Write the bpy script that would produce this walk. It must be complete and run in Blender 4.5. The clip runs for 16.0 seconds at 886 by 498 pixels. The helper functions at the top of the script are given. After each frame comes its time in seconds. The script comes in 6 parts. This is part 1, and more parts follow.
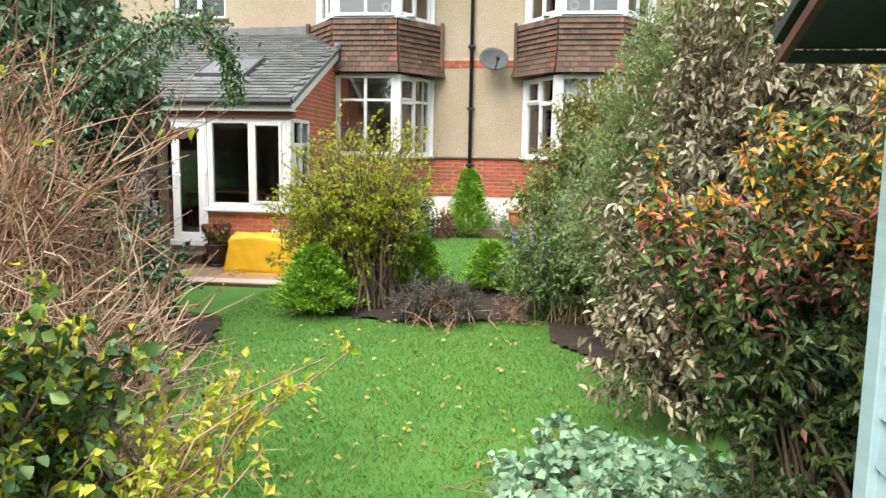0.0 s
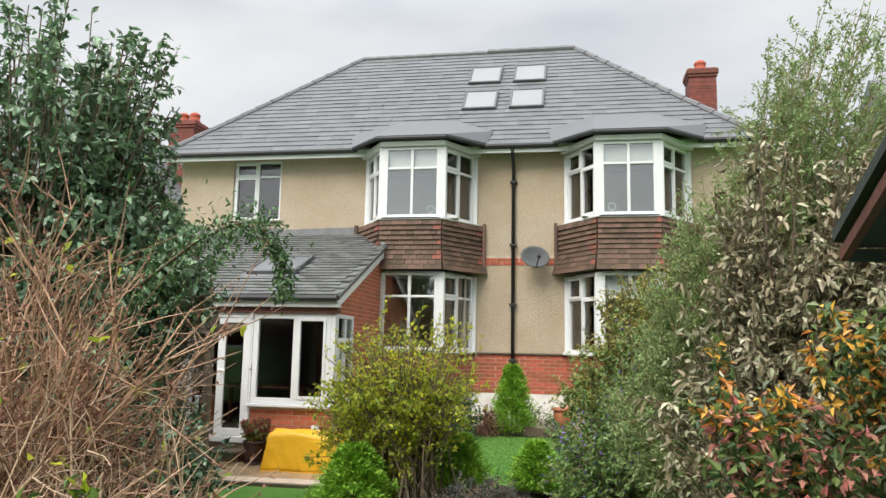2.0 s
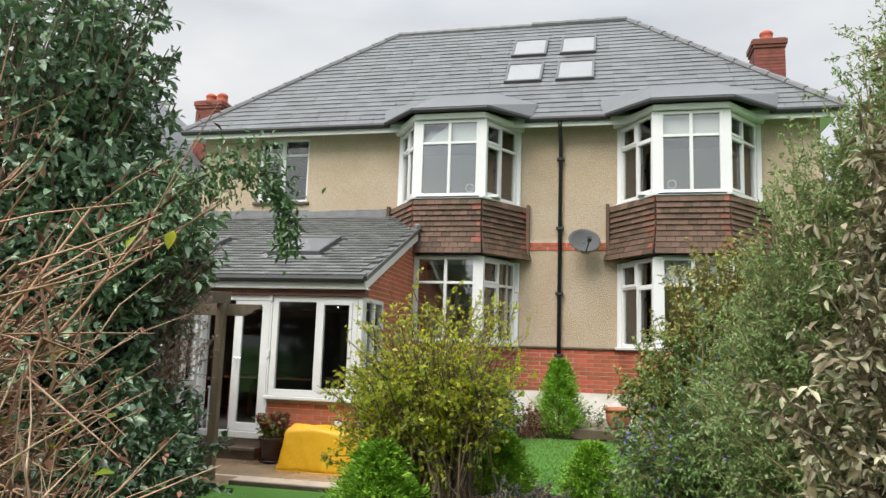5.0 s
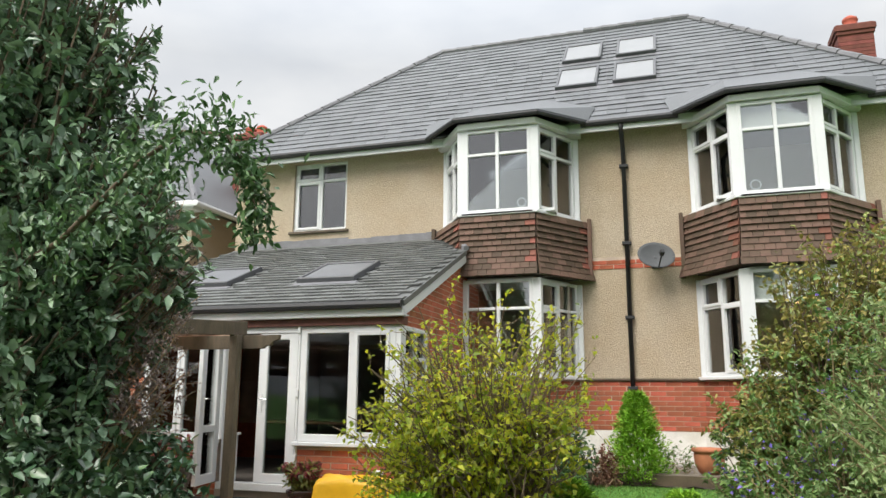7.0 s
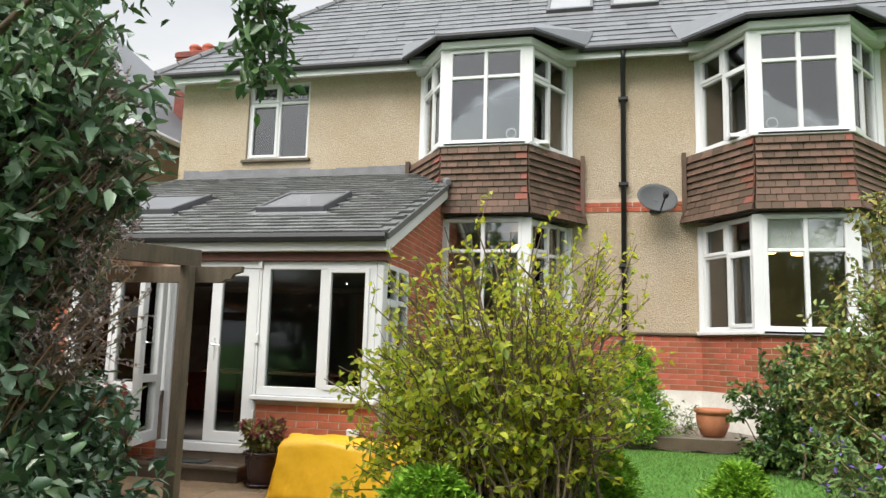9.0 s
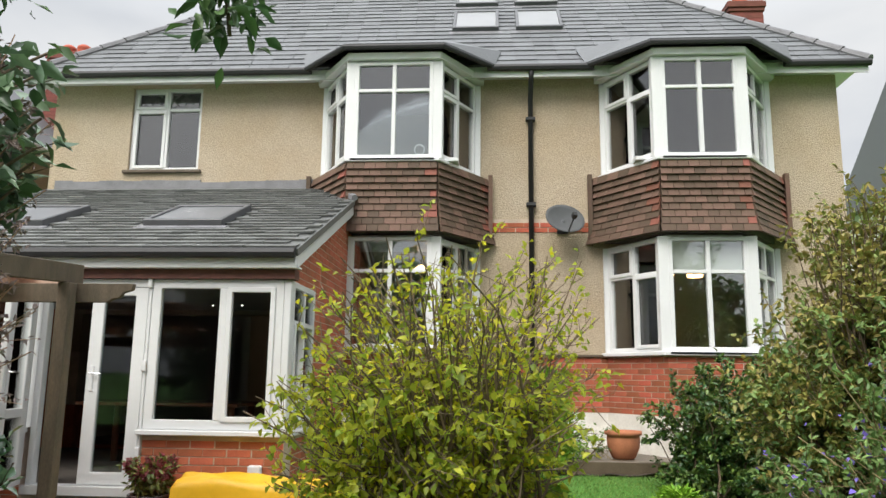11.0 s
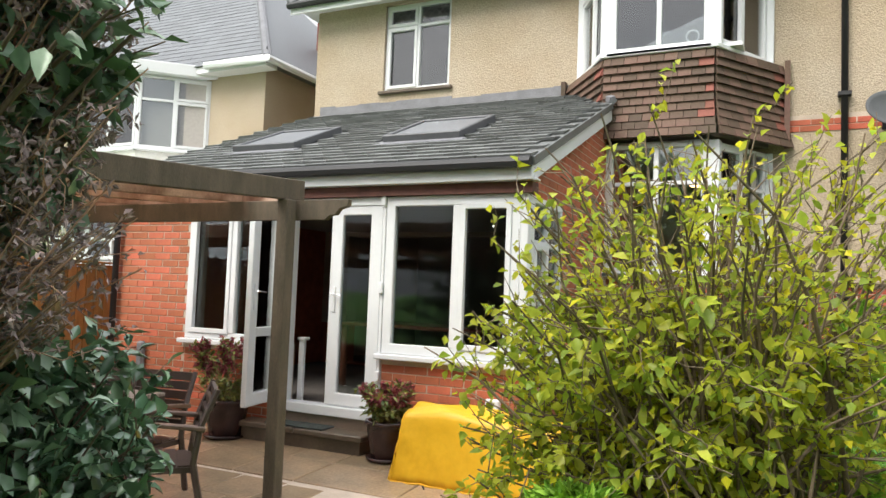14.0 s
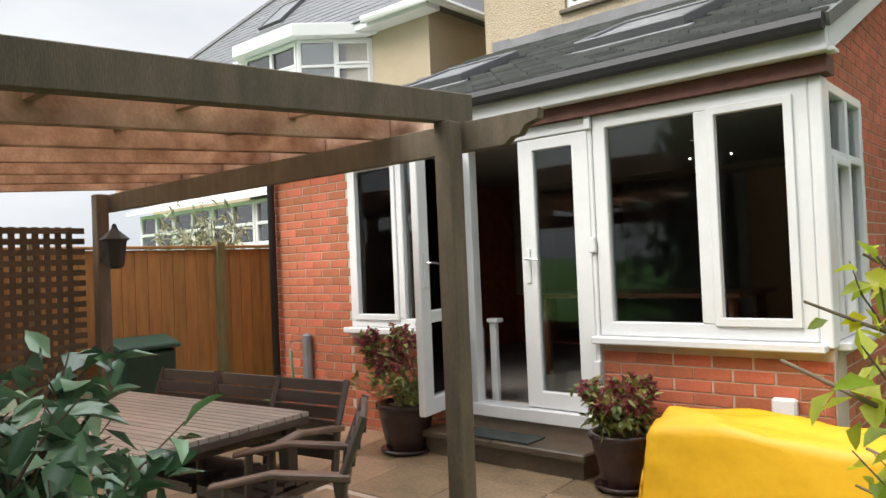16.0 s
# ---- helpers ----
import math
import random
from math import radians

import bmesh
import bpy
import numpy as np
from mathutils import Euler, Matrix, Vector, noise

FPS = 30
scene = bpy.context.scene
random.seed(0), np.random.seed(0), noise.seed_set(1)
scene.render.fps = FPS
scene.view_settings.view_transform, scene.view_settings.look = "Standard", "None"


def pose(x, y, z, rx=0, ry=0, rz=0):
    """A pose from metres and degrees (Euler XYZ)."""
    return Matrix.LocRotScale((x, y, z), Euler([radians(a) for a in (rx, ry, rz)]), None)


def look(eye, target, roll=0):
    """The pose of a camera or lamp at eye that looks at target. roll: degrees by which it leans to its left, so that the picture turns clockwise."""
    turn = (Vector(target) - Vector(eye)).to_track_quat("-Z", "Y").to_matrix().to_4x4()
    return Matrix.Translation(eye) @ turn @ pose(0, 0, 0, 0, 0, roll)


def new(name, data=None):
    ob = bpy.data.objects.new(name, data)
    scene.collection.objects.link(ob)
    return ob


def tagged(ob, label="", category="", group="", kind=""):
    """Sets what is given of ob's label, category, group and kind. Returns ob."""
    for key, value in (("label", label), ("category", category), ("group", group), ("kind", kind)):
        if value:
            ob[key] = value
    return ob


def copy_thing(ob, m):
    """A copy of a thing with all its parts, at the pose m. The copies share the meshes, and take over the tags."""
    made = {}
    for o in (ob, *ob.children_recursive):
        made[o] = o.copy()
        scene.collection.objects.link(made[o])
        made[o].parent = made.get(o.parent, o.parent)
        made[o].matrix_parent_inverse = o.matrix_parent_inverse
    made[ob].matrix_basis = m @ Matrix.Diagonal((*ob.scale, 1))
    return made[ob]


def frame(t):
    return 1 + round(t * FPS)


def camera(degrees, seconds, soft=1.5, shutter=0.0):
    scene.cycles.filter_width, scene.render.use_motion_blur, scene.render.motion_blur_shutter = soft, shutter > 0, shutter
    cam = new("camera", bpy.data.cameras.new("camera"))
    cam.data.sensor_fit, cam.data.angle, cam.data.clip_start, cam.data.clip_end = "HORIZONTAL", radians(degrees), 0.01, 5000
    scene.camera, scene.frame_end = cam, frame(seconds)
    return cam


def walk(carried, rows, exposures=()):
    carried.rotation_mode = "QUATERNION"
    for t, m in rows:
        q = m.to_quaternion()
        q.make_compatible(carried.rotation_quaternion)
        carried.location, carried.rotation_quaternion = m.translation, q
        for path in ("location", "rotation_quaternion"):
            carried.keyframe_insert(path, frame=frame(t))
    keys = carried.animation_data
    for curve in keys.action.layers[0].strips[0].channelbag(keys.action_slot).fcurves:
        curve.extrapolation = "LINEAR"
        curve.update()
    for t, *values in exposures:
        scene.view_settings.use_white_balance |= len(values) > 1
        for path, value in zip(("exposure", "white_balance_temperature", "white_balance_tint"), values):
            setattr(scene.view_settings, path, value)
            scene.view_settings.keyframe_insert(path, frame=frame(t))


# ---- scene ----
cam = camera(62.3, 16.0)
PATH = [
    (0, (0.27, 0.688, 1.824), (0.036, 2.657, 1.568), 0.9),
    (0.5, (0.256, 0.686, 1.842), (-0.04, 2.661, 1.741), 1.5),
    (1, (0.246, 0.697, 1.854), (-0.064, 2.672, 1.932), 1.3),
    (1.5, (0.236, 0.708, 1.843), (-0.098, 2.669, 2.059), 1.0),
    (2, (0.226, 0.719, 1.833), (-0.124, 2.669, 2.102), 1.1),
    (2.5, (0.216, 0.739, 1.825), (-0.128, 2.691, 2.089), 1.1),
    (3, (0.207, 0.779, 1.824), (-0.111, 2.74, 2.05), 0.6),
    (3.5, (0.176, 0.936, 1.759), (-0.147, 2.893, 2.014), 0.4),
    (4, (0.054, 1.281, 1.72), (-0.32, 3.226, 1.999), 1.1),
    (4.2, (0.005, 1.425, 1.696), (-0.383, 3.369, 1.964), 1.4),
    (6.5, (-0.078, 3.099, 1.531), (-0.653, 4.98, 1.892), 0.9),
    (7, (-0.186, 3.438, 1.499), (-0.796, 5.302, 1.89), 0.4),
    (7.5, (-0.297, 3.714, 1.486), (-0.976, 5.556, 1.866), 0.8),
    (8, (-0.561, 4.012, 1.474), (-1.282, 5.846, 1.813), 2.5),
    (8.5, (-0.86, 4.245, 1.446), (-1.493, 6.121, 1.732), 2.1),
    (9, (-1.124, 4.55, 1.445), (-1.576, 6.479, 1.718), 1.6),
    (9.5, (-1.344, 4.783, 1.454), (-1.58, 6.747, 1.746), 1.0),
    (9.7, (-1.421, 4.88, 1.443), (-1.561, 6.853, 1.744), 0.4),
    (11.8, (-1.529, 4.979, 1.443), (-1.674, 6.942, 1.796), 1.0),
    (12, (-1.512, 5.015, 1.438), (-1.749, 6.978, 1.737), 1.0),
    (12.5, (-1.486, 5.134, 1.431), (-1.934, 7.073, 1.625), 1.2),
    (13, (-1.478, 5.457, 1.448), (-2.063, 7.362, 1.614), 1.7),
    (13.5, (-1.441, 5.751, 1.466), (-2.166, 7.609, 1.618), 1.9),
    (14, (-1.428, 6.036, 1.476), (-2.301, 7.831, 1.599), 2.2),
    (14.5, (-1.617, 6.351, 1.432), (-2.557, 8.113, 1.536), 1.5),
    (15, (-1.853, 6.777, 1.433), (-2.835, 8.516, 1.539), 0.4),
    (15.5, (-2.152, 7.205, 1.435), (-3.264, 8.863, 1.545), -0.8),
    (16, (-2.468, 7.554, 1.427), (-3.775, 9.068, 1.468), -2.4),
]
EXPOSURES = [(0, 1.82), (0.5, 1.82), (1.0, 1.68), (1.5, 1.42), (4.0, 1.34), (8, 1.38), (9, 1.46), (9.5, 1.4), (11.8, 1.32), (12.5, 1.5), (13.5, 1.62), (14.5, 1.64), (16, 1.6)]
walk(cam, [(t, look(eye, target, roll)) for t, eye, target, roll in PATH], EXPOSURES)

# ---- world, sun ----
world = bpy.data.worlds.new("overcast")
scene.world = world
world.use_nodes = True
wn, wl = world.node_tree.nodes, world.node_tree.links
wn.clear()
w_out = wn.new("ShaderNodeOutputWorld")
w_bg = wn.new("ShaderNodeBackground")
w_sky = wn.new("ShaderNodeTexSky")
w_sky.sky_type = "NISHITA"
w_sky.sun_disc = False
w_sky.sun_elevation, w_sky.sun_rotation = radians(38), radians(200)
w_sky.dust_density = 4.0
w_hsv = wn.new("ShaderNodeHueSaturation")
w_hsv.inputs["Saturation"].default_value = 0.10
w_hsv.inputs["Value"].default_value = 1.0
w_tc = wn.new("ShaderNodeTexCoord")
w_map = wn.new("ShaderNodeMapping")
w_map.inputs["Scale"].default_value = (1.6, 1.6, 4.0)
w_noise = wn.new("ShaderNodeTexNoise")
w_noise.inputs["Scale"].default_value = 1.7
w_noise.inputs["Detail"].default_value = 5
w_ramp = wn.new("ShaderNodeValToRGB")
w_ramp.color_ramp.elements[0].position, w_ramp.color_ramp.elements[0].color = 0.3, (6.1, 6.5, 7.1, 1)
w_ramp.color_ramp.elements[1].position, w_ramp.color_ramp.elements[1].color = 0.72, (8.9, 9.0, 9.1, 1)
w_mix = wn.new("ShaderNodeMix")
w_mix.data_type = "RGBA"
w_mix.inputs[0].default_value = 0.85
wl.new(w_tc.outputs["Generated"], w_map.inputs[0])
wl.new(w_map.outputs[0], w_noise.inputs["Vector"])
wl.new(w_noise.outputs["Fac"], w_ramp.inputs[0])
wl.new(w_sky.outputs[0], w_hsv.inputs["Color"])
wl.new(w_hsv.outputs[0], w_mix.inputs[6])
wl.new(w_ramp.outputs[0], w_mix.inputs[7])
# an overcast sky is brighter towards the zenith
w_sep = wn.new("ShaderNodeSeparateXYZ")
wl.new(w_tc.outputs["Generated"], w_sep.inputs[0])
w_up = wn.new("ShaderNodeMapRange")
w_up.inputs["From Min"].default_value, w_up.inputs["From Max"].default_value = 0.42, 1.0
w_up.inputs["To Min"].default_value, w_up.inputs["To Max"].default_value = 0.57, 1.95
wl.new(w_sep.outputs["Z"], w_up.inputs["Value"])
w_mul = wn.new("ShaderNodeMix")
w_mul.data_type, w_mul.blend_type = "RGBA", "MULTIPLY"
w_mul.inputs[0].default_value = 1.0
wl.new(w_mix.outputs[2], w_mul.inputs[6])
wl.new(w_up.outputs[0], w_mul.inputs[7])
wl.new(w_mul.outputs[2], w_bg.inputs[0])
w_bg.inputs[1].default_value = 0.075
wl.new(w_bg.outputs[0], w_out.inputs[0])
sun = new("sun", bpy.data.lights.new("sun", "SUN"))
sun.data.energy, sun.data.angle, sun.data.color = 1.5, radians(40), (1.0, 0.95, 0.87)
sun.matrix_world = look((0, 0, 30), (10, 24, 0))

# ---- materials ----


def material(name, base, rough=0.7, var=0.25, scale=6.0, grain=60.0, bump=0.15, metal=0.0, island=0.0, objrand=0.0,
             second=None, spec=0.5, stretch=(1, 1, 1), sheen=0.0, subsurface=0.0, patch=0.5, bumpdist=0.01):
    """base colour varied by a coarse and a fine noise, per mesh island or per object; bump from the fine noise."""
    m = bpy.data.materials.new(name)
    m.use_nodes = True
    n, l = m.node_tree.nodes, m.node_tree.links
    b = n["Principled BSDF"]
    b.inputs["Roughness"].default_value = rough
    b.inputs["Metallic"].default_value = metal
    b.inputs["Specular IOR Level"].default_value = spec
    tc = n.new("ShaderNodeTexCoord")
    mp = n.new("ShaderNodeMapping")
    mp.inputs["Scale"].default_value = stretch
    l.new(tc.outputs["Object"], mp.inputs[0])
    coarse = n.new("ShaderNodeTexNoise")
    coarse.inputs["Scale"].default_value, coarse.inputs["Detail"].default_value = scale, 4
    fine = n.new("ShaderNodeTexNoise")
    fine.inputs["Scale"].default_value, fine.inputs["Detail"].default_value = grain, 3
    l.new(mp.outputs[0], coarse.inputs["Vector"])
    l.new(mp.outputs[0], fine.inputs["Vector"])
    ramp = n.new("ShaderNodeValToRGB")
    other = second or tuple(c * (1 - var) for c in base)
    ramp.color_ramp.elements[0].position, ramp.color_ramp.elements[1].position = patch - 0.18, patch + 0.18
    ramp.color_ramp.elements[0].color = (*other, 1)
    ramp.color_ramp.elements[1].color = (*base, 1)
    l.new(coarse.outputs["Fac"], ramp.inputs[0])
    hsv = n.new("ShaderNodeHueSaturation")
    l.new(ramp.outputs[0], hsv.inputs["Color"])
    # value: 1 + var * (fine - 0.5) + island terms
    m1 = n.new("ShaderNodeMath")
    m1.operation = "MULTIPLY_ADD"
    l.new(fine.outputs["Fac"], m1.inputs[0])
    m1.inputs[1].default_value, m1.inputs[2].default_value = var * 1.6, 1 - var * 0.8
    last = m1
    for amount, kind, socket in ((island, "ShaderNodeNewGeometry", "Random Per Island"), (objrand, "ShaderNodeObjectInfo", "Random")):
        if amount:
            g = n.new(kind)
            m2 = n.new("ShaderNodeMath")
            m2.operation = "MULTIPLY_ADD"
            l.new(g.outputs[socket], m2.inputs[0])
            m2.inputs[1].default_value, m2.inputs[2].default_value = amount * 2, 1 - amount
            m3 = n.new("ShaderNodeMath")
            m3.operation = "MULTIPLY"
            l.new(last.outputs[0], m3.inputs[0])
            l.new(m2.outputs[0], m3.inputs[1])
            last = m3
            m4 = n.new("ShaderNodeMath")
            m4.operation = "MULTIPLY_ADD"
            l.new(g.outputs[socket], m4.inputs[0])
            m4.inputs[1].default_value, m4.inputs[2].default_value = -amount * 0.06, 0.5 + amount * 0.03
            l.new(m4.outputs[0], hsv.inputs["Hue"])
    l.new(last.outputs[0], hsv.inputs["Value"])
    l.new(hsv.outputs[0], b.inputs["Base Color"])
    if bump:
        bp = n.new("ShaderNodeBump")
        bp.inputs["Strength"].default_value, bp.inputs["Distance"].default_value = bump, bumpdist
        l.new(fine.outputs["Fac"], bp.inputs["Height"])
        l.new(bp.outputs[0], b.inputs["Normal"])
    if subsurface:
        tr = n.new("ShaderNodeBsdfTranslucent")
        l.new(hsv.outputs[0], tr.inputs["Color"])
        mx = n.new("ShaderNodeMixShader")
        mx.inputs[0].default_value = subsurface
        l.new(b.outputs[0], mx.inputs[1])
        l.new(tr.outputs[0], mx.inputs[2])
        l.new(mx.outputs[0], n["Material Output"].inputs[0])
    return m


def leaf_material(name, base, second, island=0.3, rough=0.45, mix=0.5, trans=0.25, spec=0.5):
    """Leaves: two colours chosen leaf by leaf, with a waxy gloss and light shining through."""
    m = bpy.data.materials.new(name)
    m.use_nodes = True
    n, l = m.node_tree.nodes, m.node_tree.links
    b = n["Principled BSDF"]
    b.inputs["Roughness"].default_value = rough
    b.inputs["Specular IOR Level"].default_value = spec
    g = n.new("ShaderNodeNewGeometry")
    ramp = n.new("ShaderNodeValToRGB")
    ramp.color_ramp.elements[0].position, ramp.color_ramp.elements[1].position = max(mix - 0.3, 0), min(mix + 0.3, 1)
    ramp.color_ramp.elements[0].color = (*base, 1)
    ramp.color_ramp.elements[1].color = (*second, 1)
    l.new(g.outputs["Random Per Island"], ramp.inputs[0])
    w = n.new("ShaderNodeTexWhiteNoise")
    w.noise_dimensions = "1D"
    l.new(g.outputs["Random Per Island"], w.inputs["W"])
    ma = n.new("ShaderNodeMath")
    ma.operation = "MULTIPLY_ADD"
    l.new(w.outputs["Value"], ma.inputs[0])
    ma.inputs[1].default_value, ma.inputs[2].default_value = 2 * island, 1 - island
    tc = n.new("ShaderNodeTexCoord")
    nz = n.new("ShaderNodeTexNoise")
    nz.inputs["Scale"].default_value = 35.0
    l.new(tc.outputs["Object"], nz.inputs["Vector"])
    mb = n.new("ShaderNodeMath")
    mb.operation = "MULTIPLY_ADD"
    l.new(nz.outputs["Fac"], mb.inputs[0])
    mb.inputs[1].default_value, mb.inputs[2].default_value = 0.5, 0.75
    mc = n.new("ShaderNodeMath")
    mc.operation = "MULTIPLY"
    l.new(ma.outputs[0], mc.inputs[0])
    l.new(mb.outputs[0], mc.inputs[1])
    hsv = n.new("ShaderNodeHueSaturation")
    l.new(ramp.outputs[0], hsv.inputs["Color"])
    l.new(mc.outputs[0], hsv.inputs["Value"])
    l.new(hsv.outputs[0], b.inputs["Base Color"])
    if trans:
        tr = n.new("ShaderNodeBsdfTranslucent")
        l.new(hsv.outputs[0], tr.inputs["Color"])
        mx = n.new("ShaderNodeMixShader")
        mx.inputs[0].default_value = trans
        l.new(b.outputs[0], mx.inputs[1])
        l.new(tr.outputs[0], mx.inputs[2])
        l.new(mx.outputs[0], n["Material Output"].inputs[0])
    return m


def glass_material(name, tint=(0.9, 0.95, 0.95), ior=2.0):
    m = bpy.data.materials.new(name)
    m.use_nodes = True
    n, l = m.node_tree.nodes, m.node_tree.links
    n.remove(n["Principled BSDF"])
    gl = n.new("ShaderNodeBsdfGlossy")
    gl.inputs["Roughness"].default_value = 0.015
    tr = n.new("ShaderNodeBsdfTransparent")
    tr.inputs["Color"].default_value = (*tint, 1)
    fr = n.new("ShaderNodeFresnel")
    fr.inputs["IOR"].default_value = ior
    tc = n.new("ShaderNodeTexCoord")
    nz = n.new("ShaderNodeTexNoise")
    nz.inputs["Scale"].default_value = 1.3
    l.new(tc.outputs["Object"], nz.inputs["Vector"])
    bp = n.new("ShaderNodeBump")
    bp.inputs["Strength"].default_value, bp.inputs["Distance"].default_value = 0.08, 0.02
    l.new(nz.outputs["Fac"], bp.inputs["Height"])
    l.new(bp.outputs[0], gl.inputs["Normal"])
    mx = n.new("ShaderNodeMixShader")
    l.new(fr.outputs[0], mx.inputs[0])
    l.new(tr.outputs[0], mx.inputs[1])
    l.new(gl.outputs[0], mx.inputs[2])
    l.new(mx.outputs[0], n["Material Output"].inputs[0])
    return m


def glow_material(name, colour, strength):
    m = bpy.data.materials.new(name)
    m.use_nodes = True
    b = m.node_tree.nodes["Principled BSDF"]
    b.inputs["Base Color"].default_value = (*colour, 1)
    b.inputs["Emission Color"].default_value = (*colour, 1)
    b.inputs["Emission Strength"].default_value = strength
    return m


M_PEBBLE = material("pebbledash_cream", (0.455, 0.38, 0.287), 0.95, 0.62, 1.1, 55, 0.8, second=(0.41, 0.325, 0.225), bumpdist=0.025)
M_CHIM = material("dark_red_brick", (0.20, 0.06, 0.045), 0.85, 0.3, 8, 70, 0.4, objrand=0.2)
M_BRICK = material("red_brick", (0.40, 0.105, 0.052), 0.85, 0.3, 8, 70, 0.4, objrand=0.28)
M_BRICK_N = material("orange_brick", (0.47, 0.135, 0.065), 0.85, 0.25, 8, 70, 0.4, objrand=0.22)
M_BRICK_J = material("brick_joined", (0.44, 0.125, 0.06), 0.85, 0.25, 8, 70, 0.4, island=0.22)
M_MORTAR = material("mortar", (0.55, 0.45, 0.36), 0.95, 0.2, 6, 90, 0.3)
M_WHITE = material("white_upvc", (0.68, 0.69, 0.70), 0.3, 0.04, 2, 30, 0.02)
M_WHITEWALL = material("whitewashed_render", (0.72, 0.70, 0.65), 0.9, 0.2, 3, 40, 0.3, second=(0.50, 0.47, 0.40), patch=0.38)
M_SLATE = material("grey_slate", (0.116, 0.121, 0.128), 0.5, 0.3, 1.2, 40, 0.25, island=0.13, second=(0.115, 0.122, 0.13))
M_SLATE_O = material("worn_slate", (0.13, 0.135, 0.135), 0.5, 0.3, 3, 40, 0.3, objrand=0.3, second=(0.10, 0.105, 0.10))
M_SLATE_J = material("worn_slate_joined", (0.13, 0.135, 0.135), 0.5, 0.3, 3, 40, 0.3, island=0.3, second=(0.10, 0.105, 0.10))
M_RIDGE = material("ridge_tile_grey", (0.15, 0.15, 0.16), 0.6, 0.25, 5, 40, 0.2, island=0.15)
M_LEAD = material("lead_flashing", (0.20, 0.20, 0.215), 0.6, 0.3, 5, 50, 0.2)
M_TILE = material("clay_hanging_tile", (0.118, 0.062, 0.047), 0.8, 0.4, 3, 50, 0.4, objrand=0.34, second=(0.095, 0.068, 0.04))
M_TILE_R = material("red_clay_corner_tile", (0.21, 0.075, 0.048), 0.8, 0.3, 4, 50, 0.3, objrand=0.3)
M_BLACK = material("black_plastic", (0.018, 0.018, 0.02), 0.6, 0.15, 5, 60, 0.05)
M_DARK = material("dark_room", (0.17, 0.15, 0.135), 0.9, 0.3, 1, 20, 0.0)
M_ROOM = material("room_wall", (0.42, 0.39, 0.36), 0.9, 0.15, 1, 20, 0.0)
M_CURTAIN = material("pale_curtain", (0.50, 0.46, 0.40), 0.9, 0.25, 4, 30, 0.1)
M_BLIND = material("white_blind", (0.80, 0.81, 0.79), 0.6, 0.05, 4, 30, 0.02)
M_GLASS = glass_material("window_glass", ior=2.7)
M_GLASS_D = glass_material("clear_door_glass", (0.8, 0.84, 0.84), 1.42)
M_DISH = material("grey_dish", (0.085, 0.09, 0.095), 0.85, 0.12, 8, 60, 0.05)
M_TERRA = material("terracotta", (0.42, 0.155, 0.075), 0.8, 0.25, 7, 60, 0.15)
M_GLAZE = material("dark_glazed_pot", (0.045, 0.022, 0.022), 0.25, 0.3, 7, 60, 0.05)
M_POT_R = material("chimney_pot_red", (0.45, 0.10, 0.06), 0.8, 0.2, 6, 60, 0.1)
M_YELLOW = material("yellow_tarpaulin", (0.78, 0.43, 0.012), 0.5, 0.10, 3, 25, 0.15)
M_PAVE = material("wet_sandstone_slab", (0.38, 0.27, 0.165), 0.26, 0.4, 2.2, 40, 0.15, objrand=0.2, second=(0.235, 0.175, 0.115))
M_STEP = material("wet_grey_step", (0.125, 0.095, 0.066), 0.35, 0.35, 4, 50, 0.2)
M_SOIL = material("dark_soil", (0.060, 0.040, 0.028), 0.95, 0.5, 9, 60, 0.8, bumpdist=0.04)
M_GROUND = material("lawn_turf", (0.065, 0.20, 0.02), 0.9, 0.5, 1.6, 90, 0.8, second=(0.09, 0.23, 0.03), bumpdist=0.03)
M_PERG = material("weathered_timber", (0.135, 0.10, 0.068), 0.75, 0.5, 5, 60, 0.35, stretch=(3, 3, 0.7), second=(0.085, 0.068, 0.045))
M_PERG_B = material("brown_timber", (0.52, 0.36, 0.27), 0.75, 0.35, 5, 60, 0.25, second=(0.19, 0.10, 0.06))
M_SHEET = material("brown_roof_sheet", (0.86, 0.74, 0.67), 0.5, 0.15, 2.5, 30, 0.05, second=(0.78, 0.64, 0.56), subsurface=0.9)
M_FENCE = material("orange_fence_board", (0.40, 0.19, 0.055), 0.75, 0.3, 3, 50, 0.25, stretch=(6, 6, 0.8), objrand=0.15, second=(0.29, 0.13, 0.04))
M_FENCE_P = material("green_treated_post", (0.20, 0.17, 0.07), 0.8, 0.3, 4, 50, 0.2, stretch=(6, 6, 0.8))
M_TRELLIS = material("dark_trellis", (0.105, 0.072, 0.045), 0.8, 0.3, 6, 60, 0.2)
M_TABLE = material("grey_brown_table_slat", (0.37, 0.31, 0.27), 0.4, 0.2, 8, 60, 0.1, objrand=0.12)
M_CHAIR = material("dark_brown_chair", (0.085, 0.056, 0.045), 0.4, 0.25, 8, 60, 0.1, objrand=0.15)
M_ARM = material("worn_brown_arm", (0.18, 0.11, 0.08), 0.35, 0.25, 8, 60, 0.1)
M_METAL = material("dark_metal", (0.03, 0.03, 0.033), 0.45, 0.2, 8, 60, 0.05, metal=0.6)
M_CHROME = material("silver_handle", (0.65, 0.65, 0.66), 0.25, 0.05, 8, 60, 0.0, metal=0.9)
M_SHED = material("pale_blue_board", (0.44, 0.60, 0.64), 0.6, 0.12, 4, 60, 0.1, objrand=0.06, stretch=(1, 0.4, 6))
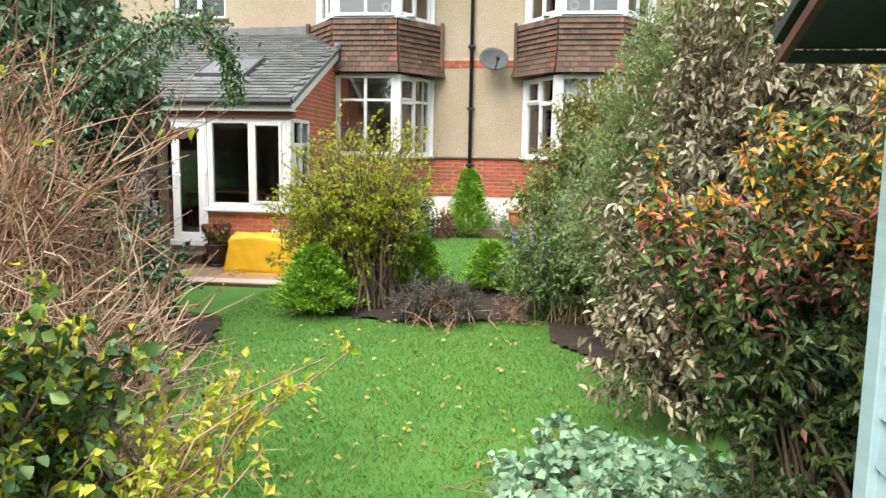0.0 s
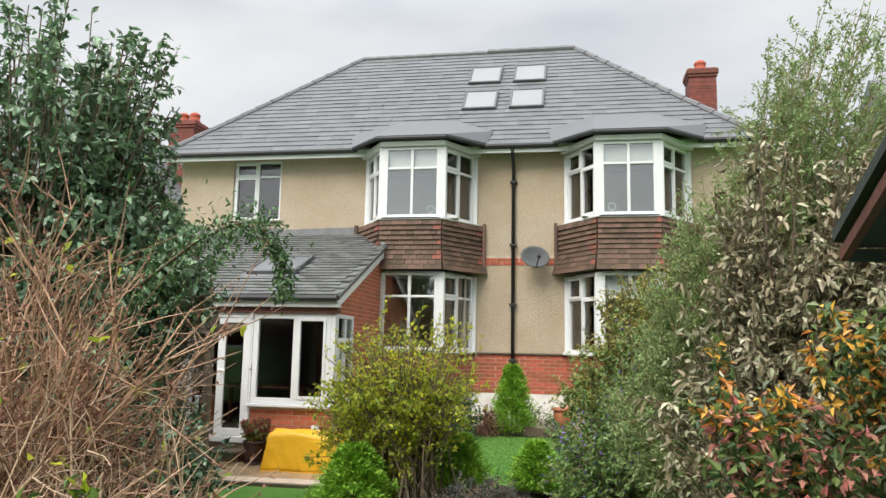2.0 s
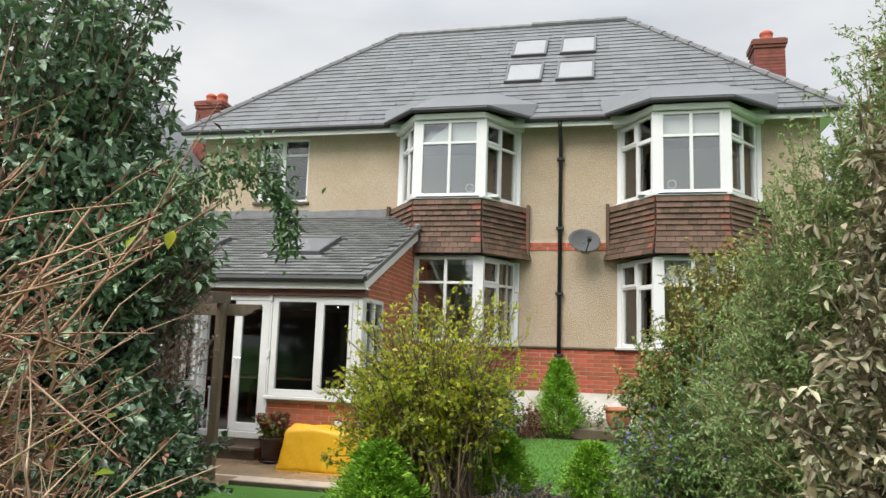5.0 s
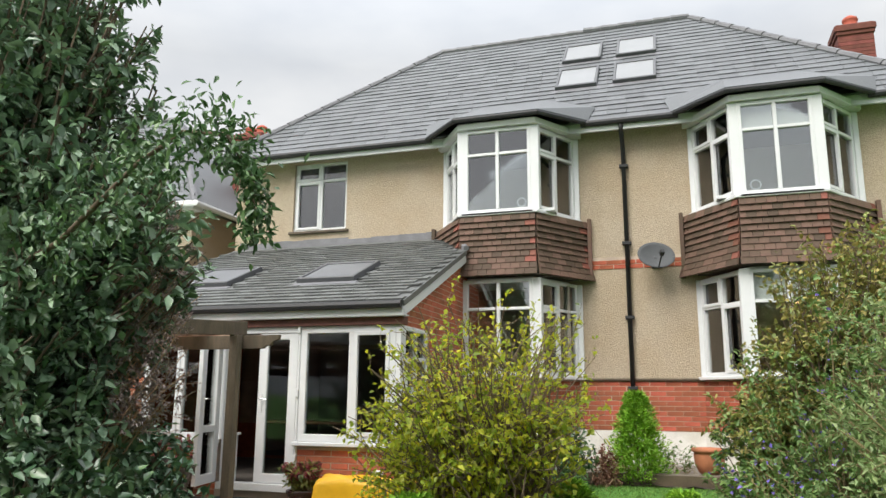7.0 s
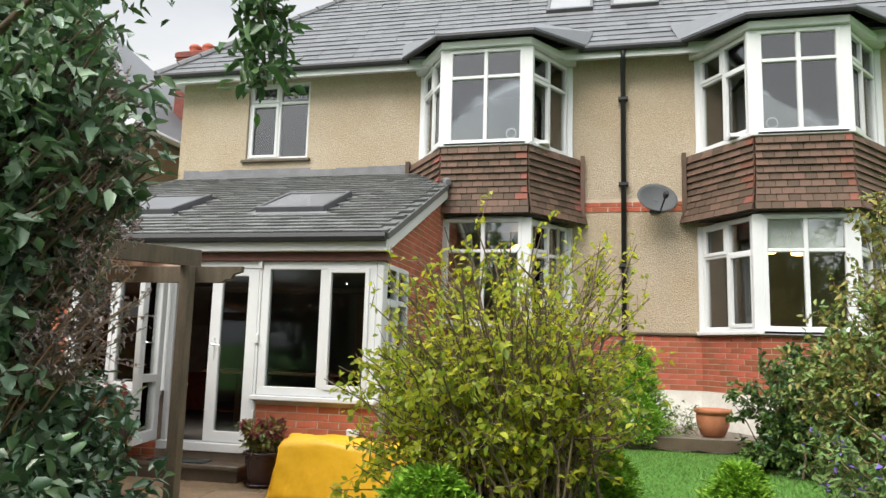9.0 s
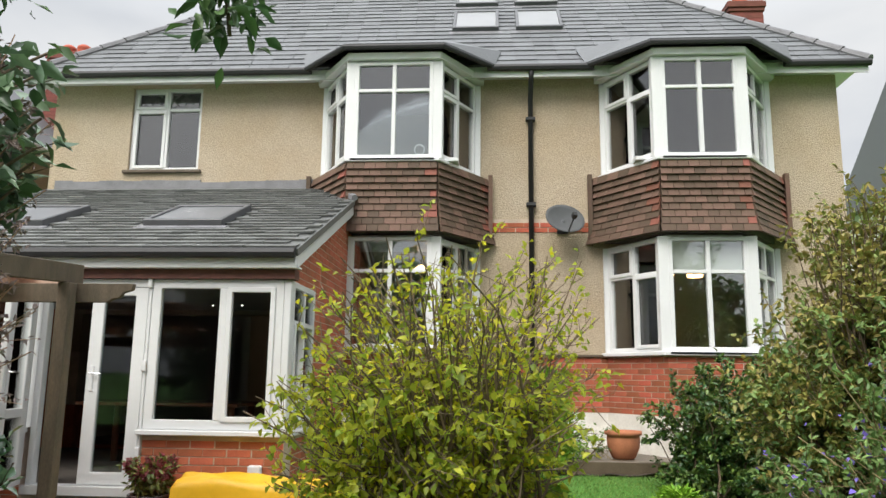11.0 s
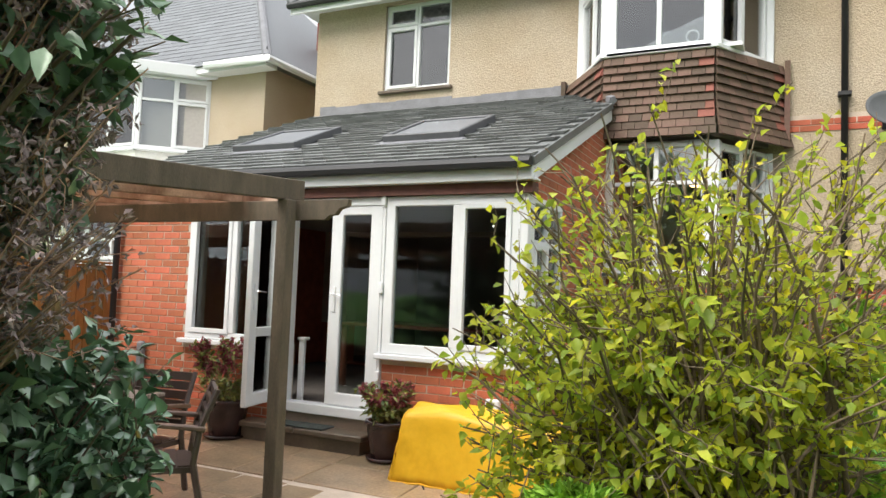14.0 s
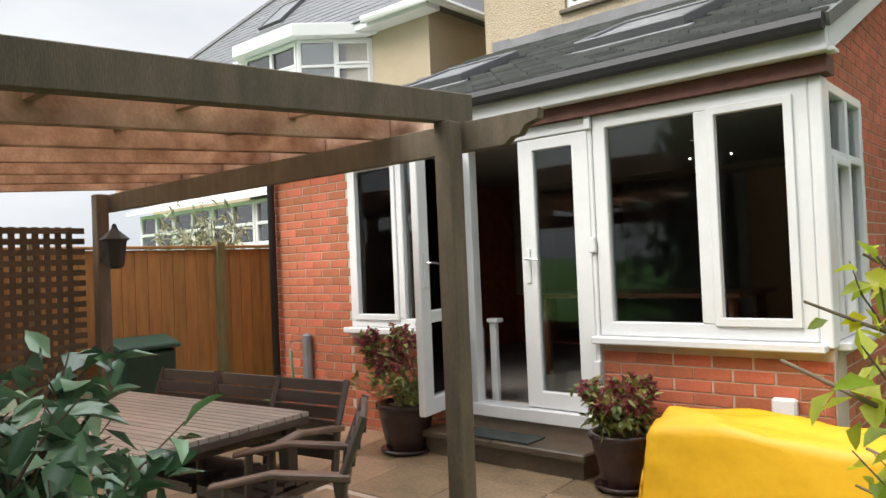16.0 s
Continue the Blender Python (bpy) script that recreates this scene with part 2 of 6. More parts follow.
M_FELT = material("green_black_felt", (0.045, 0.055, 0.05), 0.85, 0.3, 6, 120, 0.4)
M_REDWOOD = material("red_brown_fascia", (0.14, 0.05, 0.035), 0.7, 0.4, 8, 60, 0.2)
M_BIN = material("dark_green_plastic", (0.012, 0.045, 0.03), 0.4, 0.2, 6, 60, 0.05)
M_HOSE = material("green_hose", (0.03, 0.16, 0.08), 0.4, 0.15, 6, 60, 0.0)
M_BARK = material("grey_brown_bark", (0.16, 0.115, 0.075), 0.9, 0.4, 8, 60, 0.5)
M_TWIG = material("brown_twig", (0.46, 0.29, 0.18), 0.8, 0.35, 12, 60, 0.2, island=0.3)
M_TWIG_P = material("pale_dry_stem", (0.55, 0.40, 0.27), 0.8, 0.3, 12, 60, 0.2, island=0.3)
M_STEM_G = material("olive_stem", (0.27, 0.21, 0.10), 0.8, 0.3, 12, 60, 0.2, island=0.25)
M_STEM_T = material("grey_brown_stem", (0.20, 0.15, 0.095), 0.85, 0.35, 12, 60, 0.3, island=0.25)
M_WOODIN = material("varnished_table_wood", (0.20, 0.07, 0.035), 0.3, 0.3, 6, 60, 0.05)
M_GLOW = glow_material("warm_lamp", (1.0, 0.55, 0.22), 3.5)
M_SPOT = glow_material("ceiling_spot", (1.0, 0.95, 0.85), 2.5)
# main-roof skylight panes: the reflected sky is put into this pale colour
M_SKYREFLECT = material("pale_sky_reflection_pane", (0.25, 0.258, 0.27), 0.45, 0.08, 2, 30, 0.0)
M_SKYFRAME = material("dark_grey_roof_window_frame", (0.09, 0.093, 0.10), 0.45, 0.15, 5, 50, 0.05)
# other skylight panes: opaque grey that stands in for the sky's reflection
M_SKYGLASS = material("grey_sky_reflection_glass", (0.14, 0.145, 0.155), 0.4, 0.15, 2, 30, 0.0)
M_CONSERV = material("white_polycarbonate", (0.70, 0.72, 0.73), 0.5, 0.05, 2, 20, 0.02)

L_LAUREL = leaf_material("dark_laurel_leaf", (0.135, 0.22, 0.135), (0.26, 0.37, 0.22), 0.35, 0.3, 0.6, 0.12, 0.6)
L_DEEP = leaf_material("deep_green_leaf", (0.045, 0.09, 0.045), (0.10, 0.165, 0.075), 0.35, 0.28, 0.6, 0.1, 0.6)
L_LAUREL2 = leaf_material("mid_green_leaf", (0.055, 0.12, 0.045), (0.115, 0.20, 0.07), 0.3, 0.38, 0.6, 0.2)
L_CAMELLIA = leaf_material("glossy_camellia_leaf", (0.085, 0.165, 0.09), (0.19, 0.29, 0.17), 0.35, 0.16, 0.6, 0.08, 0.8)
L_PURPLE = leaf_material("purple_brown_leaf", (0.24, 0.175, 0.165), (0.38, 0.30, 0.28), 0.35, 0.5, 0.5, 0.15)
L_LILAC = leaf_material("fresh_green_leaf", (0.27, 0.37, 0.04), (0.54, 0.56, 0.06), 0.25, 0.4, 0.5, 0.6)
L_LILAC_Y = leaf_material("yellowing_leaf", (0.40, 0.44, 0.025), (0.64, 0.58, 0.035), 0.25, 0.4, 0.5, 0.6)
L_CONIFER = leaf_material("lime_conifer", (0.15, 0.34, 0.025), (0.30, 0.50, 0.05), 0.25, 0.6, 0.5, 0.2)
L_HEATHER = leaf_material("dark_heather", (0.05, 0.065, 0.045), (0.09, 0.085, 0.08), 0.3, 0.7, 0.5, 0.1)
L_FEATHER = leaf_material("pale_feathery_leaf", (0.18, 0.27, 0.095), (0.30, 0.38, 0.16), 0.25, 0.5, 0.5, 0.3)
L_SOLANUM = leaf_material("solanum_leaf", (0.09, 0.175, 0.045), (0.18, 0.28, 0.075), 0.25, 0.5, 0.5, 0.25)
L_RUST = leaf_material("yellow_brown_leaf", (0.19, 0.25, 0.055), (0.35, 0.29, 0.08), 0.3, 0.5, 0.5, 0.25)
L_FLOWER = leaf_material("violet_flower", (0.16, 0.12, 0.48), (0.24, 0.17, 0.58), 0.2, 0.6, 0.5, 0.2)
L_ELAEA = leaf_material("silver_green_leaf", (0.19, 0.21, 0.11), (0.50, 0.47, 0.32), 0.25, 0.38, 0.52, 0.15)
L_ELAEA_D = leaf_material("olive_brown_leaf", (0.13, 0.11, 0.055), (0.30, 0.25, 0.155), 0.3, 0.42, 0.5, 0.12)
L_NAND = leaf_material("nandina_green_leaf", (0.05, 0.10, 0.032), (0.16, 0.215, 0.065), 0.3, 0.4, 0.5, 0.25)
L_RED = leaf_material("autumn_red_leaf", (0.44, 0.13, 0.12), (0.64, 0.33, 0.25), 0.25, 0.45, 0.5, 0.3)
L_ORANGE = leaf_material("autumn_orange_leaf", (0.70, 0.27, 0.06), (0.76, 0.48, 0.08), 0.2, 0.45, 0.5, 0.3)
L_GERAN = leaf_material("pale_green_ground_leaf", (0.16, 0.30, 0.17), (0.30, 0.44, 0.27), 0.2, 0.5, 0.5, 0.2)
L_HEDGE = leaf_material("hedge_leaf", (0.040, 0.10, 0.030), (0.13, 0.20, 0.04), 0.3, 0.35, 0.55, 0.2)
L_LIME = leaf_material("yellow_green_leaf", (0.30, 0.38, 0.02), (0.56, 0.52, 0.07), 0.2, 0.45, 0.5, 0.35)
L_SEDUM = leaf_material("crimson_sedum_head", (0.24, 0.045, 0.065), (0.36, 0.10, 0.10), 0.3, 0.7, 0.5, 0.1)
L_SEDUM_G = leaf_material("sedum_leaf", (0.13, 0.17, 0.04), (0.26, 0.26, 0.06), 0.3, 0.5, 0.5, 0.2)
L_RUSSET = leaf_material("russet_flower_head", (0.14, 0.055, 0.035), (0.22, 0.11, 0.07), 0.3, 0.8, 0.5, 0.1)
L_GRASS = leaf_material("grass_blade", (0.115, 0.24, 0.045), (0.205, 0.335, 0.08), 0.3, 0.55, 0.5, 0.3)
L_FALLEN = leaf_material("fallen_leaf", (0.30, 0.30, 0.05), (0.42, 0.26, 0.10), 0.3, 0.6, 0.5, 0.1)


# ---- mesh helpers ----
def thing(name, loc, label, category, group="", kind=""):
    ob = new(name)
    ob.location = loc
    ob.empty_display_size = 0.1
    return tagged(ob, label, category, group, kind)


def world_of(ob):
    m = ob.matrix_basis.copy()
    while ob.parent:
        m = ob.parent.matrix_basis @ ob.matrix_parent_inverse @ m
        ob = ob.parent
    return m


def attach(ob, parent):
    if parent:
        ob.parent = parent
        ob.matrix_parent_inverse = world_of(parent).inverted()
    return ob


class Shape:
    """Collects vertices and faces in world coordinates."""

    def __init__(self):
        self.v, self.f = [], []

    def box(self, x0, x1, y0, y1, z0, z1, m=None):
        i = len(self.v)
        c = [(x, y, z) for z in (z0, z1) for y in (y0, y1) for x in (x0, x1)]
        self.v += [tuple(m @ Vector(p)) for p in c] if m else c
        self.f += [tuple(i + k for k in q) for q in ((0, 2, 3, 1), (4, 5, 7, 6), (0, 1, 5, 4), (2, 6, 7, 3), (0, 4, 6, 2), (1, 3, 7, 5))]
        return self

    def ring(self, x0, x1, y0, y1, z0, z1, left, right, low, top, m=None):
        """A rectangular frame in one piece: outer x0..x1, z0..z1, with members of the given widths."""
        i = len(self.v)
        for y in (y0, y1):
            for a, b, c, d in ((x0, x1, z0, z1), (x0 + left, x1 - right, z0 + low, z1 - top)):
                q = [(a, y, c), (b, y, c), (b, y, d), (a, y, d)]
                self.v += [tuple(m @ Vector(p)) for p in q] if m else q
        for k in range(4):
            n = (k + 1) % 4
            self.f += [(i + k, i + n, i + 4 + n, i + 4 + k), (i + 8 + k, i + 12 + k, i + 12 + n, i + 8 + n),
                       (i + k, i + 8 + k, i + 8 + n, i + n), (i + 4 + k, i + 4 + n, i + 12 + n, i + 12 + k)]
        return self

    def prism(self, poly, a, b, fn):
        """A polygon (u, v) swept from a to b; fn(u, v, w) gives the place."""
        i, n = len(self.v), len(poly)
        self.v += [fn(u, v, a) for u, v in poly] + [fn(u, v, b) for u, v in poly]
        self.f += [tuple(range(i, i + n))[::-1], tuple(range(i + n, i + 2 * n))]
        self.f += [(i + k, i + (k + 1) % n, i + n + (k + 1) % n, i + n + k) for k in range(n)]
        return self

    def tube(self, pts, r0, r1, sides=6, cap=True):
        pts = [Vector(p) for p in pts]
        i, n = len(self.v), len(pts)
        ref = Vector((0, 0, 1))
        for k, p in enumerate(pts):
            d = (pts[min(k + 1, n - 1)] - pts[max(k - 1, 0)])
            d = d.normalized() if d.length > 1e-6 else ref
            a = d.cross(Vector((0.31, 0.95, 0.05)) if abs(d.z) > 0.9 else ref).normalized()
            b = d.cross(a)
            r = r0 + (r1 - r0) * k / max(n - 1, 1)
            self.v += [tuple(p + r * (a * math.cos(2 * math.pi * s / sides) + b * math.sin(2 * math.pi * s / sides))) for s in range(sides)]
        for k in range(n - 1):
            for s in range(sides):
                self.f.append((i + k * sides + s, i + k * sides + (s + 1) % sides, i + (k + 1) * sides + (s + 1) % sides, i + (k + 1) * sides + s))
        if cap:
            self.f += [tuple(range(i, i + sides)), tuple(range(i + (n - 1) * sides, i + n * sides))[::-1]]
        return self

    def lathe(self, cx, cy, prof, sides=24):
        """prof: (radius, z) from bottom to top."""
        i = len(self.v)
        for r, z in prof:
            self.v += [(cx + r * math.cos(2 * math.pi * s / sides), cy + r * math.sin(2 * math.pi * s / sides), z) for s in range(sides)]
        for k in range(len(prof) - 1):
            for s in range(sides):
                self.f.append((i + k * sides + s, i + k * sides + (s + 1) % sides, i + (k + 1) * sides + (s + 1) % sides, i + (k + 1) * sides + s))
        self.f += [tuple(range(i, i + sides))[::-1], tuple(range(i + (len(prof) - 1) * sides, i + len(prof) * sides))]
        return self

    def mesh(self, name, mat, bevel=0.0, smooth=False):
        me = bpy.data.meshes.new(name)
        me.from_pydata(self.v, [], self.f)
        bm = bmesh.new()
        bm.from_mesh(me)
        if bevel:
            bmesh.ops.bevel(bm, geom=bm.edges[:], offset=bevel, segments=1, affect="EDGES")
        if len(bm.faces) < 30000:
            bmesh.ops.recalc_face_normals(bm, faces=bm.faces[:])
        bm.to_mesh(me)
        bm.free()
        me.materials.append(mat)
        if smooth:
            me.polygons.foreach_set("use_smooth", [True] * len(me.polygons))
        return me

    def part(self, name, mat, parent, label="", bevel=0.0, smooth=False, kind=""):
        ob = attach(new(name, self.mesh(name, mat, bevel, smooth)), parent)
        return tagged(ob, label, kind=kind)


def solid(name, mat, label, category, shape, bevel=0.0, smooth=False, group="", kind=""):
    ob = new(name, shape.mesh(name, mat, bevel, smooth))
    return tagged(ob, label, category, group, kind)


def piece(name, me, parent, m):
    """A piece that shares its mesh, at the world pose m."""
    ob = new(name, me)
    ob.parent = parent
    ob.matrix_parent_inverse = world_of(parent).inverted()
    ob.matrix_basis = m
    return ob


# ---- foliage ----
def leaf_mesh(name, mat, pos, direc, length, width, fold=0.25, jitter=0.25, seed=1):
    """One mesh of many pointed leaves, each with a folded midrib and a bent tip."""
    rng = np.random.default_rng(seed)
    n = len(pos)
    pos = np.asarray(pos, float)
    d = np.asarray(direc, float) + rng.normal(0, 0.12, (n, 3))
    d /= np.linalg.norm(d, axis=1)[:, None] + 1e-9
    up = rng.normal(0, 0.55, (n, 3)) + np.array([0, 0, 1.0])
    s = np.cross(d, up)
    s /= np.linalg.norm(s, axis=1)[:, None] + 1e-9
    u = np.cross(s, d)
    L = length * (1 + rng.uniform(-jitter, jitter, n))[:, None]
    W = width * (1 + rng.uniform(-jitter, jitter, n))[:, None]
    base, mid, tip = pos, pos + d * L * 0.45 - u * L * 0.03, pos + d * L - u * L * rng.uniform(0.02, 0.3, n)[:, None]
    left = pos + d * L * 0.42 + s * W * 0.5 + u * W * fold
    right = pos + d * L * 0.42 - s * W * 0.5 + u * W * fold
    l2 = pos + d * L * 0.75 + s * W * 0.33 + u * (W * fold * 0.6 - L * 0.08)
    r2 = pos + d * L * 0.75 - s * W * 0.33 + u * (W * fold * 0.6 - L * 0.08)
    me = bpy.data.meshes.new(name)
    if length < 0.047:
        # tiny leaves: two folded facets
        v = np.stack([base, tip, left, right], 1).reshape(-1, 3)
        k = np.arange(n)[:, None] * 4
        loops = np.concatenate([k + np.array([[0, 1, 2]]), k + np.array([[0, 3, 1]])], 1).reshape(-1)
        starts = np.arange(2 * n) * 3
    else:
        v = np.stack([base, mid, tip, left, right, l2, r2], 1).reshape(-1, 3)
        k = np.arange(n)[:, None] * 7
        t1, t2 = k + np.array([[0, 1, 3]]), k + np.array([[0, 4, 1]])
        q1, q2 = k + np.array([[1, 2, 5, 3]]), k + np.array([[1, 4, 6, 2]])
        loops = np.concatenate([t1, t2, q1, q2], 1).reshape(-1)
        starts = (np.arange(n)[:, None] * 14 + np.array([[0, 3, 6, 10]])).reshape(-1)
    me.vertices.add(len(v))
    me.vertices.foreach_set("co", v.astype(np.float32).reshape(-1))
    me.loops.add(len(loops))
    me.loops.foreach_set("vertex_index", loops.astype(np.int32))
    me.polygons.add(len(starts))
    me.polygons.foreach_set("loop_start", starts.astype(np.int32))
    me.update(calc_edges=True)
    me.polygons.foreach_set("use_smooth", np.full(len(starts), length > 0.05))
    me.materials.append(mat)
    return me


def branches(base, targets, rng, r0=0.03, r1=0.004, sag=0.0, rise=0.35, sides=5, steps=5, spread=0.12, wiggle=0.04):
    """Curved stems from the base region to each target; gives the shape and each stem's points."""
    sh, lines = Shape(), []
    for t in targets:
        t = Vector(t)
        b = Vector(base) + Vector((rng.normal(0, spread), rng.normal(0, spread), 0))
        ctrl = b.lerp(t, 0.45) + Vector((0, 0, rise * (t - b).length * 0.35)) - Vector(((t.x - b.x) * 0.2, (t.y - b.y) * 0.2, 0))
        pts = []
        for k in range(steps + 1):
            a = k / steps
            p = b * (1 - a) ** 2 + ctrl * 2 * a * (1 - a) + t * a * a
            p += Vector(rng.normal(0, wiggle, 3)) * (0 < k < steps)
            p.z -= sag * a * a
            pts.append(p)
        sh.tube(pts, r0 * (0.6 + 0.6 * rng.random()), r1, sides, cap=False)
        lines.append(pts)
    return sh, lines


def in_blobs(blobs, n, rng, shell=0.55):
    """Points in a set of ellipsoids (x, y, z, rx, ry, rz, weight), more of them near the outside."""
    w = np.array([b[6] if len(b) > 6 else b[3] * b[4] * b[5] for b in blobs], float)
    idx = rng.choice(len(blobs), n, p=w / w.sum())
    d = rng.normal(0, 1, (n, 3))
    d /= np.linalg.norm(d, axis=1)[:, None]
    r = shell + (1 - shell) * rng.random(n) ** 0.7
    r *= 1 + 0.16 * np.sin(d[:, 0] * 5 + idx) * np.cos(d[:, 2] * 6 + idx * 2)
    b = np.array([q[:6] for q in blobs])[idx]
    return b[:, :3] + d * r[:, None] * b[:, 3:6], d


def shrub(name, label, category, base, blobs, layers, twigs=60, per=None, seed=1, bark=M_BARK, r0=0.03, r1=0.004, rise=0.3, spread=0.12,
          zmin=0.05, droop=0.15, side_twigs=3, twig_len=0.22, keep=None, group="", wiggle=0.04, shell=0.55, bark_name="stem"):
    """A shrub or small tree: stems to points of its crown, short side twigs, and leaves in sprays along them.
    layers: (part name, material, leaf count, length, width, label, z range or None)."""
    rng = np.random.default_rng(seed)
    t = thing(name, base, label, category, group)
    targets, outward = in_blobs(blobs, twigs, rng, shell)
    ok = targets[:, 2] > zmin
    if keep is not None:
        ok &= np.array([keep(p) for p in targets])
    targets, outward = targets[ok], outward[ok]
    sh, lines = branches(base, targets, rng, r0, r1, 0.0, rise, spread=spread, wiggle=wiggle)
    ends, dirs = [], []
    for pts, o in zip(lines, outward):
        for _ in range(side_twigs):
            a = rng.uniform(0.45, 1.0)
            k = min(int(a * (len(pts) - 1)), len(pts) - 2)
            p = pts[k].lerp(pts[k + 1], a * (len(pts) - 1) - k)
            d = Vector(o) * 0.7 + Vector(rng.normal(0, 0.6, 3)) + Vector((0, 0, 0.35))
            d.normalize()
            e = p + d * twig_len * rng.uniform(0.5, 1.3)
            if e.z < zmin or (keep is not None and not keep(e)):
                continue
            sh.tube([p, p.lerp(e, 0.5) + Vector(rng.normal(0, 0.015, 3)), e], r1 * 1.1, r1 * 0.45, 3, cap=False)
            ends.append((p, e))
            dirs.append(d)
        ends.append((pts[-2], pts[-1]))
        dirs.append((pts[-1] - pts[-2]).normalized())
    sh.part(bark_name, bark, t, smooth=True)
    P0 = np.array([tuple(a) for a, b in ends])
    P1 = np.array([tuple(b) for a, b in ends])
    D = np.array([tuple(d) for d in dirs])
    for j, (pname, mat, count, ll, lw, plabel, zr) in enumerate(layers):
        idx = rng.integers(0, len(P0), count)
        if zr:
            good = np.where((P1[:, 2] > zr[0]) & (P1[:, 2] < zr[1]))[0]
            if len(good) == 0:
                continue
            idx = rng.choice(good, count)
        a = rng.random(count)[:, None] ** 0.8
        pos = P0[idx] * (1 - a) + P1[idx] * a + rng.normal(0, ll * 0.25, (count, 3))
        dd = D[idx] * 0.45 + rng.normal(0, 0.65, (count, 3)) - np.array([0, 0, droop])
        if keep is not None:
            g = np.array([keep(p) for p in pos])
            pos, dd = pos[g], dd[g]
        ok = pos[:, 2] > zmin - 0.04
        me = leaf_mesh(pname, mat, pos[ok], dd[ok], ll, lw, seed=seed * 7 + j)
        tagged(attach(new(pname, me), t), plabel, kind="stuff")
    return t


# ---- ground ----
def smoothstep(a, b, x):
    t = min(max((x - a) / (b - a), 0.0), 1.0)
    return t * t * (3 - 2 * t)


def ground_z(x, y):
    """Lawn: falls from the shed towards the patio, rises again to the house beside the patio."""
    z = 0.33 * (1 - smoothstep(0.3, 4.6, y))
    z += 0.35 * smoothstep(9.5, 13.8, y) * smoothstep(-3.0, -1.8, x)
    return z - 0.035


PATIO = ((-9.4, 9.6), (-3.0, 10.45))


def in_bed(x, y):
    """Planted soil: the middle bed, the two side borders, the strip under the house wall."""
    mid = ((x + 1.15) / 1.65) ** 2 + ((y - 9.65) / 1.12) ** 2 < 1 + 0.08 * math.sin(5 * x + 3 * y)
    right = 4.5 > x > 0.32 + 1.31 * smoothstep(4.3, 5.3, y) - 1.15 * smoothstep(6.3, 8.2, y) + 0.95 * smoothstep(10.2, 11.4, y) + 0.05 * math.sin(3.1 * y) and y < 12.6
    left = x < -2.82 + 0.08 * math.sin(1.7 * y + 1) - 0.5 * smoothstep(7, 9, y) and y < 8.5 and x > -9
    near = x < -0.85 and y < 3.9 and x > -4
    wall = 13.9 < y < 15.0 and x > -3.2
    return mid or right or left or near or wall


g = Shape()
xs = [-400, -120, -40, -20, -12] + [-10 + 0.25 * i for i in range(65)] + [8, 14, 40, 120, 400]
ys = [-400, -120, -40, -12, -6] + [-3 + 0.25 * i for i in range(80)] + [18, 24, 40, 120, 400]
g.v = [(x, y, ground_z(x, y) - (0.06 if x < -3.1 and y > 10.3 else 0)) for y in ys for x in xs]
nx = len(xs)
g.f = [(j * nx + i, j * nx + i + 1, (j + 1) * nx + i + 1, (j + 1) * nx + i) for j in range(len(ys) - 1) for i in range(nx - 1)]
ground = solid("ground", M_GROUND, "mown green lawn with a gentle fall", "lawn", g, smooth=True, kind="structure")

soil = Shape()
for j in range(150):
    for i in range(150):
        x, y = -4.6 + 0.085 * i, 0.2 + 0.1 * j
        if in_bed(x + 0.04, y + 0.05) and not (x < -3.0 and y > 10.4):
            b = len(soil.v)
            for px, py in ((x, y), (x + 0.085, y), (x + 0.085, y + 0.1), (x, y + 0.1)):
                soil.v.append((px, py, ground_z(px, py) + 0.03 + 0.03 * noise.noise(Vector((px * 5, py * 5, 0)))))
            soil.f.append((b, b + 1, b + 2, b + 3))
solid("ground_soil", M_SOIL, "dark damp soil of planted beds", "soil", soil, smooth=True, kind="structure")

# ---- house ----
W = 15.44          # outer face of the garden wall
XL, XR = -8.36, 3.48
EAVE, RIDGE_Y, RIDGE_Z = 5.88, 18.55, 9.34
RIDGE_X0, RIDGE_X1 = -5.18, 0.30


def local(o, u):
    """Along u, inwards, up."""
    u = Vector((u[0], u[1], 0)).normalized()
    inward = Vector((-u.y, u.x, 0))
    m = Matrix.Identity(4)
    m.col[0], m.col[1], m.col[3] = (*u, 0), (*inward, 0), (*o, 1)
    return m


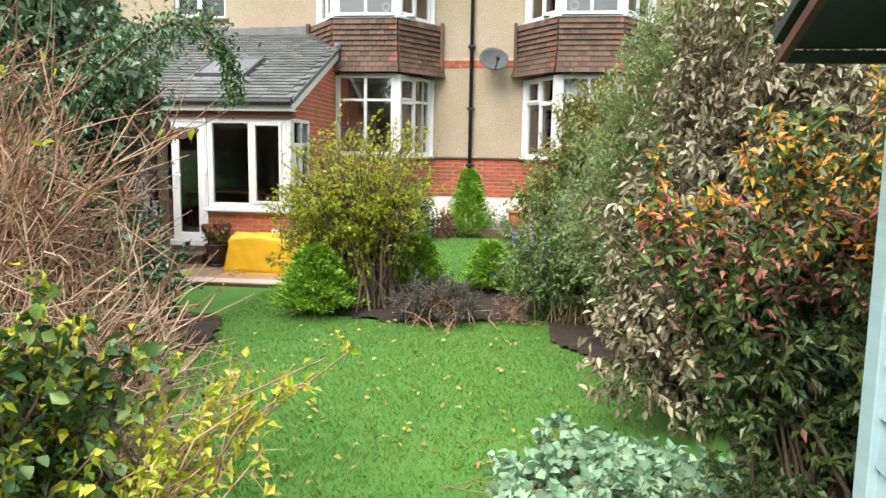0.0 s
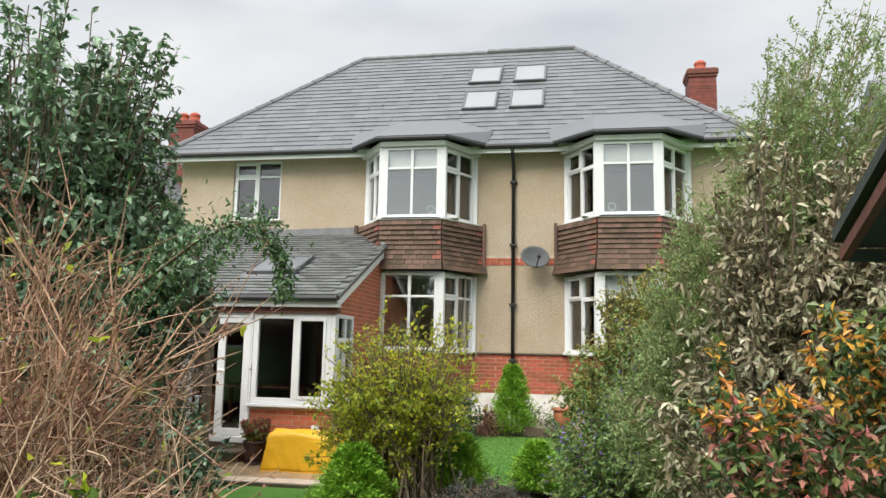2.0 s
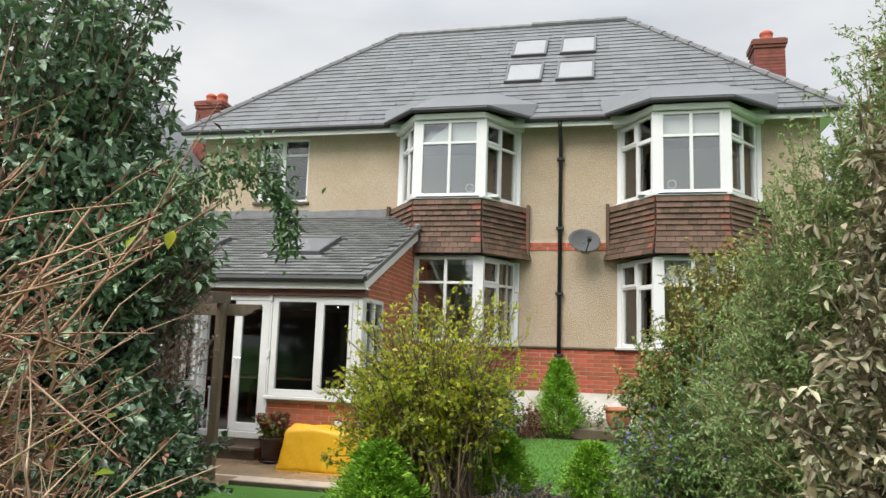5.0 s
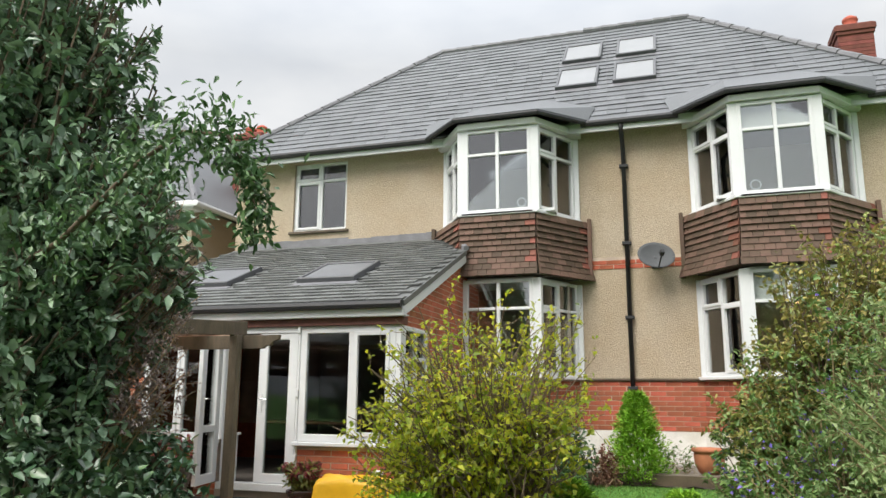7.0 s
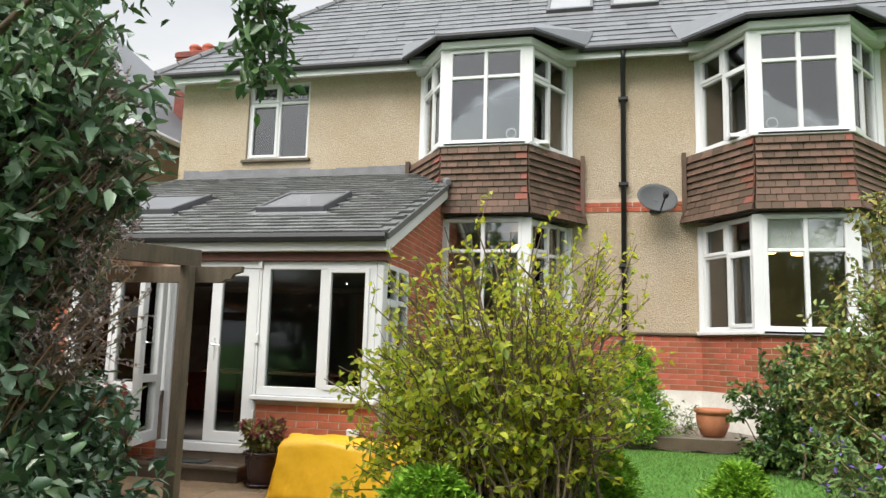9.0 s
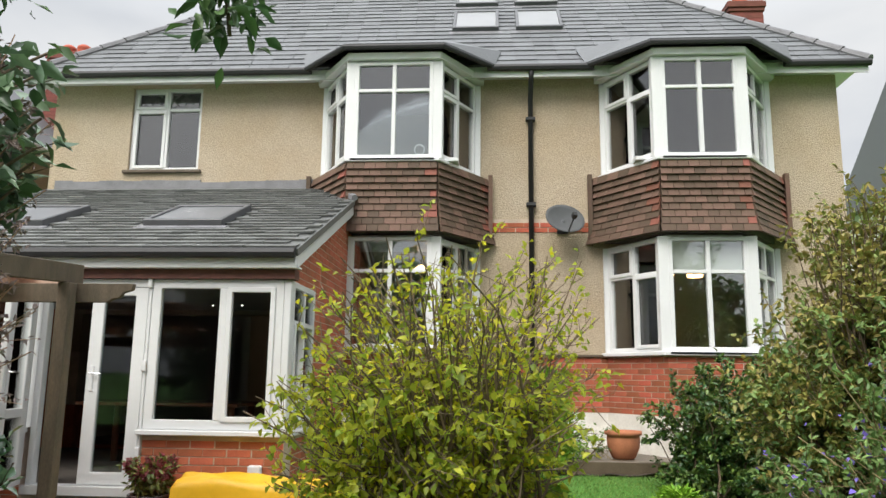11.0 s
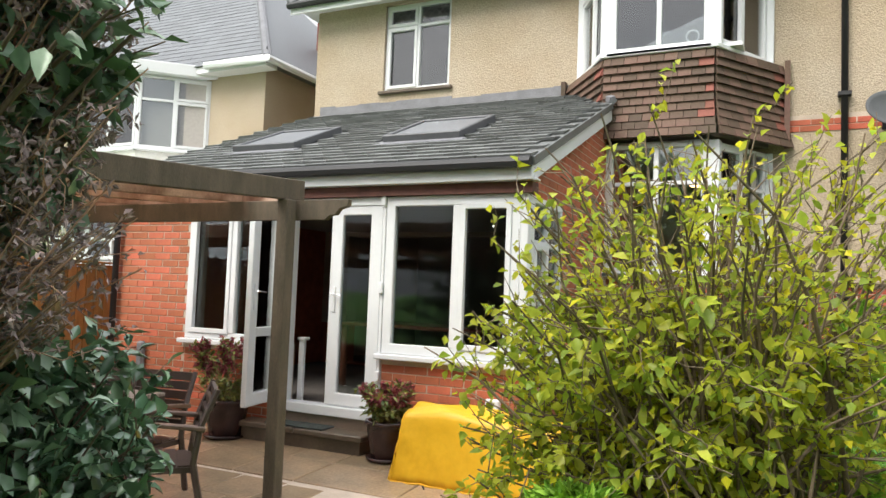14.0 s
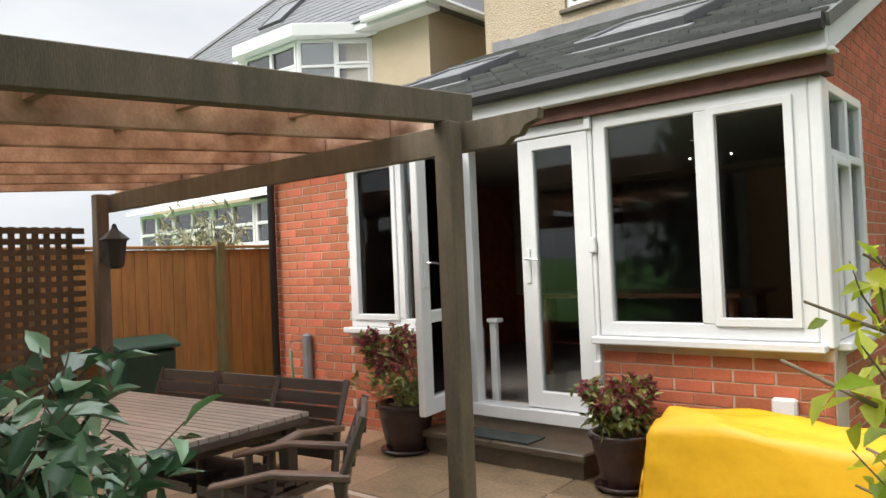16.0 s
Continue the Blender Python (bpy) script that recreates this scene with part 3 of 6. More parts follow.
def window_unit(parent, o, u, w, h, splits, transom=None, openers=(), fr=0.055, sill=True, label="", glass=M_GLASS, deep=0.07, name="window"):
    """White frame, mullions, an optional transom, sash frames, glass panes and a sill, as one part with sub-parts."""
    m = local(o, u)
    f = Shape()
    f.ring(0, w, 0, deep, 0, h, fr, fr, fr, fr, m)
    win = f.part(name, M_WHITE, parent, label, bevel=0.006)
    xs_ = [fr] + [s * w for s in splits] + [w - fr]
    for s in splits:
        Shape().box(s * w - fr / 2, s * w + fr / 2, -0.004, deep, fr, h - fr, m).part("mullion", M_WHITE, win, bevel=0.005)
    zs = [(fr, h - fr)] if not transom else [(fr, transom), (transom, h - fr)]
    for i in range(len(xs_) - 1):
        a, b = xs_[i] + (fr / 2 if i else 0), xs_[i + 1] - (fr / 2 if i < len(xs_) - 2 else 0)
        if transom:
            Shape().box(a, b, -0.002, deep - 0.004, transom - fr * 0.42, transom + fr * 0.42, m).part("transom", M_WHITE, win, bevel=0.005)
        for j, (z0, z1) in enumerate(zs):
            z0, z1 = z0 + (fr * 0.42 if j else 0), z1 - (fr * 0.42 if transom and not j else 0)
            if (i, j) in openers:
                s = 0.035
                q = Shape()
                q.ring(a - 0.012, b + 0.012, -0.018, 0.03, z0 - 0.012, z1 + 0.012, s + 0.012, s + 0.012, s + 0.012, s + 0.012, m)
                q.part("sash", M_WHITE, win, bevel=0.004)
                pa, pb, pz0, pz1 = a + s, b - s, z0 + s, z1 - s
            else:
                pa, pb, pz0, pz1 = a, b, z0, z1
            pane = Shape().box(pa - 0.003, pb + 0.003, 0.034, 0.044, pz0 - 0.003, pz1 + 0.003, m).part("pane", glass, win, "clear window glass")
            pane.visible_shadow = False
    if sill:
        Shape().box(-0.04, w + 0.04, -0.07, 0.02, -0.05, -0.002, m).part("sill", M_WHITE, win, bevel=0.008)
    return win


house = thing("house", (-2.4, 19, 0.4), "two-storey pebbledashed house with tiled bays and slate roof", "house")


def wall_x(parent, mat, y, x0, x1, z0, z1, holes, thick=0.28, label="", name="wall"):
    """A wall along x whose outer face is at y, with openings (x0, x1, z0, z1) that go through it."""
    s = Shape()
    xc = sorted({x0, x1, *[h[0] for h in holes], *[h[1] for h in holes]})
    zc = sorted({z0, z1, *[min(max(h[2], z0), z1) for h in holes], *[min(max(h[3], z0), z1) for h in holes]})
    nx_, nz_ = len(xc) - 1, len(zc) - 1

    def solid_cell(i, k):
        if not (0 <= i < nx_ and 0 <= k < nz_):
            return False
        cx, cz = (xc[i] + xc[i + 1]) / 2, (zc[k] + zc[k + 1]) / 2
        return not any(h[0] < cx < h[1] and h[2] < cz < h[3] for h in holes)

    s.v = [(x, yy, z) for yy in (y, y + thick) for z in zc for x in xc]

    def at(i, k, back):
        return back * (nx_ + 1) * (nz_ + 1) + k * (nx_ + 1) + i

    for k in range(nz_):
        for i in range(nx_):
            if solid_cell(i, k):
                for back in (0, 1):
                    s.f.append((at(i, k, back), at(i + 1, k, back), at(i + 1, k + 1, back), at(i, k + 1, back)))
                for di, dk, e in ((-1, 0, ((i, k), (i, k + 1))), (1, 0, ((i + 1, k), (i + 1, k + 1))), (0, -1, ((i, k), (i + 1, k))), (0, 1, ((i, k + 1), (i + 1, k + 1)))):
                    if not solid_cell(i + di, k + dk):
                        (a0, b0), (a1, b1) = e
                        s.f.append((at(a0, b0, 0), at(a1, b1, 0), at(a1, b1, 1), at(a0, b0, 1)))
    return s.part(name, mat, parent, label)


BAYS = ((-4.07, -3.49, -2.29, -1.76), (0.08, 0.69, 1.81, 2.46))   # wall, front, front, wall
BF = 14.48         # front face of the bays
SILL_LO, HEAD_LO, SILL_UP, HEAD_UP = 1.80, 3.28, 4.365, 5.77
WIN1 = (-7.12, -6.01, 4.50, 5.83)
holes_up = [WIN1] + [(b[0] + 0.05, b[3] - 0.05, SILL_UP, 5.83) for b in BAYS]
holes_lo = [(b[0] + 0.05, b[3] - 0.05, 1.8, 3.28) for b in BAYS] + [(-7.6, -4.6, 0.4, 2.3)]
wall_main = wall_x(house, M_PEBBLE, W, XL, XR, 1.74, EAVE, holes_up + [h for h in holes_lo], label="cream pebbledash, stained in places")
# lower wall behind the brick band, whitewashed plinth
wall_low = wall_x(house, M_MORTAR, W + 0.012, XL, XR, 0.98, 1.736, [(-7.6, -4.6, 0.4, 1.736)], label="mortar bed of the brick band", name="brick_band")
wall_x(house, M_WHITEWALL, W - 0.02, -3.4, XR, 0.0, 0.976, [], 0.3, "whitewashed plinth, dirty at the foot", "plinth")
wall_x(house, M_BRICK_J, W + 0.012, XL, -3.41, 0.0, 0.976, [(-7.6, -4.6, 0.4, 0.976)], 0.26, name="plinth")
for x0, x1 in ((-1.72, 0.04), (2.5, XR)):
    Shape().box(x0, x1, W - 0.03, W + 0.02, 1.738, 1.775).part("drip_course", M_STEP, house, bevel=0.006)
for x0, x1 in ((XL, XL + 0.28), (XR - 0.28, XR)):
    Shape().box(x0, x1, W + 0.282, 21.5, 0.0, EAVE).part("side_wall", M_PEBBLE, house)
Shape().box(XL, XR, 21.5, 21.78, 0.0, EAVE).part("rear_wall", M_PEBBLE, house)
Shape().box(XL + 0.29, XR - 0.29, 18.6, 18.7, 0.3, EAVE).part("inner_wall", M_ROOM, house)
for x in (-5.2, -0.95):
    Shape().box(x - 0.06, x + 0.06, W + 0.29, 18.59, 0.42, EAVE).part("inner_wall", M_ROOM, house)
Shape().box(XL + 0.29, XR - 0.29, W + 0.285, 18.59, 3.5, 3.75).part("upper_floor", M_ROOM, house)
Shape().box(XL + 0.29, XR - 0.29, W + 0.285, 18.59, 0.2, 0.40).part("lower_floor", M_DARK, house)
Shape().box(XL - 0.25, XR + 0.25, W - 0.28, 21.9, EAVE + 0.0, EAVE + 0.05).part("soffit", M_WHITE, house)

# roof: four slopes with slates in courses
roof = Shape()
e0, e1, ey0, ey1, ez = XL - 0.32, XR + 0.32, W - 0.36, 21.9, EAVE + 0.06
roof.v = [(e0, ey0, ez), (e1, ey0, ez), (e1, ey1, ez), (e0, ey1, ez), (RIDGE_X0, RIDGE_Y, RIDGE_Z), (RIDGE_X1, RIDGE_Y, RIDGE_Z)]
roof.f = [(0, 1, 5, 4), (1, 2, 5), (2, 3, 4, 5), (3, 0, 4), (0, 3, 2, 1)]
roof_part = roof.part("roof", M_SLATE, house, "grey slate hipped roof")


def slates(x_at, p0, up, across_n, rows, gauge, wide, thick, rng):
    """Thin overlapping slates on a slope; x_at(v) gives the two ends of a course v metres up the slope."""
    s = Shape()
    up = Vector(up).normalized()
    nrm = Vector(across_n).normalized()
    for r in range(rows):
        v = r * gauge
        a, b = x_at(v + gauge * 0.5)
        x = a - (wide / 2 if r % 2 else 0)
        while x < b:
            c, d = max(x, a), min(x + wide - 0.006, b)
            if d - c > 0.04:
                lift = thick * (1 + 0.6 * rng.random())
                i = len(s.v)
                q0, q1 = Vector(p0) + up * (v - 0.02 * rng.random() * 0.3), Vector(p0) + up * (v + gauge + 0.02)
                for xx in (c, d):
                    s.v += [(xx, q0.y + nrm.y * 0.004, q0.z + nrm.z * 0.004), (xx, q0.y + nrm.y * (0.004 + lift), q0.z + nrm.z * (0.004 + lift)), (xx, q1.y + nrm.y * 0.006, q1.z + nrm.z * 0.006)]
                s.f += [(i, i + 3, i + 4, i + 1), (i + 1, i + 4, i + 5, i + 2), (i, i + 1, i + 2), (i + 3, i + 5, i + 4)]
            x += wide
    return s


rng0 = np.random.default_rng(5)
up_m = Vector((0, RIDGE_Y - ey0, RIDGE_Z - ez))
slope_len = up_m.length
nrm_m = Vector((0, -up_m.z, up_m.y))
s = slates(lambda v: (e0 + (RIDGE_X0 - e0) * v / slope_len, e1 + (RIDGE_X1 - e1) * v / slope_len), (0, ey0, ez), up_m, nrm_m, int(slope_len / 0.2), 0.2, 0.31, 0.014, rng0)
s.part("slating", M_SLATE, roof_part, kind="stuff")
# hip and ridge tiles
for a, b, n in (((e0, ey0, ez), (RIDGE_X0, RIDGE_Y, RIDGE_Z), 14), ((e1, ey0, ez), (RIDGE_X1, RIDGE_Y, RIDGE_Z), 14), ((RIDGE_X0, RIDGE_Y, RIDGE_Z), (-1.9, RIDGE_Y, RIDGE_Z), 9),
                ((-1.9, RIDGE_Y, RIDGE_Z + 0.03), (RIDGE_X1, RIDGE_Y, RIDGE_Z + 0.03), 6)):
    for k in range(n):
        p, q = Vector(a).lerp(Vector(b), k / n), Vector(a).lerp(Vector(b), (k + 0.985) / n)
        Shape().tube([p, q], 0.085, 0.07, 8).part("ridge_tile", M_RIDGE, roof_part)
# gutter
Shape().tube([(e0, ey0 - 0.03, ez - 0.04), (BAYS[0][0] - 0.15, ey0 - 0.03, ez - 0.04)], 0.055, 0.055, 8).part("gutter", M_BLACK, house)
Shape().tube([(BAYS[0][3] + 0.15, ey0 - 0.03, ez - 0.04), (BAYS[1][0] - 0.15, ey0 - 0.03, ez - 0.04)], 0.055, 0.055, 8).part("gutter", M_BLACK, house)
Shape().tube([(BAYS[1][3] + 0.15, ey0 - 0.03, ez - 0.04), (e1, ey0 - 0.03, ez - 0.04)], 0.055, 0.055, 8).part("gutter", M_BLACK, house)
Shape().box(e0 + 0.02, e1 - 0.02, ey0 + 0.01, ey0 + 0.035, ez - 0.17, ez - 0.01).part("fascia", M_WHITE, house)
# downpipe
dp = Shape().tube([(-0.97, ey0 - 0.02, ez - 0.08), (-0.97, ey0 + 0.05, ez - 0.2), (-0.97, W - 0.06, ez - 0.42), (-0.97, W - 0.06, 0.6)], 0.038, 0.038, 8)
dp.part("downpipe", M_BLACK, house, "black cast downpipe", smooth=True)
for z in (5.2, 3.9, 2.7, 1.6):
    Shape().box(-1.04, -0.90, W - 0.11, W, z, z + 0.05).part("pipe_clip", M_BLACK, house, bevel=0.005)

# skylights in the main roof
un = up_m.normalized()
mroof = Matrix.Identity(4)
mroof.col[0], mroof.col[1], mroof.col[2] = (1, 0, 0, 0), (*un, 0), (*nrm_m.normalized(), 0)


def skylight(parent, x, v, w, h, base, m):
    m = Matrix.Translation(Vector(base) + m.to_3x3() @ Vector((x, v, 0))) @ m.to_3x3().to_4x4()
    f = Shape()
    f.ring(0, w, 0.0, 0.09, -h, 0, 0.05, 0.05, 0.06, 0.06, m @ Matrix(((1, 0, 0, 0), (0, 0, -1, 0), (0, 1, 0, 0), (0, 0, 0, 1))))
    win = f.part("roof_window", M_SKYFRAME, parent, "grey-framed roof window", bevel=0.008)
    # one opaque pane, its colour painted as sky reflection; no blind behind
    Shape().box(0.051, w - 0.051, 0.061, h - 0.061, 0.03, 0.07, m).part("pane", M_SKYREFLECT if parent == house else M_SKYGLASS, win)
    Shape().box(-0.06, w + 0.06, -0.12, 0, 0.008, 0.02, m).part("apron", M_LEAD, win)
    return win


for x, v, w_, h_ in ((-2.19, 2.92, 0.76, 0.92), (-1.14, 2.92, 0.76, 0.92), (-2.19, 1.55, 0.76, 0.92), (-1.15, 1.55, 0.76, 0.92)):
    skylight(house, x, v, w_, h_, (0, ey0, ez), mroof)

# bays
tile_me = {}


def bay(b, curtain):
    pts = [(b[0], W), (b[1], BF), (b[2], BF), (b[3], W)]
    # brick base and plinth solid
    s = Shape()
    s.prism([(b[0] + 0.012, W), (b[1] + 0.008, BF + 0.012), (b[2] - 0.008, BF + 0.012), (b[3] - 0.012, W)], 0.98, 1.74, lambda u, v, w_: (u, v, w_))
    base_ = s.part("bay_base", M_MORTAR, house)
    grown = [(b[0] - 0.03, W), (b[1] - 0.02, BF - 0.03), (b[2] + 0.02, BF - 0.03), (b[3] + 0.03, W)]
    Shape().prism(grown, 0.0, 0.978, lambda u, v, w_: (u, v, w_)).part("bay_plinth", M_WHITEWALL, house, "whitewashed bay plinth")
    Shape().prism(grown, 1.742, 1.778, lambda u, v, w_: (u, v, w_)).part("bay_sill_course", M_STEP, house, bevel=0.006)
    # tile-hung band between the storeys, splayed at the foot
    zt, zb = SILL_UP - 0.06, HEAD_LO + 0.05
    core = [(b[0], W), (b[1] + 0.03, BF + 0.05), (b[2] - 0.03, BF + 0.05), (b[3], W)]
    Shape().prism(core, zb + 0.02, zt, lambda u, v, w_: (u, v, w_)).part("tile_backing", M_DARK, house)
    band = Shape().prism([(p[0] * 1.0, p[1]) for p in core], zt, zt + 0.03, lambda u, v, w_: (u, v, w_)).part("lead_apron", M_LEAD, house)
    rows, gz = 10, (zt - zb) / 10
    hung = [(b[0] - 0.12, W), pts[1], pts[2], (b[3] + 0.12, W)]
    for (p, q), n in zip(zip(hung, hung[1:]), (6, 8, 6)):
        p, q = Vector((*p, 0)), Vector((*q, 0))
        d = (q - p).normalized()
        length = (q - p).length
        for r in range(rows):
            z = zb + r * gz
            splay = 0.085 * max(0, 1 - r / 5) ** 1.6 + 0.035
            wd = length / n
            over_ = splay * 0.42
            lo, hi = -over_, length + over_
            starts = [-wd / 2 + k * wd for k in range(n + 2)] if r % 2 else [k * wd - wd * (k == 0) * 0 for k in range(n)]
            for k, o in enumerate(starts):
                a_, b_ = (lo if k == 0 else max(o, lo)), (hi if k == len(starts) - 1 or o + wd > length - 0.02 else o + wd)
                if b_ - a_ < 0.03 or a_ > hi - 0.03:
                    continue
                wk = round(b_ - a_, 3)
                red = r > 0 and length > 1.1 and b_ > length - 0.02 and math.sin(r * 2.3 + b[0]) > -0.2
                key = (wk, red)
                if key not in tile_me:
                    tile_me[key] = Shape().prism([(0, 0), (-0.042, 0.0), (0.0, gz * 1.2)], 0.003, wk - 0.003, lambda u, v, w_: (w_, u, v)).mesh("tile", M_TILE_R if red else M_TILE)
                m = local((0, 0, 0), (d.x, d.y)).to_3x3().to_4x4()
                place = p + d * a_ - Vector((-d.y, d.x, 0)) * splay + Vector((0, 0, z))
                piece("tile", tile_me[key], band, Matrix.Translation(place) @ m)
    Shape().box(b[0] - 0.23, b[0] - 0.17, W - 0.09, W + 0.02, zb, zt + 0.06).part("tile_edge_board", M_TILE, house)
    Shape().box(b[3] + 0.17, b[3] + 0.23, W - 0.09, W + 0.02, zb, zt + 0.06).part("tile_edge_board", M_TILE, house)
    # windows
    for z0, z1, tr in ((SILL_UP, HEAD_UP, 0.98), (SILL_LO, HEAD_LO, 1.02)):
        h = z1 - z0
        for i, (p, q) in enumerate(zip(pts, pts[1:])):
            d = Vector((q[0] - p[0], q[1] - p[1], 0))
            ln = d.length
            d.normalize()
            gap = 0.055
            o = Vector((p[0], p[1], z0)) + d * gap
            op = () if i == 1 else (((0, 1), (1, 0)) if i == 0 else ((0, 1), (0, 0)))
            window_unit(house, tuple(o), (d.x, d.y), ln - 2 * gap, h, (0.5,), tr, op, label="white bay casement window")
            if i == 1 and z0 == SILL_UP or (i == 1 and b[0] > -1):
                mm = local(tuple(o), (d.x, d.y))
                Shape().box(0.05, ln - 2 * gap - 0.05, 0.10, 0.115, tr + 0.02, h - 0.05, mm).part("blind", M_BLIND, house, "white roller blind")
            if i != 1:
                mm = local(tuple(o), (d.x, d.y))
                Shape().box(0.05, ln - 2 * gap - 0.05, 0.10, 0.112, tr + 0.08, h - 0.05, mm).part("blind", M_BLIND, house, "white roller blind")
        for p, i in ((pts[1], 1), (pts[2], 2)):
            Shape().prism([(p[0] - 0.075, p[1] + 0.005), (p[0] + 0.075, p[1] + 0.005), (p[0] + 0.085, p[1] + 0.12), (p[0] - 0.085, p[1] + 0.12)], z0 - 0.03, z1 + 0.01, lambda u, v, w_: (u, v, w_)).part("corner_post", M_WHITE, house, bevel=0.008)
        for x_ in (b[0], b[3]):
            Shape().box(x_ - 0.03, x_ + 0.05, W - 0.05, W + 0.04, z0 - 0.03, z1).part("jamb", M_WHITE, house, bevel=0.006)
        Shape().prism([(b[0] - 0.08, W), (b[1] - 0.05, BF - 0.07), (b[2] + 0.05, BF - 0.07), (b[3] + 0.08, W)], z0 - 0.055, z0 - 0.004, lambda u, v, w_: (u, v, w_)).part("bay_sill", M_WHITE, house, bevel=0.008)
        Shape().prism([(b[0] + 0.06, W + 0.2), (b[1] + 0.08, BF + 0.14), (b[2] - 0.08, BF + 0.14), (b[3] - 0.06, W + 0.2)], z1 - 0.01, z1 + 0.05, lambda u, v, w_: (u, v, w_)).part("bay_soffit", M_WHITE, house)
    # bay roof: fascia, gutter, small slate roof into the main slope
    over = [(b[0] - 0.10, W - 0.12), (b[1] - 0.05, BF - 0.06), (b[2] + 0.05, BF - 0.06), (b[3] + 0.10, W - 0.12), (b[3] + 0.10, W), (b[0] - 0.10, W)]
    Shape().prism(over, HEAD_UP + 0.012, EAVE + 0.0, lambda u, v, w_: (u, v, w_)).part("bay_fascia", M_WHITE, house, bevel=0.006)
    out2 = [(b[0] - 0.26, ey0 + 0.02), (b[1] - 0.09, BF - 0.13), (b[2] + 0.09, BF - 0.13), (b[3] + 0.26, ey0 + 0.02)]
    rf = Shape()
    k = (RIDGE_Z - ez) / (RIDGE_Y - ey0)
    top_y = ey0 + 0.75
    rf.v = [(p[0], p[1], EAVE + 0.07) for p in out2] + [(b[3] + 0.35, ey0 + 0.35, ez + k * 0.35 + 0.02), (b[2], top_y, ez + k * 0.75 + 0.02), (b[1], top_y, ez + k * 0.75 + 0.02), (b[0] - 0.35, ey0 + 0.35, ez + k * 0.35 + 0.02)]
    rf.f = [(0, 1, 6, 7), (1, 2, 5, 6), (2, 3, 4, 5)]
    ob = rf.part("bay_roof", M_SLATE, house, "small slate roof over the bay")
    mod = ob.modifiers.new("thick", "SOLIDIFY")
    mod.thickness = 0.03
    rise = Vector((0, top_y - out2[1][1], ez + k * 0.75 + 0.02 - EAVE - 0.07))
    slates(lambda v: (out2[1][0] + (b[1] - out2[1][0]) * v / rise.length, out2[2][0] + (b[2] - out2[2][0]) * v / rise.length), (0, out2[1][1], EAVE + 0.074), rise,
           Vector((0, -rise.z, rise.y)), int(rise.length / 0.2), 0.2, 0.31, 0.013, np.random.default_rng(6)).part("slating", M_SLATE, ob, kind="stuff")
    Shape().tube([(p[0], p[1] - 0.03, EAVE + 0.035) for p in out2], 0.042, 0.042, 8).part("bay_gutter", M_BLACK, house)
    if curtain:
        for x0 in (b[0] + 0.12, b[3] - 0.40):
            c = Shape()
            n = 18
            for kk in range(n + 1):
                x = x0 + 0.28 * kk / n
                y = W - 0.25 + 0.03 * math.sin(kk * 1.9)
                c.v += [(x, y, SILL_LO + 0.02), (x, y, HEAD_LO - 0.03)]
            c.f = [(2 * kk, 2 * kk + 2, 2 * kk + 3, 2 * kk + 1) for kk in range(n)]
            ob = c.part("curtain", M_CURTAIN, house, "pale curtain hung inside the bay")
            ob.modifiers.new("thick", "SOLIDIFY").thickness = 0.008


for i, b in enumerate(BAYS):
    bay(b, i == 0)

# window above the lean-to
window_unit(house, (WIN1[0], W + 0.05, WIN1[2]), (1, 0), WIN1[1] - WIN1[0], WIN1[3] - WIN1[2], (0.5,), 0.98, ((0, 1), (0, 0)), label="white casement window with leaded top lights", sill=False)
Shape().box(WIN1[0] - 0.06, WIN1[1] + 0.06, W - 0.06, W + 0.05, WIN1[2] - 0.05, WIN1[2] - 0.002).part("stone_sill", M_STEP, house, bevel=0.008)
lead = Shape()
for side in (0, 1):
    x0 = WIN1[0] + 0.09 + side * 0.53
    for k in range(-2, 4):
        lead.tube([(x0 + 0.13 * k, W + 0.08, 5.52), (x0 + 0.13 * k + 0.26, W + 0.08, 5.77)], 0.004, 0.004, 4)
        lead.tube([(x0 + 0.13 * k + 0.26, W + 0.08, 5.52), (x0 + 0.13 * k, W + 0.08, 5.77)], 0.004, 0.004, 4)
lead.v = [(min(max(v[0], WIN1[0] + 0.06), WIN1[1] - 0.06), v[1], v[2]) for v in lead.v]
lead.part("leading", M_LEAD, house, "diamond leading of the top lights")
Shape().box(WIN1[0] + 0.05, WIN1[1] - 0.05, W + 0.14, W + 0.15, WIN1[2], WIN1[3] - 0.4).part("blind", M_BLIND, house, "pale blind behind the glass")
for b in BAYS:
    Shape().box(b[1] - 0.3, b[2] + 0.3, W + 0.35, W + 0.36, SILL_UP - 0.1, HEAD_UP - 0.3).part("room_divider", M_ROOM, house)

# satellite dish
dish = thing("satellite_dish", (-0.52, W, 3.64), "grey oval satellite dish on a wall bracket", "satellite dish")
md = Matrix.Translation((-0.52, W - 0.34, 3.64)) @ pose(0, 0, 0, 62, 0, 16)
d = Shape()
for r in range(7):
    rr = 0.295 * r / 6
    d.v += [tuple(md @ Vector((rr * 0.98 * math.cos(a * math.pi / 14), rr * 0.86 * math.sin(a * math.pi / 14), 0.9 * rr * rr - 0.05))) for a in range(28)]
d.f = [(r * 28 + a, r * 28 + (a + 1) % 28, (r + 1) * 28 + (a + 1) % 28, (r + 1) * 28 + a) for r in range(6) for a in range(28)]
ob = d.part("reflector", M_DISH, dish, smooth=True)
ob.modifiers.new("thick", "SOLIDIFY").thickness = 0.012
Shape().tube([tuple(md @ Vector((0, -0.24, 0.02))), tuple(md @ Vector((0.0, -0.2, 0.3)))], 0.012, 0.012, 6).part("feed_arm", M_BLACK, dish)
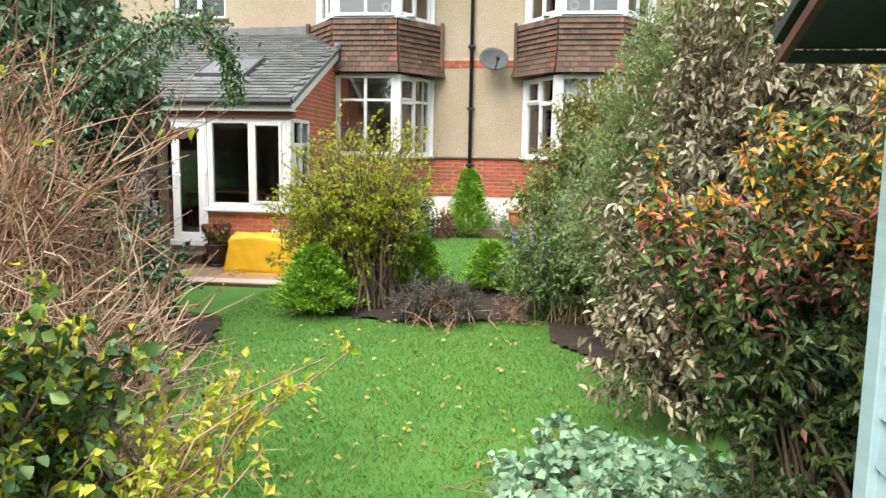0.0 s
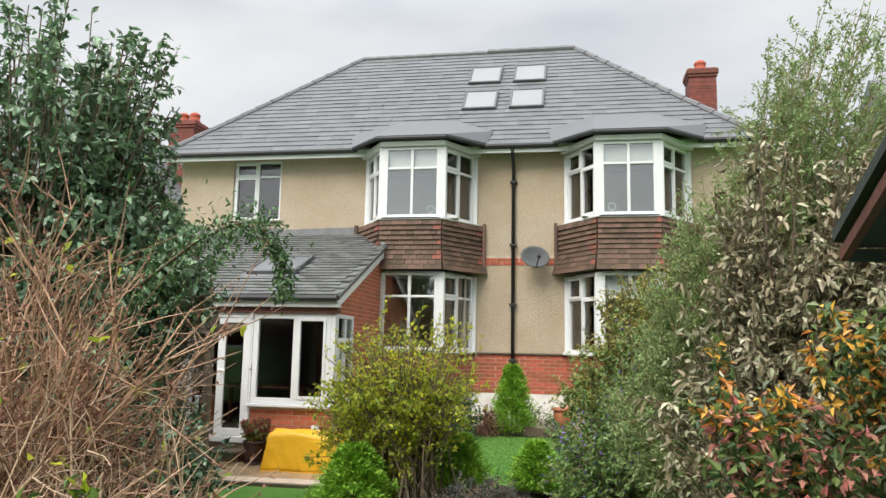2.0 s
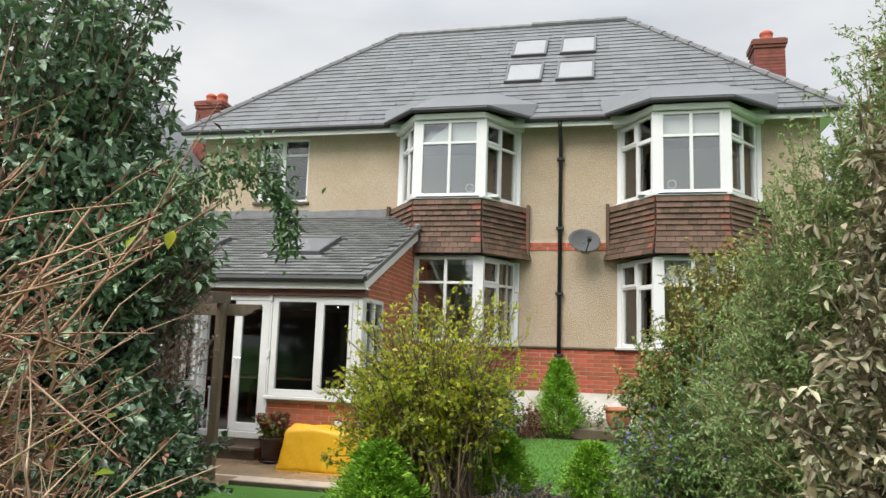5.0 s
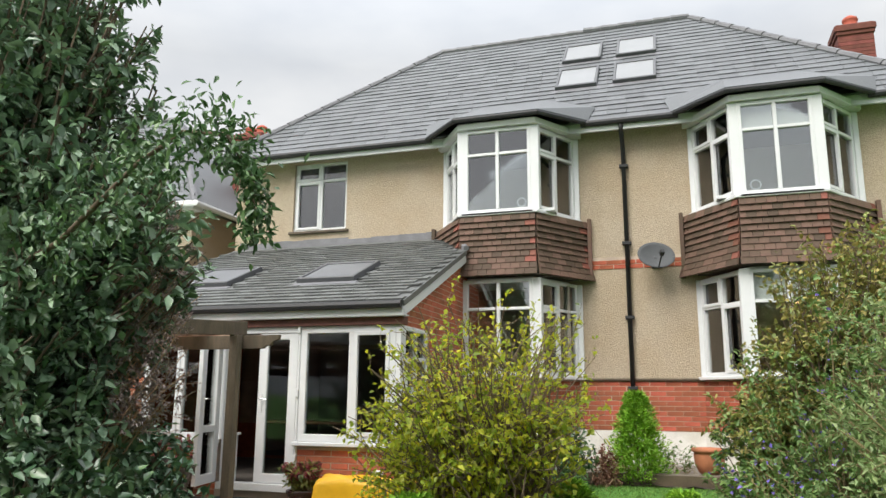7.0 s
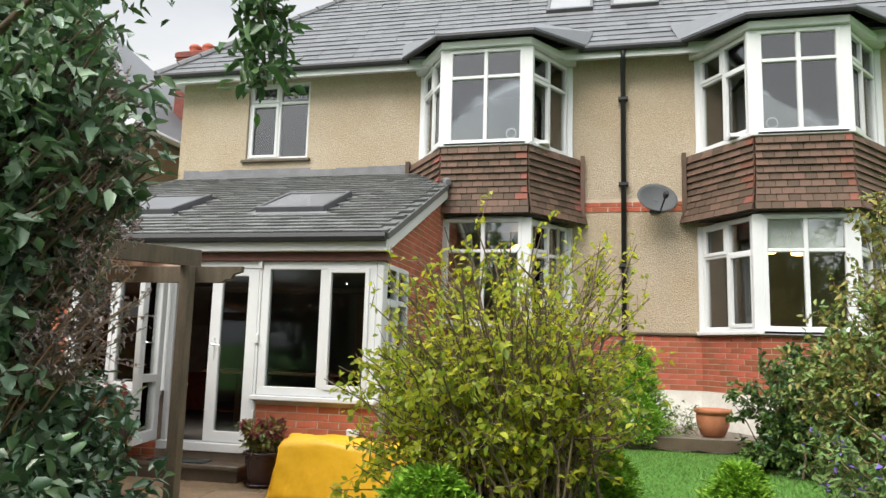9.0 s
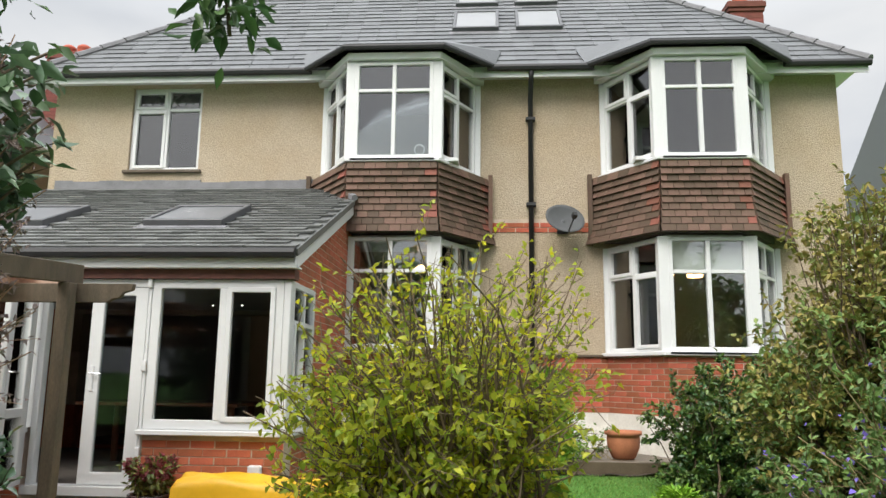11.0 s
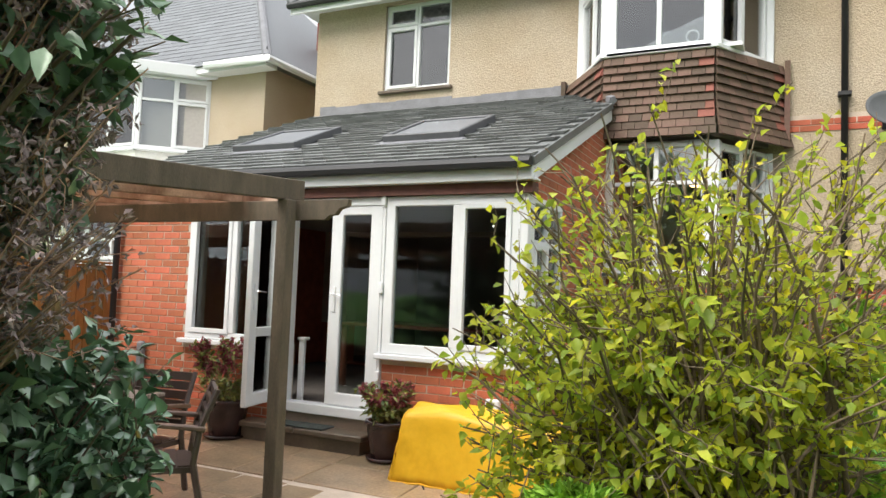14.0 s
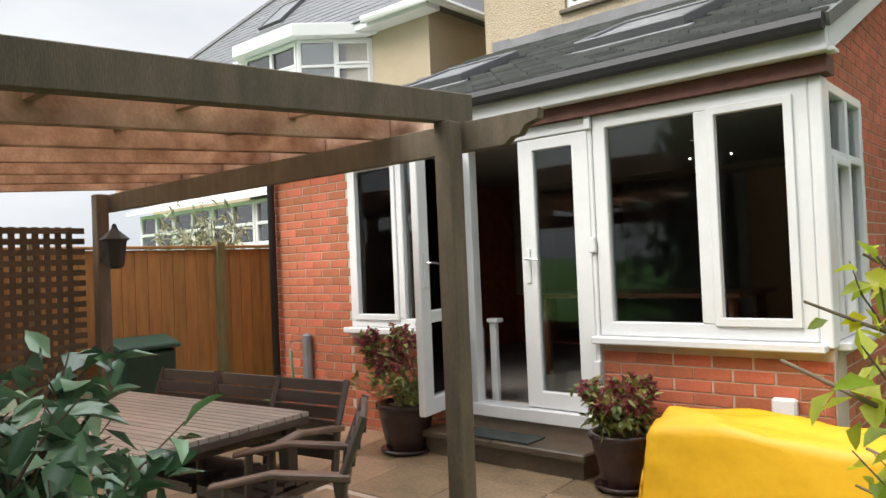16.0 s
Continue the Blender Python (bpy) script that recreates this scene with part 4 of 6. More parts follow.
Shape().box(-0.03, 0.03, -0.22, -0.15, 0.27, 0.36, md).part("receiver", M_BLACK, dish, bevel=0.008)
Shape().tube([tuple(md @ Vector((0, 0, -0.06))), (-0.52, W - 0.06, 3.62), (-0.52, W, 3.62)], 0.022, 0.022, 6).part("bracket", M_METAL, dish)
Shape().box(-0.60, -0.44, W - 0.03, W, 3.5, 3.74).part("wall_plate", M_METAL, dish, bevel=0.004)

# chimneys


def chimney(x0, x1, y0, y1, z0, z1, pot_n, label):
    c = thing("chimney", ((x0 + x1) / 2, (y0 + y1) / 2, z0), label, "chimney")
    Shape().box(x0, x1, y0, y1, z0, z1 - 0.22).part("stack", M_CHIM, c)
    for k in range(int((z1 - 0.25 - z0) / 0.075)):
        z = z0 + 0.075 * k
        Shape().box(x0 - 0.006, x1 + 0.006, y0 - 0.006, y1 + 0.006, z, z + 0.065).part("brick_course", M_CHIM, c)
    Shape().box(x0 - 0.03, x1 + 0.03, y0 - 0.03, y1 + 0.03, z1 - 0.22, z1 - 0.15).box(x0 - 0.055, x1 + 0.055, y0 - 0.055, y1 + 0.055, z1 - 0.148, z1 - 0.03).box(x0 - 0.02, x1 + 0.02, y0 - 0.02, y1 + 0.02, z1 - 0.029, z1).part("cap", M_CHIM, c, "corbelled brick cap", bevel=0.008)
    for k in range(pot_n):
        cx = (x0 + x1) / 2 + (k - (pot_n - 1) / 2) * 0.32
        Shape().lathe(cx, (y0 + y1) / 2, [(0.15, z1), (0.16, z1 + 0.04), (0.135, z1 + 0.07), (0.13, z1 + 0.18), (0.145, z1 + 0.2), (0.13, z1 + 0.25), (0.07, z1 + 0.29), (0.0, z1 + 0.30)], 16).part("pot", M_POT_R, c, smooth=True)
    return c


chimney(2.96, 3.57, 18.2, 18.8, 4.0, 8.56, 1, "red brick chimney stack with one clay pot")
chimney(-10.42, -9.72, 18.2, 18.9, 0.0, 7.78, 2, "red brick chimney stack with clay pots")

# ---- lean-to extension ----
ext = thing("extension", (-5.9, 13.6, 0), "single-storey brick lean-to with white doors and slate roof", "extension")
EX0, EX1, EY = -8.28, -3.455, 11.80
FLOOR = 0.375
HEAD = 2.345
LW = (-7.19, -5.97)       # left window
DR = (-5.90, -4.845)       # doors
RW = (-4.84, -3.455)       # right windows
SILL = 0.925
wall_x(ext, M_MORTAR, EY + 0.012, EX0, EX1 - 0.012, 0.0, HEAD, [(LW[0], LW[1], SILL, HEAD), (LW[1], RW[0], FLOOR, HEAD), (RW[0], RW[1], SILL, HEAD)], 0.25, "orange-red brickwork", "wall")
ext_front = ext.children[-1]
# side wall towards the lawn: low brick, corner window, gable
side = Shape()
XS = EX1 - 0.012
side.box(XS - 0.25, XS, EY + 0.27, W - 0.01, 0.0, SILL).box(XS - 0.25, XS, 12.75, W - 0.01, SILL + 0.001, HEAD)
side.prism([(EY + 0.02, HEAD + 0.001), (W - 0.01, HEAD + 0.001), (W - 0.01, 4.06), (13.2, 3.14), (EY + 0.02, 2.52)], XS - 0.25, XS, lambda u, v, w_: (w_, u, v))
ext_side = side.part("side_wall", M_MORTAR, ext, "orange-red brick gable")
Shape().box(EX0, EX0 + 0.25, EY + 0.265, W - 0.01, 0, HEAD + 0.3).part("side_wall", M_BRICK_J, ext)
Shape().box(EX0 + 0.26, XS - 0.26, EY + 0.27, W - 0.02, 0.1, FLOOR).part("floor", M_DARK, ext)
Shape().box(EX0 + 0.26, XS - 0.26, EY + 0.1, W - 0.02, HEAD + 0.02, HEAD + 0.06).part("ceiling", M_ROOM, ext)
# lintel band: brown trim and white fascia
Shape().box(EX0 - 0.05, EX1 + 0.05, EY - 0.06, EY + 0.1, HEAD + 0.001, HEAD + 0.092).part("brown_trim", M_REDWOOD, ext)
Shape().box(EX0 - 0.12, EX1 + 0.075, 11.66, 11.695, 2.437, 2.575).part("fascia", M_WHITE, ext, "white fascia board", bevel=0.006)
Shape().box(EX0 - 0.1, EX1 + 0.1, 11.697, EY - 0.002, HEAD + 0.094, HEAD + 0.11).part("soffit", M_WHITE, ext)
# roof
ry0, rz0 = 11.64, 2.62
ry1, rz1 = W, 4.21
RX0, RX1 = EX0 - 0.1, EX1 + 0.095
uv = Vector((0, ry1 - ry0, rz1 - rz0))
rl = uv.length
un2 = uv.normalized()
nr2 = Vector((0, -un2.z, un2.y))


def ext_right(y):
    """Right end of the roof: the verge, then cut back along the bay's flank."""
    b = BAYS[0]
    if y < 14.33:
        return RX1
    return max(b[0] - 0.02, RX1 - (y - 14.33) * (RX1 - b[0]) / 1.08)


rb = Shape()
rb.prism([(RX0, 0), (RX1, 0), (RX1, 0.708 * rl), (BAYS[0][0], rl), (RX0, rl)], -0.07, 0.0,
         lambda u, v, w_: tuple(Vector((u, ry0, rz0)) + un2 * v + nr2 * w_))
ext_roof = rb.part("roof", M_SLATE_J, ext, "worn grey slate lean-to roof")
# verge board
Shape().prism([(0.02, -0.02), (0.708 * rl, -0.02), (0.708 * rl, -0.2), (0.02, -0.2)], RX1 - 0.055, RX1 - 0.02, lambda u, v, w_: tuple(Vector((w_, ry0, rz0)) + un2 * u + nr2 * v)).part("bargeboard", M_WHITE, ext, "white bargeboard", bevel=0.005)
Shape().tube([(RX0, ry0 - 0.03, rz0 - 0.045), (RX1 - 0.02, ry0 - 0.03, rz0 - 0.045)], 0.05, 0.05, 8).part("gutter", M_BLACK, ext, "black half-round gutter")
Shape().tube([(EX0 + 0.06, ry0 - 0.05, rz0 - 0.08), (EX0 + 0.06, EY - 0.05, 2.25), (EX0 + 0.06, EY - 0.05, 0.05)], 0.036, 0.036, 8).part("downpipe", M_BLACK, ext, smooth=True)
# wall flashing with ragged render above
rngf = np.random.default_rng(3)
x = EX0 + 0.04
while x < BAYS[0][0] - 0.05:
    w_ = 0.25 + 0.3 * rngf.random()
    Shape().box(x, min(x + w_, BAYS[0][0]), W - 0.02 - 0.006 * rngf.random(), W, rz1 - 0.02, rz1 + 0.09 + 0.05 * rngf.random()).part("flashing", M_LEAD, ext, "lead flashing")
    x += w_
fa = Vector((RX1, ry0, rz0)) + un2 * (0.708 * rl)
fb = Vector((BAYS[0][0] + 0.02, W - 0.03, rz1))
Shape().tube([fa + nr2 * 0.03, fb + nr2 * 0.03], 0.05, 0.05, 5).part("valley_flashing", M_LEAD, ext)
mext = Matrix.Identity(4)
mext.col[0], mext.col[1], mext.col[2] = (1, 0, 0, 0), (*un2, 0), (*nr2, 0)
for x in (-7.42, -5.38):
    skylight(ext, x, 1.06, 0.90, 1.0, (0, ry0, rz0), mext)

# extension joinery
window_unit(ext, (LW[0], EY - 0.01, SILL), (1, 0), LW[1] - LW[0], HEAD - SILL, (0.5,), None, ((0, 0),), fr=0.075, label="white casement window", glass=M_GLASS_D)
window_unit(ext, (RW[0] + 0.03, EY - 0.01, SILL), (1, 0), RW[1] - RW[0] - 0.09, HEAD - SILL, (0.552,), None, ((1, 0),), fr=0.09, label="white picture window with a casement", glass=M_GLASS_D)
Shape().box(RW[1] - 0.058, RW[1] + 0.01, EY - 0.014, EY + 0.11, SILL - 0.03, HEAD).part("corner_post", M_WHITE, ext, bevel=0.008)
window_unit(ext, (EX1 + 0.0, EY + 0.12, SILL), (0, 1), 0.86, HEAD - SILL, (0.5,), 1.02, ((0, 0),), fr=0.06, label="white side window", glass=M_GLASS_D)
# door frame and threshold
df = Shape()
df.box(DR[0], DR[0] + 0.06, EY - 0.01, EY + 0.08, FLOOR, HEAD).box(DR[1] - 0.0, DR[1] + 0.03, EY - 0.012, EY + 0.08, FLOOR, HEAD)
df.box(DR[0] + 0.06, DR[1], EY - 0.01, EY + 0.08, HEAD - 0.08, HEAD).box(DR[0] - 0.02, DR[1] + 0.03, EY - 0.06, EY + 0.1, FLOOR - 0.06, FLOOR + 0.03)
df.part("door_frame", M_WHITE, ext, "white door frame with a threshold", bevel=0.006)
Shape().box(LW[1] - 0.01, DR[0] + 0.0, EY - 0.008, EY + 0.08, SILL, HEAD).part("door_frame", M_WHITE, ext)


def door_leaf(o, u, w, label):
    h = HEAD - FLOOR - 0.12
    m = local(o, u)
    st = 0.125
    f = Shape()
    f.ring(0, w, 0, 0.055, 0, h, st, st, 0.115, 0.08, m)
    leaf = f.part("door", M_WHITE, ext, label, bevel=0.006)
    pn = Shape().box(st - 0.003, w - st + 0.003, 0.022, 0.034, 0.112, h - 0.077, m).part("pane", M_GLASS_D, leaf)
    pn.visible_shadow = False
    return leaf, m, h


leaf, m, h = door_leaf((-5.405, EY - 0.005, FLOOR + 0.035), (1, 0), 0.555, "closed white glazed door leaf")


def handle(leaf, m, a, h, toward):
    Shape().box(a - 0.018, a + 0.018, -0.012, 0.0, 0.86, 1.10, m).part("handle_plate", M_WHITE, leaf, bevel=0.004)
    Shape().tube([m @ Vector((a, -0.012, 1.03)), m @ Vector((a, -0.05, 1.03)), m @ Vector((a + toward * 0.11, -0.055, 1.02))], 0.009, 0.008, 6).part("handle", M_CHROME, leaf, "silver lever handle")


handle(leaf, m, 0.06, h, 1)
for z in (0.25, 1.05, 1.85):
    Shape().box(0.55, 0.595, -0.035, 0.0, z, z + 0.1, m).part("hinge", M_WHITE, leaf, bevel=0.006)
leaf2, m2, h2 = door_leaf((-5.79, EY - 0.64, FLOOR + 0.035), (-0.2, 0.98), 0.59, "open white glazed door leaf")
Shape().box(0.125, 0.465, 0.0, 0.055, 0.62, 0.70, m2).part("mid_rail", M_WHITE, leaf2, bevel=0.004)
handle(leaf2, m2, 0.06, h2, 1)
Shape().box(DR[0] + 0.07, DR[0] + 0.13, EY + 0.14, EY + 0.18, FLOOR, FLOOR + 0.6).box(DR[0] + 0.06, DR[0] + 0.16, EY + 0.12, EY + 0.2, FLOOR + 0.6, FLOOR + 0.63).part("inner_panel", M_WHITE, ext, bevel=0.005)
# inside: table, spots
it = thing("dining_table", (-5.3, 13.6, FLOOR), "dark varnished dining table inside the room", "table")
Shape().box(-6.3, -4.4, 13.2, 14.1, FLOOR + 0.70, FLOOR + 0.74).part("tabletop", M_WOODIN, it, bevel=0.006)
for x in (-6.2, -4.5):
    for y in (13.3, 14.0):
        Shape().tube([(x, y, FLOOR), (x, y, FLOOR + 0.35), (x, y, FLOOR + 0.70)], 0.045, 0.04, 10).part("leg", M_WOODIN, it, smooth=True)
for x, y in ((-5.3, 14.6), (-4.9, 14.6)):
    sp = Shape().lathe(x, y, [(0.0, HEAD + 0.004), (0.008, HEAD + 0.004), (0.009, HEAD + 0.02)], 10)
    solid("ceiling_spotlight", M_SPOT, "small lit spotlight in the ceiling", "light", sp)

# pendant lamps seen through the bay windows
for x, y, z in ((-2.7, 16.8, 3.12), (1.2, 16.6, 3.05), (1.7, 16.8, 3.05)):
    lamp = thing("pendant_lamp", (x, y, z), "warm lit lamp inside the room", "lamp")
    Shape().lathe(x, y, [(0.02, z), (0.12, z + 0.01), (0.13, z + 0.06), (0.05, z + 0.12), (0.02, z + 0.13)], 14).part("shade", M_GLOW, lamp, smooth=True)
    Shape().tube([(x, y, z + 0.13), (x, y, 3.5)], 0.008, 0.008, 5).part("cord", M_BLACK, lamp)

# ---- patio ----
patio = Shape()
patio.prism([(10.42, -0.09), (EY - 0.01, -0.09), (EY - 0.01, 0.055), (10.42, -0.014)], -9.4, -3.05, lambda u, v, w_: (w_, u, v)).box(-9.4, -4.55, 7.4, 10.415, -0.09, -0.012)
patio_ob = solid("patio", M_MORTAR, "wet sandstone slab patio", "patio", patio, kind="structure")

# small ring mirrors on the upper bay sills
for x in (-2.55, 0.95):
    mir = thing("ring_ornament", (x, BF + 0.25, SILL_UP + 0.05), "small pale ring ornament on the window sill", "ornament")
    Shape().tube([(x + 0.07 * math.cos(a * math.pi / 9), BF + 0.25, SILL_UP + 0.20 + 0.07 * math.sin(a * math.pi / 9)) for a in range(19)], 0.011, 0.011, 6).part("ring", M_WHITE, mir, smooth=True)
    Shape().lathe(x, BF + 0.25, [(0.045, SILL_UP + 0.05), (0.045, SILL_UP + 0.06), (0.01, SILL_UP + 0.07), (0.01, SILL_UP + 0.14)], 12).part("stand", M_WHITE, mir, smooth=True)
    Shape().box(x - 0.55, x + 0.55, BF + 0.13, BF + 0.4, SILL_UP + 0.0, SILL_UP + 0.049).part("shelf", M_WHITE, mir)

# door step
step = thing("door_step", (-5.48, 11.6, 0.03), "wet stone step on a brick base below the door", "step")
Shape().box(-6.14, -4.83, 11.53, EY - 0.005, 0.02, 0.172).part("base", M_STEP, step)
for k, (a, b) in enumerate(((-6.18, -5.52), (-5.51, -4.79))):
    Shape().box(a, b, 11.48, EY - 0.065, 0.174, 0.225).part("tread", M_STEP, step, "worn sandstone tread", bevel=0.01)
Shape().box(-5.86, -5.22, 11.51, 11.72, 0.227, 0.241).part("mat", M_FELT, step, "dark door mat", bevel=0.005)

# yellow covered seat
cov = Shape()
cx0, cx1, cy0, cy1, ch = -4.19, -2.95, 11.12, 11.60, 0.60


def cover_point(u, v):
    """A draped box: u, v in -1..1 run over the top and down the sides."""
    def fold(a):
        return max(-1, min(1, a * 1.62)), max(0.0, abs(a) * 1.62 - 1) / 0.62
    fu, du = fold(u)
    fv, dv = fold(v)
    down = max(du, dv)
    top = ch - 0.05 * (fu * 0.5 + 0.5) + 0.02 * math.sin(fu * 5 + fv * 3) - 0.05 * (fu ** 4 + fv ** 4) * 0.5
    flare = 0.05 * down
    x = (cx0 + cx1) / 2 + fu * ((cx1 - cx0) / 2 + flare)
    y = (cy0 + cy1) / 2 + fv * ((cy1 - cy0) / 2 + flare)
    rip = 0.03 * down * math.sin(7 * u * 3 + 4 * v * 5) + 0.02 * noise.noise(Vector((u * 6, v * 6, 1)))
    if du >= dv and du > 0:
        x += math.copysign(rip, u)
    elif dv > 0:
        y += math.copysign(rip, v)
    z = top * (1 - down) + 0.03 * down + 0.025 * noise.noise(Vector((u * 4, v * 4, 7)))
    return (x, y, max(z, 0.005))


NC = 46
cov.v = [cover_point(-1 + 2 * i / NC, -1 + 2 * j / NC) for j in range(NC + 1) for i in range(NC + 1)]
cov.f = [(j * (NC + 1) + i, j * (NC + 1) + i + 1, (j + 1) * (NC + 1) + i + 1, (j + 1) * (NC + 1) + i) for j in range(NC) for i in range(NC)]
cover = thing("furniture_cover", (-3.8, 11.25, 0), "bright yellow waterproof cover draped over furniture", "cover")
ob = cov.part("sheet", M_YELLOW, cover, smooth=True)
ob.modifiers.new("thick", "SOLIDIFY").thickness = 0.006
edge_ids = [i for i in range(NC + 1)] + [(j + 1) * (NC + 1) - 1 for j in range(1, NC + 1)] + [NC * (NC + 1) + i for i in range(NC - 1, -1, -1)] + [j * (NC + 1) for j in range(NC - 1, 0, -1)]
Shape().tube([cov.v[i] for i in edge_ids] + [cov.v[0]], 0.008, 0.008, 5).part("hem", M_YELLOW, cover, "stitched hem", smooth=True)
for x in (-3.94, -3.34):
    Shape().tube([(x, 11.01, 0.04), (x + 0.03, 10.98, 0.02), (x + 0.05, 10.96, 0.01)], 0.008, 0.008, 6).part("toggle", M_BLACK, cover, "black toggle")


# pots
def plant_pot(x, y, z, r, h, mat, label, name="plant_pot"):
    t = thing(name, (x, y, z), label, "pot")
    Shape().lathe(x, y, [(r * 0.66, z), (r * 0.72, z + 0.02), (r * 0.95, z + h * 0.7), (r * 0.98, z + h * 0.88), (r * 1.08, z + h * 0.9), (r * 1.08, z + h), (r * 0.94, z + h), (r * 0.9, z + h * 0.9), (0.0, z + h * 0.88)], 28).part("body", mat, t, smooth=True)
    Shape().lathe(x, y, [(r * 0.85, z - 0.004), (r * 0.95, z + 0.012), (r * 0.95, z + 0.025), (r * 0.6, z + 0.02)], 24).part("saucer", mat, t, smooth=True)
    return t


def sedum(x, y, z, r, label, seed, greens=700):
    return shrub("sedum", label, "plant", (x, y, z), [(x, y, z + r * 0.9, r, r, r * 0.8)],
                 [("leaves", L_SEDUM_G, greens, 0.06, 0.03, "", None), ("inflorescence", L_SEDUM, 4200, 0.028, 0.022, "crimson flower heads", (z + r * 0.75, 9))],
                 twigs=46, seed=seed, bark=M_STEM_G, r0=0.006, r1=0.003, spread=0.05, zmin=z, side_twigs=3, twig_len=0.07)


plant_pot(-6.305, 11.5, 0.055, 0.21, 0.36, M_GLAZE, "dark glazed pot by the door")
sedum(-6.305, 11.5, 0.375, 0.40, "sedum with fading crimson flower heads", 21)
plant_pot(-4.566, 11.53, 0.06, 0.175, 0.33, M_GLAZE, "dark glazed pot beside the steps")
sedum(-4.566, 11.53, 0.35, 0.23, "small sedum with russet flower heads", 22)

# ledge and terracotta pot by the bay
Shape_l = Shape().box(-1.75, 1.2, 13.98, W - 0.03, 0.10, 0.49)
solid("ledge", M_STEP, "low stone ledge below the house wall", "ledge", Shape_l, bevel=0.015, kind="structure")
tp = thing("terracotta_pot", (0.06, 14.25, 0.492), "round terracotta pot on the ledge", "pot")
TP = [(0.115, 0.0), (0.14, 0.015), (0.19, 0.13), (0.20, 0.24), (0.195, 0.275), (0.225, 0.285), (0.225, 0.33), (0.195, 0.33), (0.175, 0.28), (0.0, 0.27)]
Shape().lathe(0.06, 14.25, [(r, 0.492 + z) for r, z in TP], 30).part("body", M_TERRA, tp, smooth=True)

# ---- pergola ----
perg = thing("pergola", (-5.9, 8.8, 0), "weathered timber pergola over the patio table", "pergola")
PX0, PX1, PY0, PY1 = -8.58, -4.81, 8.2, 10.28


def perg_z(y):
    """Underside of the rafters: the roof falls towards the garden."""
    return 2.12 - (10.3 - y) * 0.068


def beam(x0, x1, y0, y1, z0, z1, mat=M_PERG, name="beam", label=""):
    return Shape().box(x0, x1, y0, y1, z0, z1).part(name, mat, perg, label, bevel=0.006)


def rafter(x, w, d, mat, name):
    Shape().prism([(PY0 - 0.3, perg_z(PY0 - 0.3)), (PY1 + 0.2, perg_z(PY1 + 0.2)), (PY1 + 0.2, perg_z(PY1 + 0.2) + d), (PY0 - 0.3, perg_z(PY0 - 0.3) + d)], x - w / 2, x + w / 2,
                  lambda u, v, w_: (w_, u, v)).part(name, mat, perg, bevel=0.005)


for x, y in ((PX1, PY1), (PX0, PY1), (PX1, PY0), (PX0, PY0)):
    beam(x + 0.0, x + 0.1, y - 0.05, y + 0.05, -0.012, perg_z(y) - 0.003, name="post")
for y in (PY1 + 0.10, PY0 - 0.10):
    zb = perg_z(y) - 0.15
    pl = [(PX0 - 0.1, zb), (-4.48, zb), (-4.44, zb + 0.03), (-4.39, zb + 0.035), (-4.36, zb + 0.075), (-4.29, zb + 0.095), (-4.28, zb + 0.145), (PX0 - 0.1, zb + 0.145)]
    Shape().prism(pl, y - 0.024, y + 0.024, lambda u, v, w_: (u, w_, v)).part("scalloped_beam", M_PERG, perg, bevel=0.003)
rafter(PX1 + 0.02, 0.07, 0.15, M_PERG, "edge_beam")
Shape().box(PX0 - 0.1, PX1 - 0.03, PY1 + 0.203, PY1 + 0.223, perg_z(PY1) - 0.03, perg_z(PY1) + 0.13).part("end_board", M_PERG_B, perg, "reddish-brown end board", bevel=0.004)
for k in range(1, 7):
    rafter(PX1 - k * 0.56, 0.045, 0.13, M_PERG_B, "rafter")
for y in (8.6, 9.2, 9.8):
    Shape().box(PX0 - 0.1, PX1 - 0.02, y - 0.02, y + 0.02, perg_z(y) + 0.085, perg_z(y) + 0.128).part("batten", M_PERG_B, perg)
for k in range(4):
    x0, x1 = PX0 - 0.08 + k * 0.86, PX0 - 0.08 + k * 0.86 + 0.855
    Shape().prism([(PY0 - 0.28, perg_z(PY0 - 0.28) + 0.132), (PY1 + 0.15, perg_z(PY1 + 0.15) + 0.132), (PY1 + 0.15, perg_z(PY1 + 0.15) + 0.14), (PY0 - 0.28, perg_z(PY0 - 0.28) + 0.14)], x0, min(x1, PX1 - 0.02),
                  lambda u, v, w_: (w_, u, v)).part("roof_sheet", M_SHEET, perg, "brown translucent roof sheet")

# trellis panel
tr = thing("trellis", (-8.6, 9.2, 0.0), "dark square-lattice trellis panel by the pergola", "trellis")
for k in range(20):
    y = 8.45 + 0.085 * k
    Shape().box(-8.635, -8.622, y - 0.024, y + 0.024, 0.0, 1.85).part("lath", M_TRELLIS, tr)
for k in range(21):
    z = 0.12 + 0.085 * k
    Shape().box(-8.621, -8.608, 8.4, 10.18, z - 0.024, z + 0.024).part("lath", M_TRELLIS, tr)

# lantern
lan = thing("wall_lantern", (-8.45, 10.28, 1.5), "black carriage lantern on a pergola post", "lantern")
Shape().box(-8.48, -8.3, 10.26, 10.30, 1.56, 1.60).part("arm", M_BLACK, lan)
Shape().lathe(-8.29, 10.28, [(0.035, 1.50), (0.065, 1.52), (0.09, 1.72), (0.115, 1.735), (0.03, 1.81), (0.012, 1.86)], 6).part("body", M_BLACK, lan)

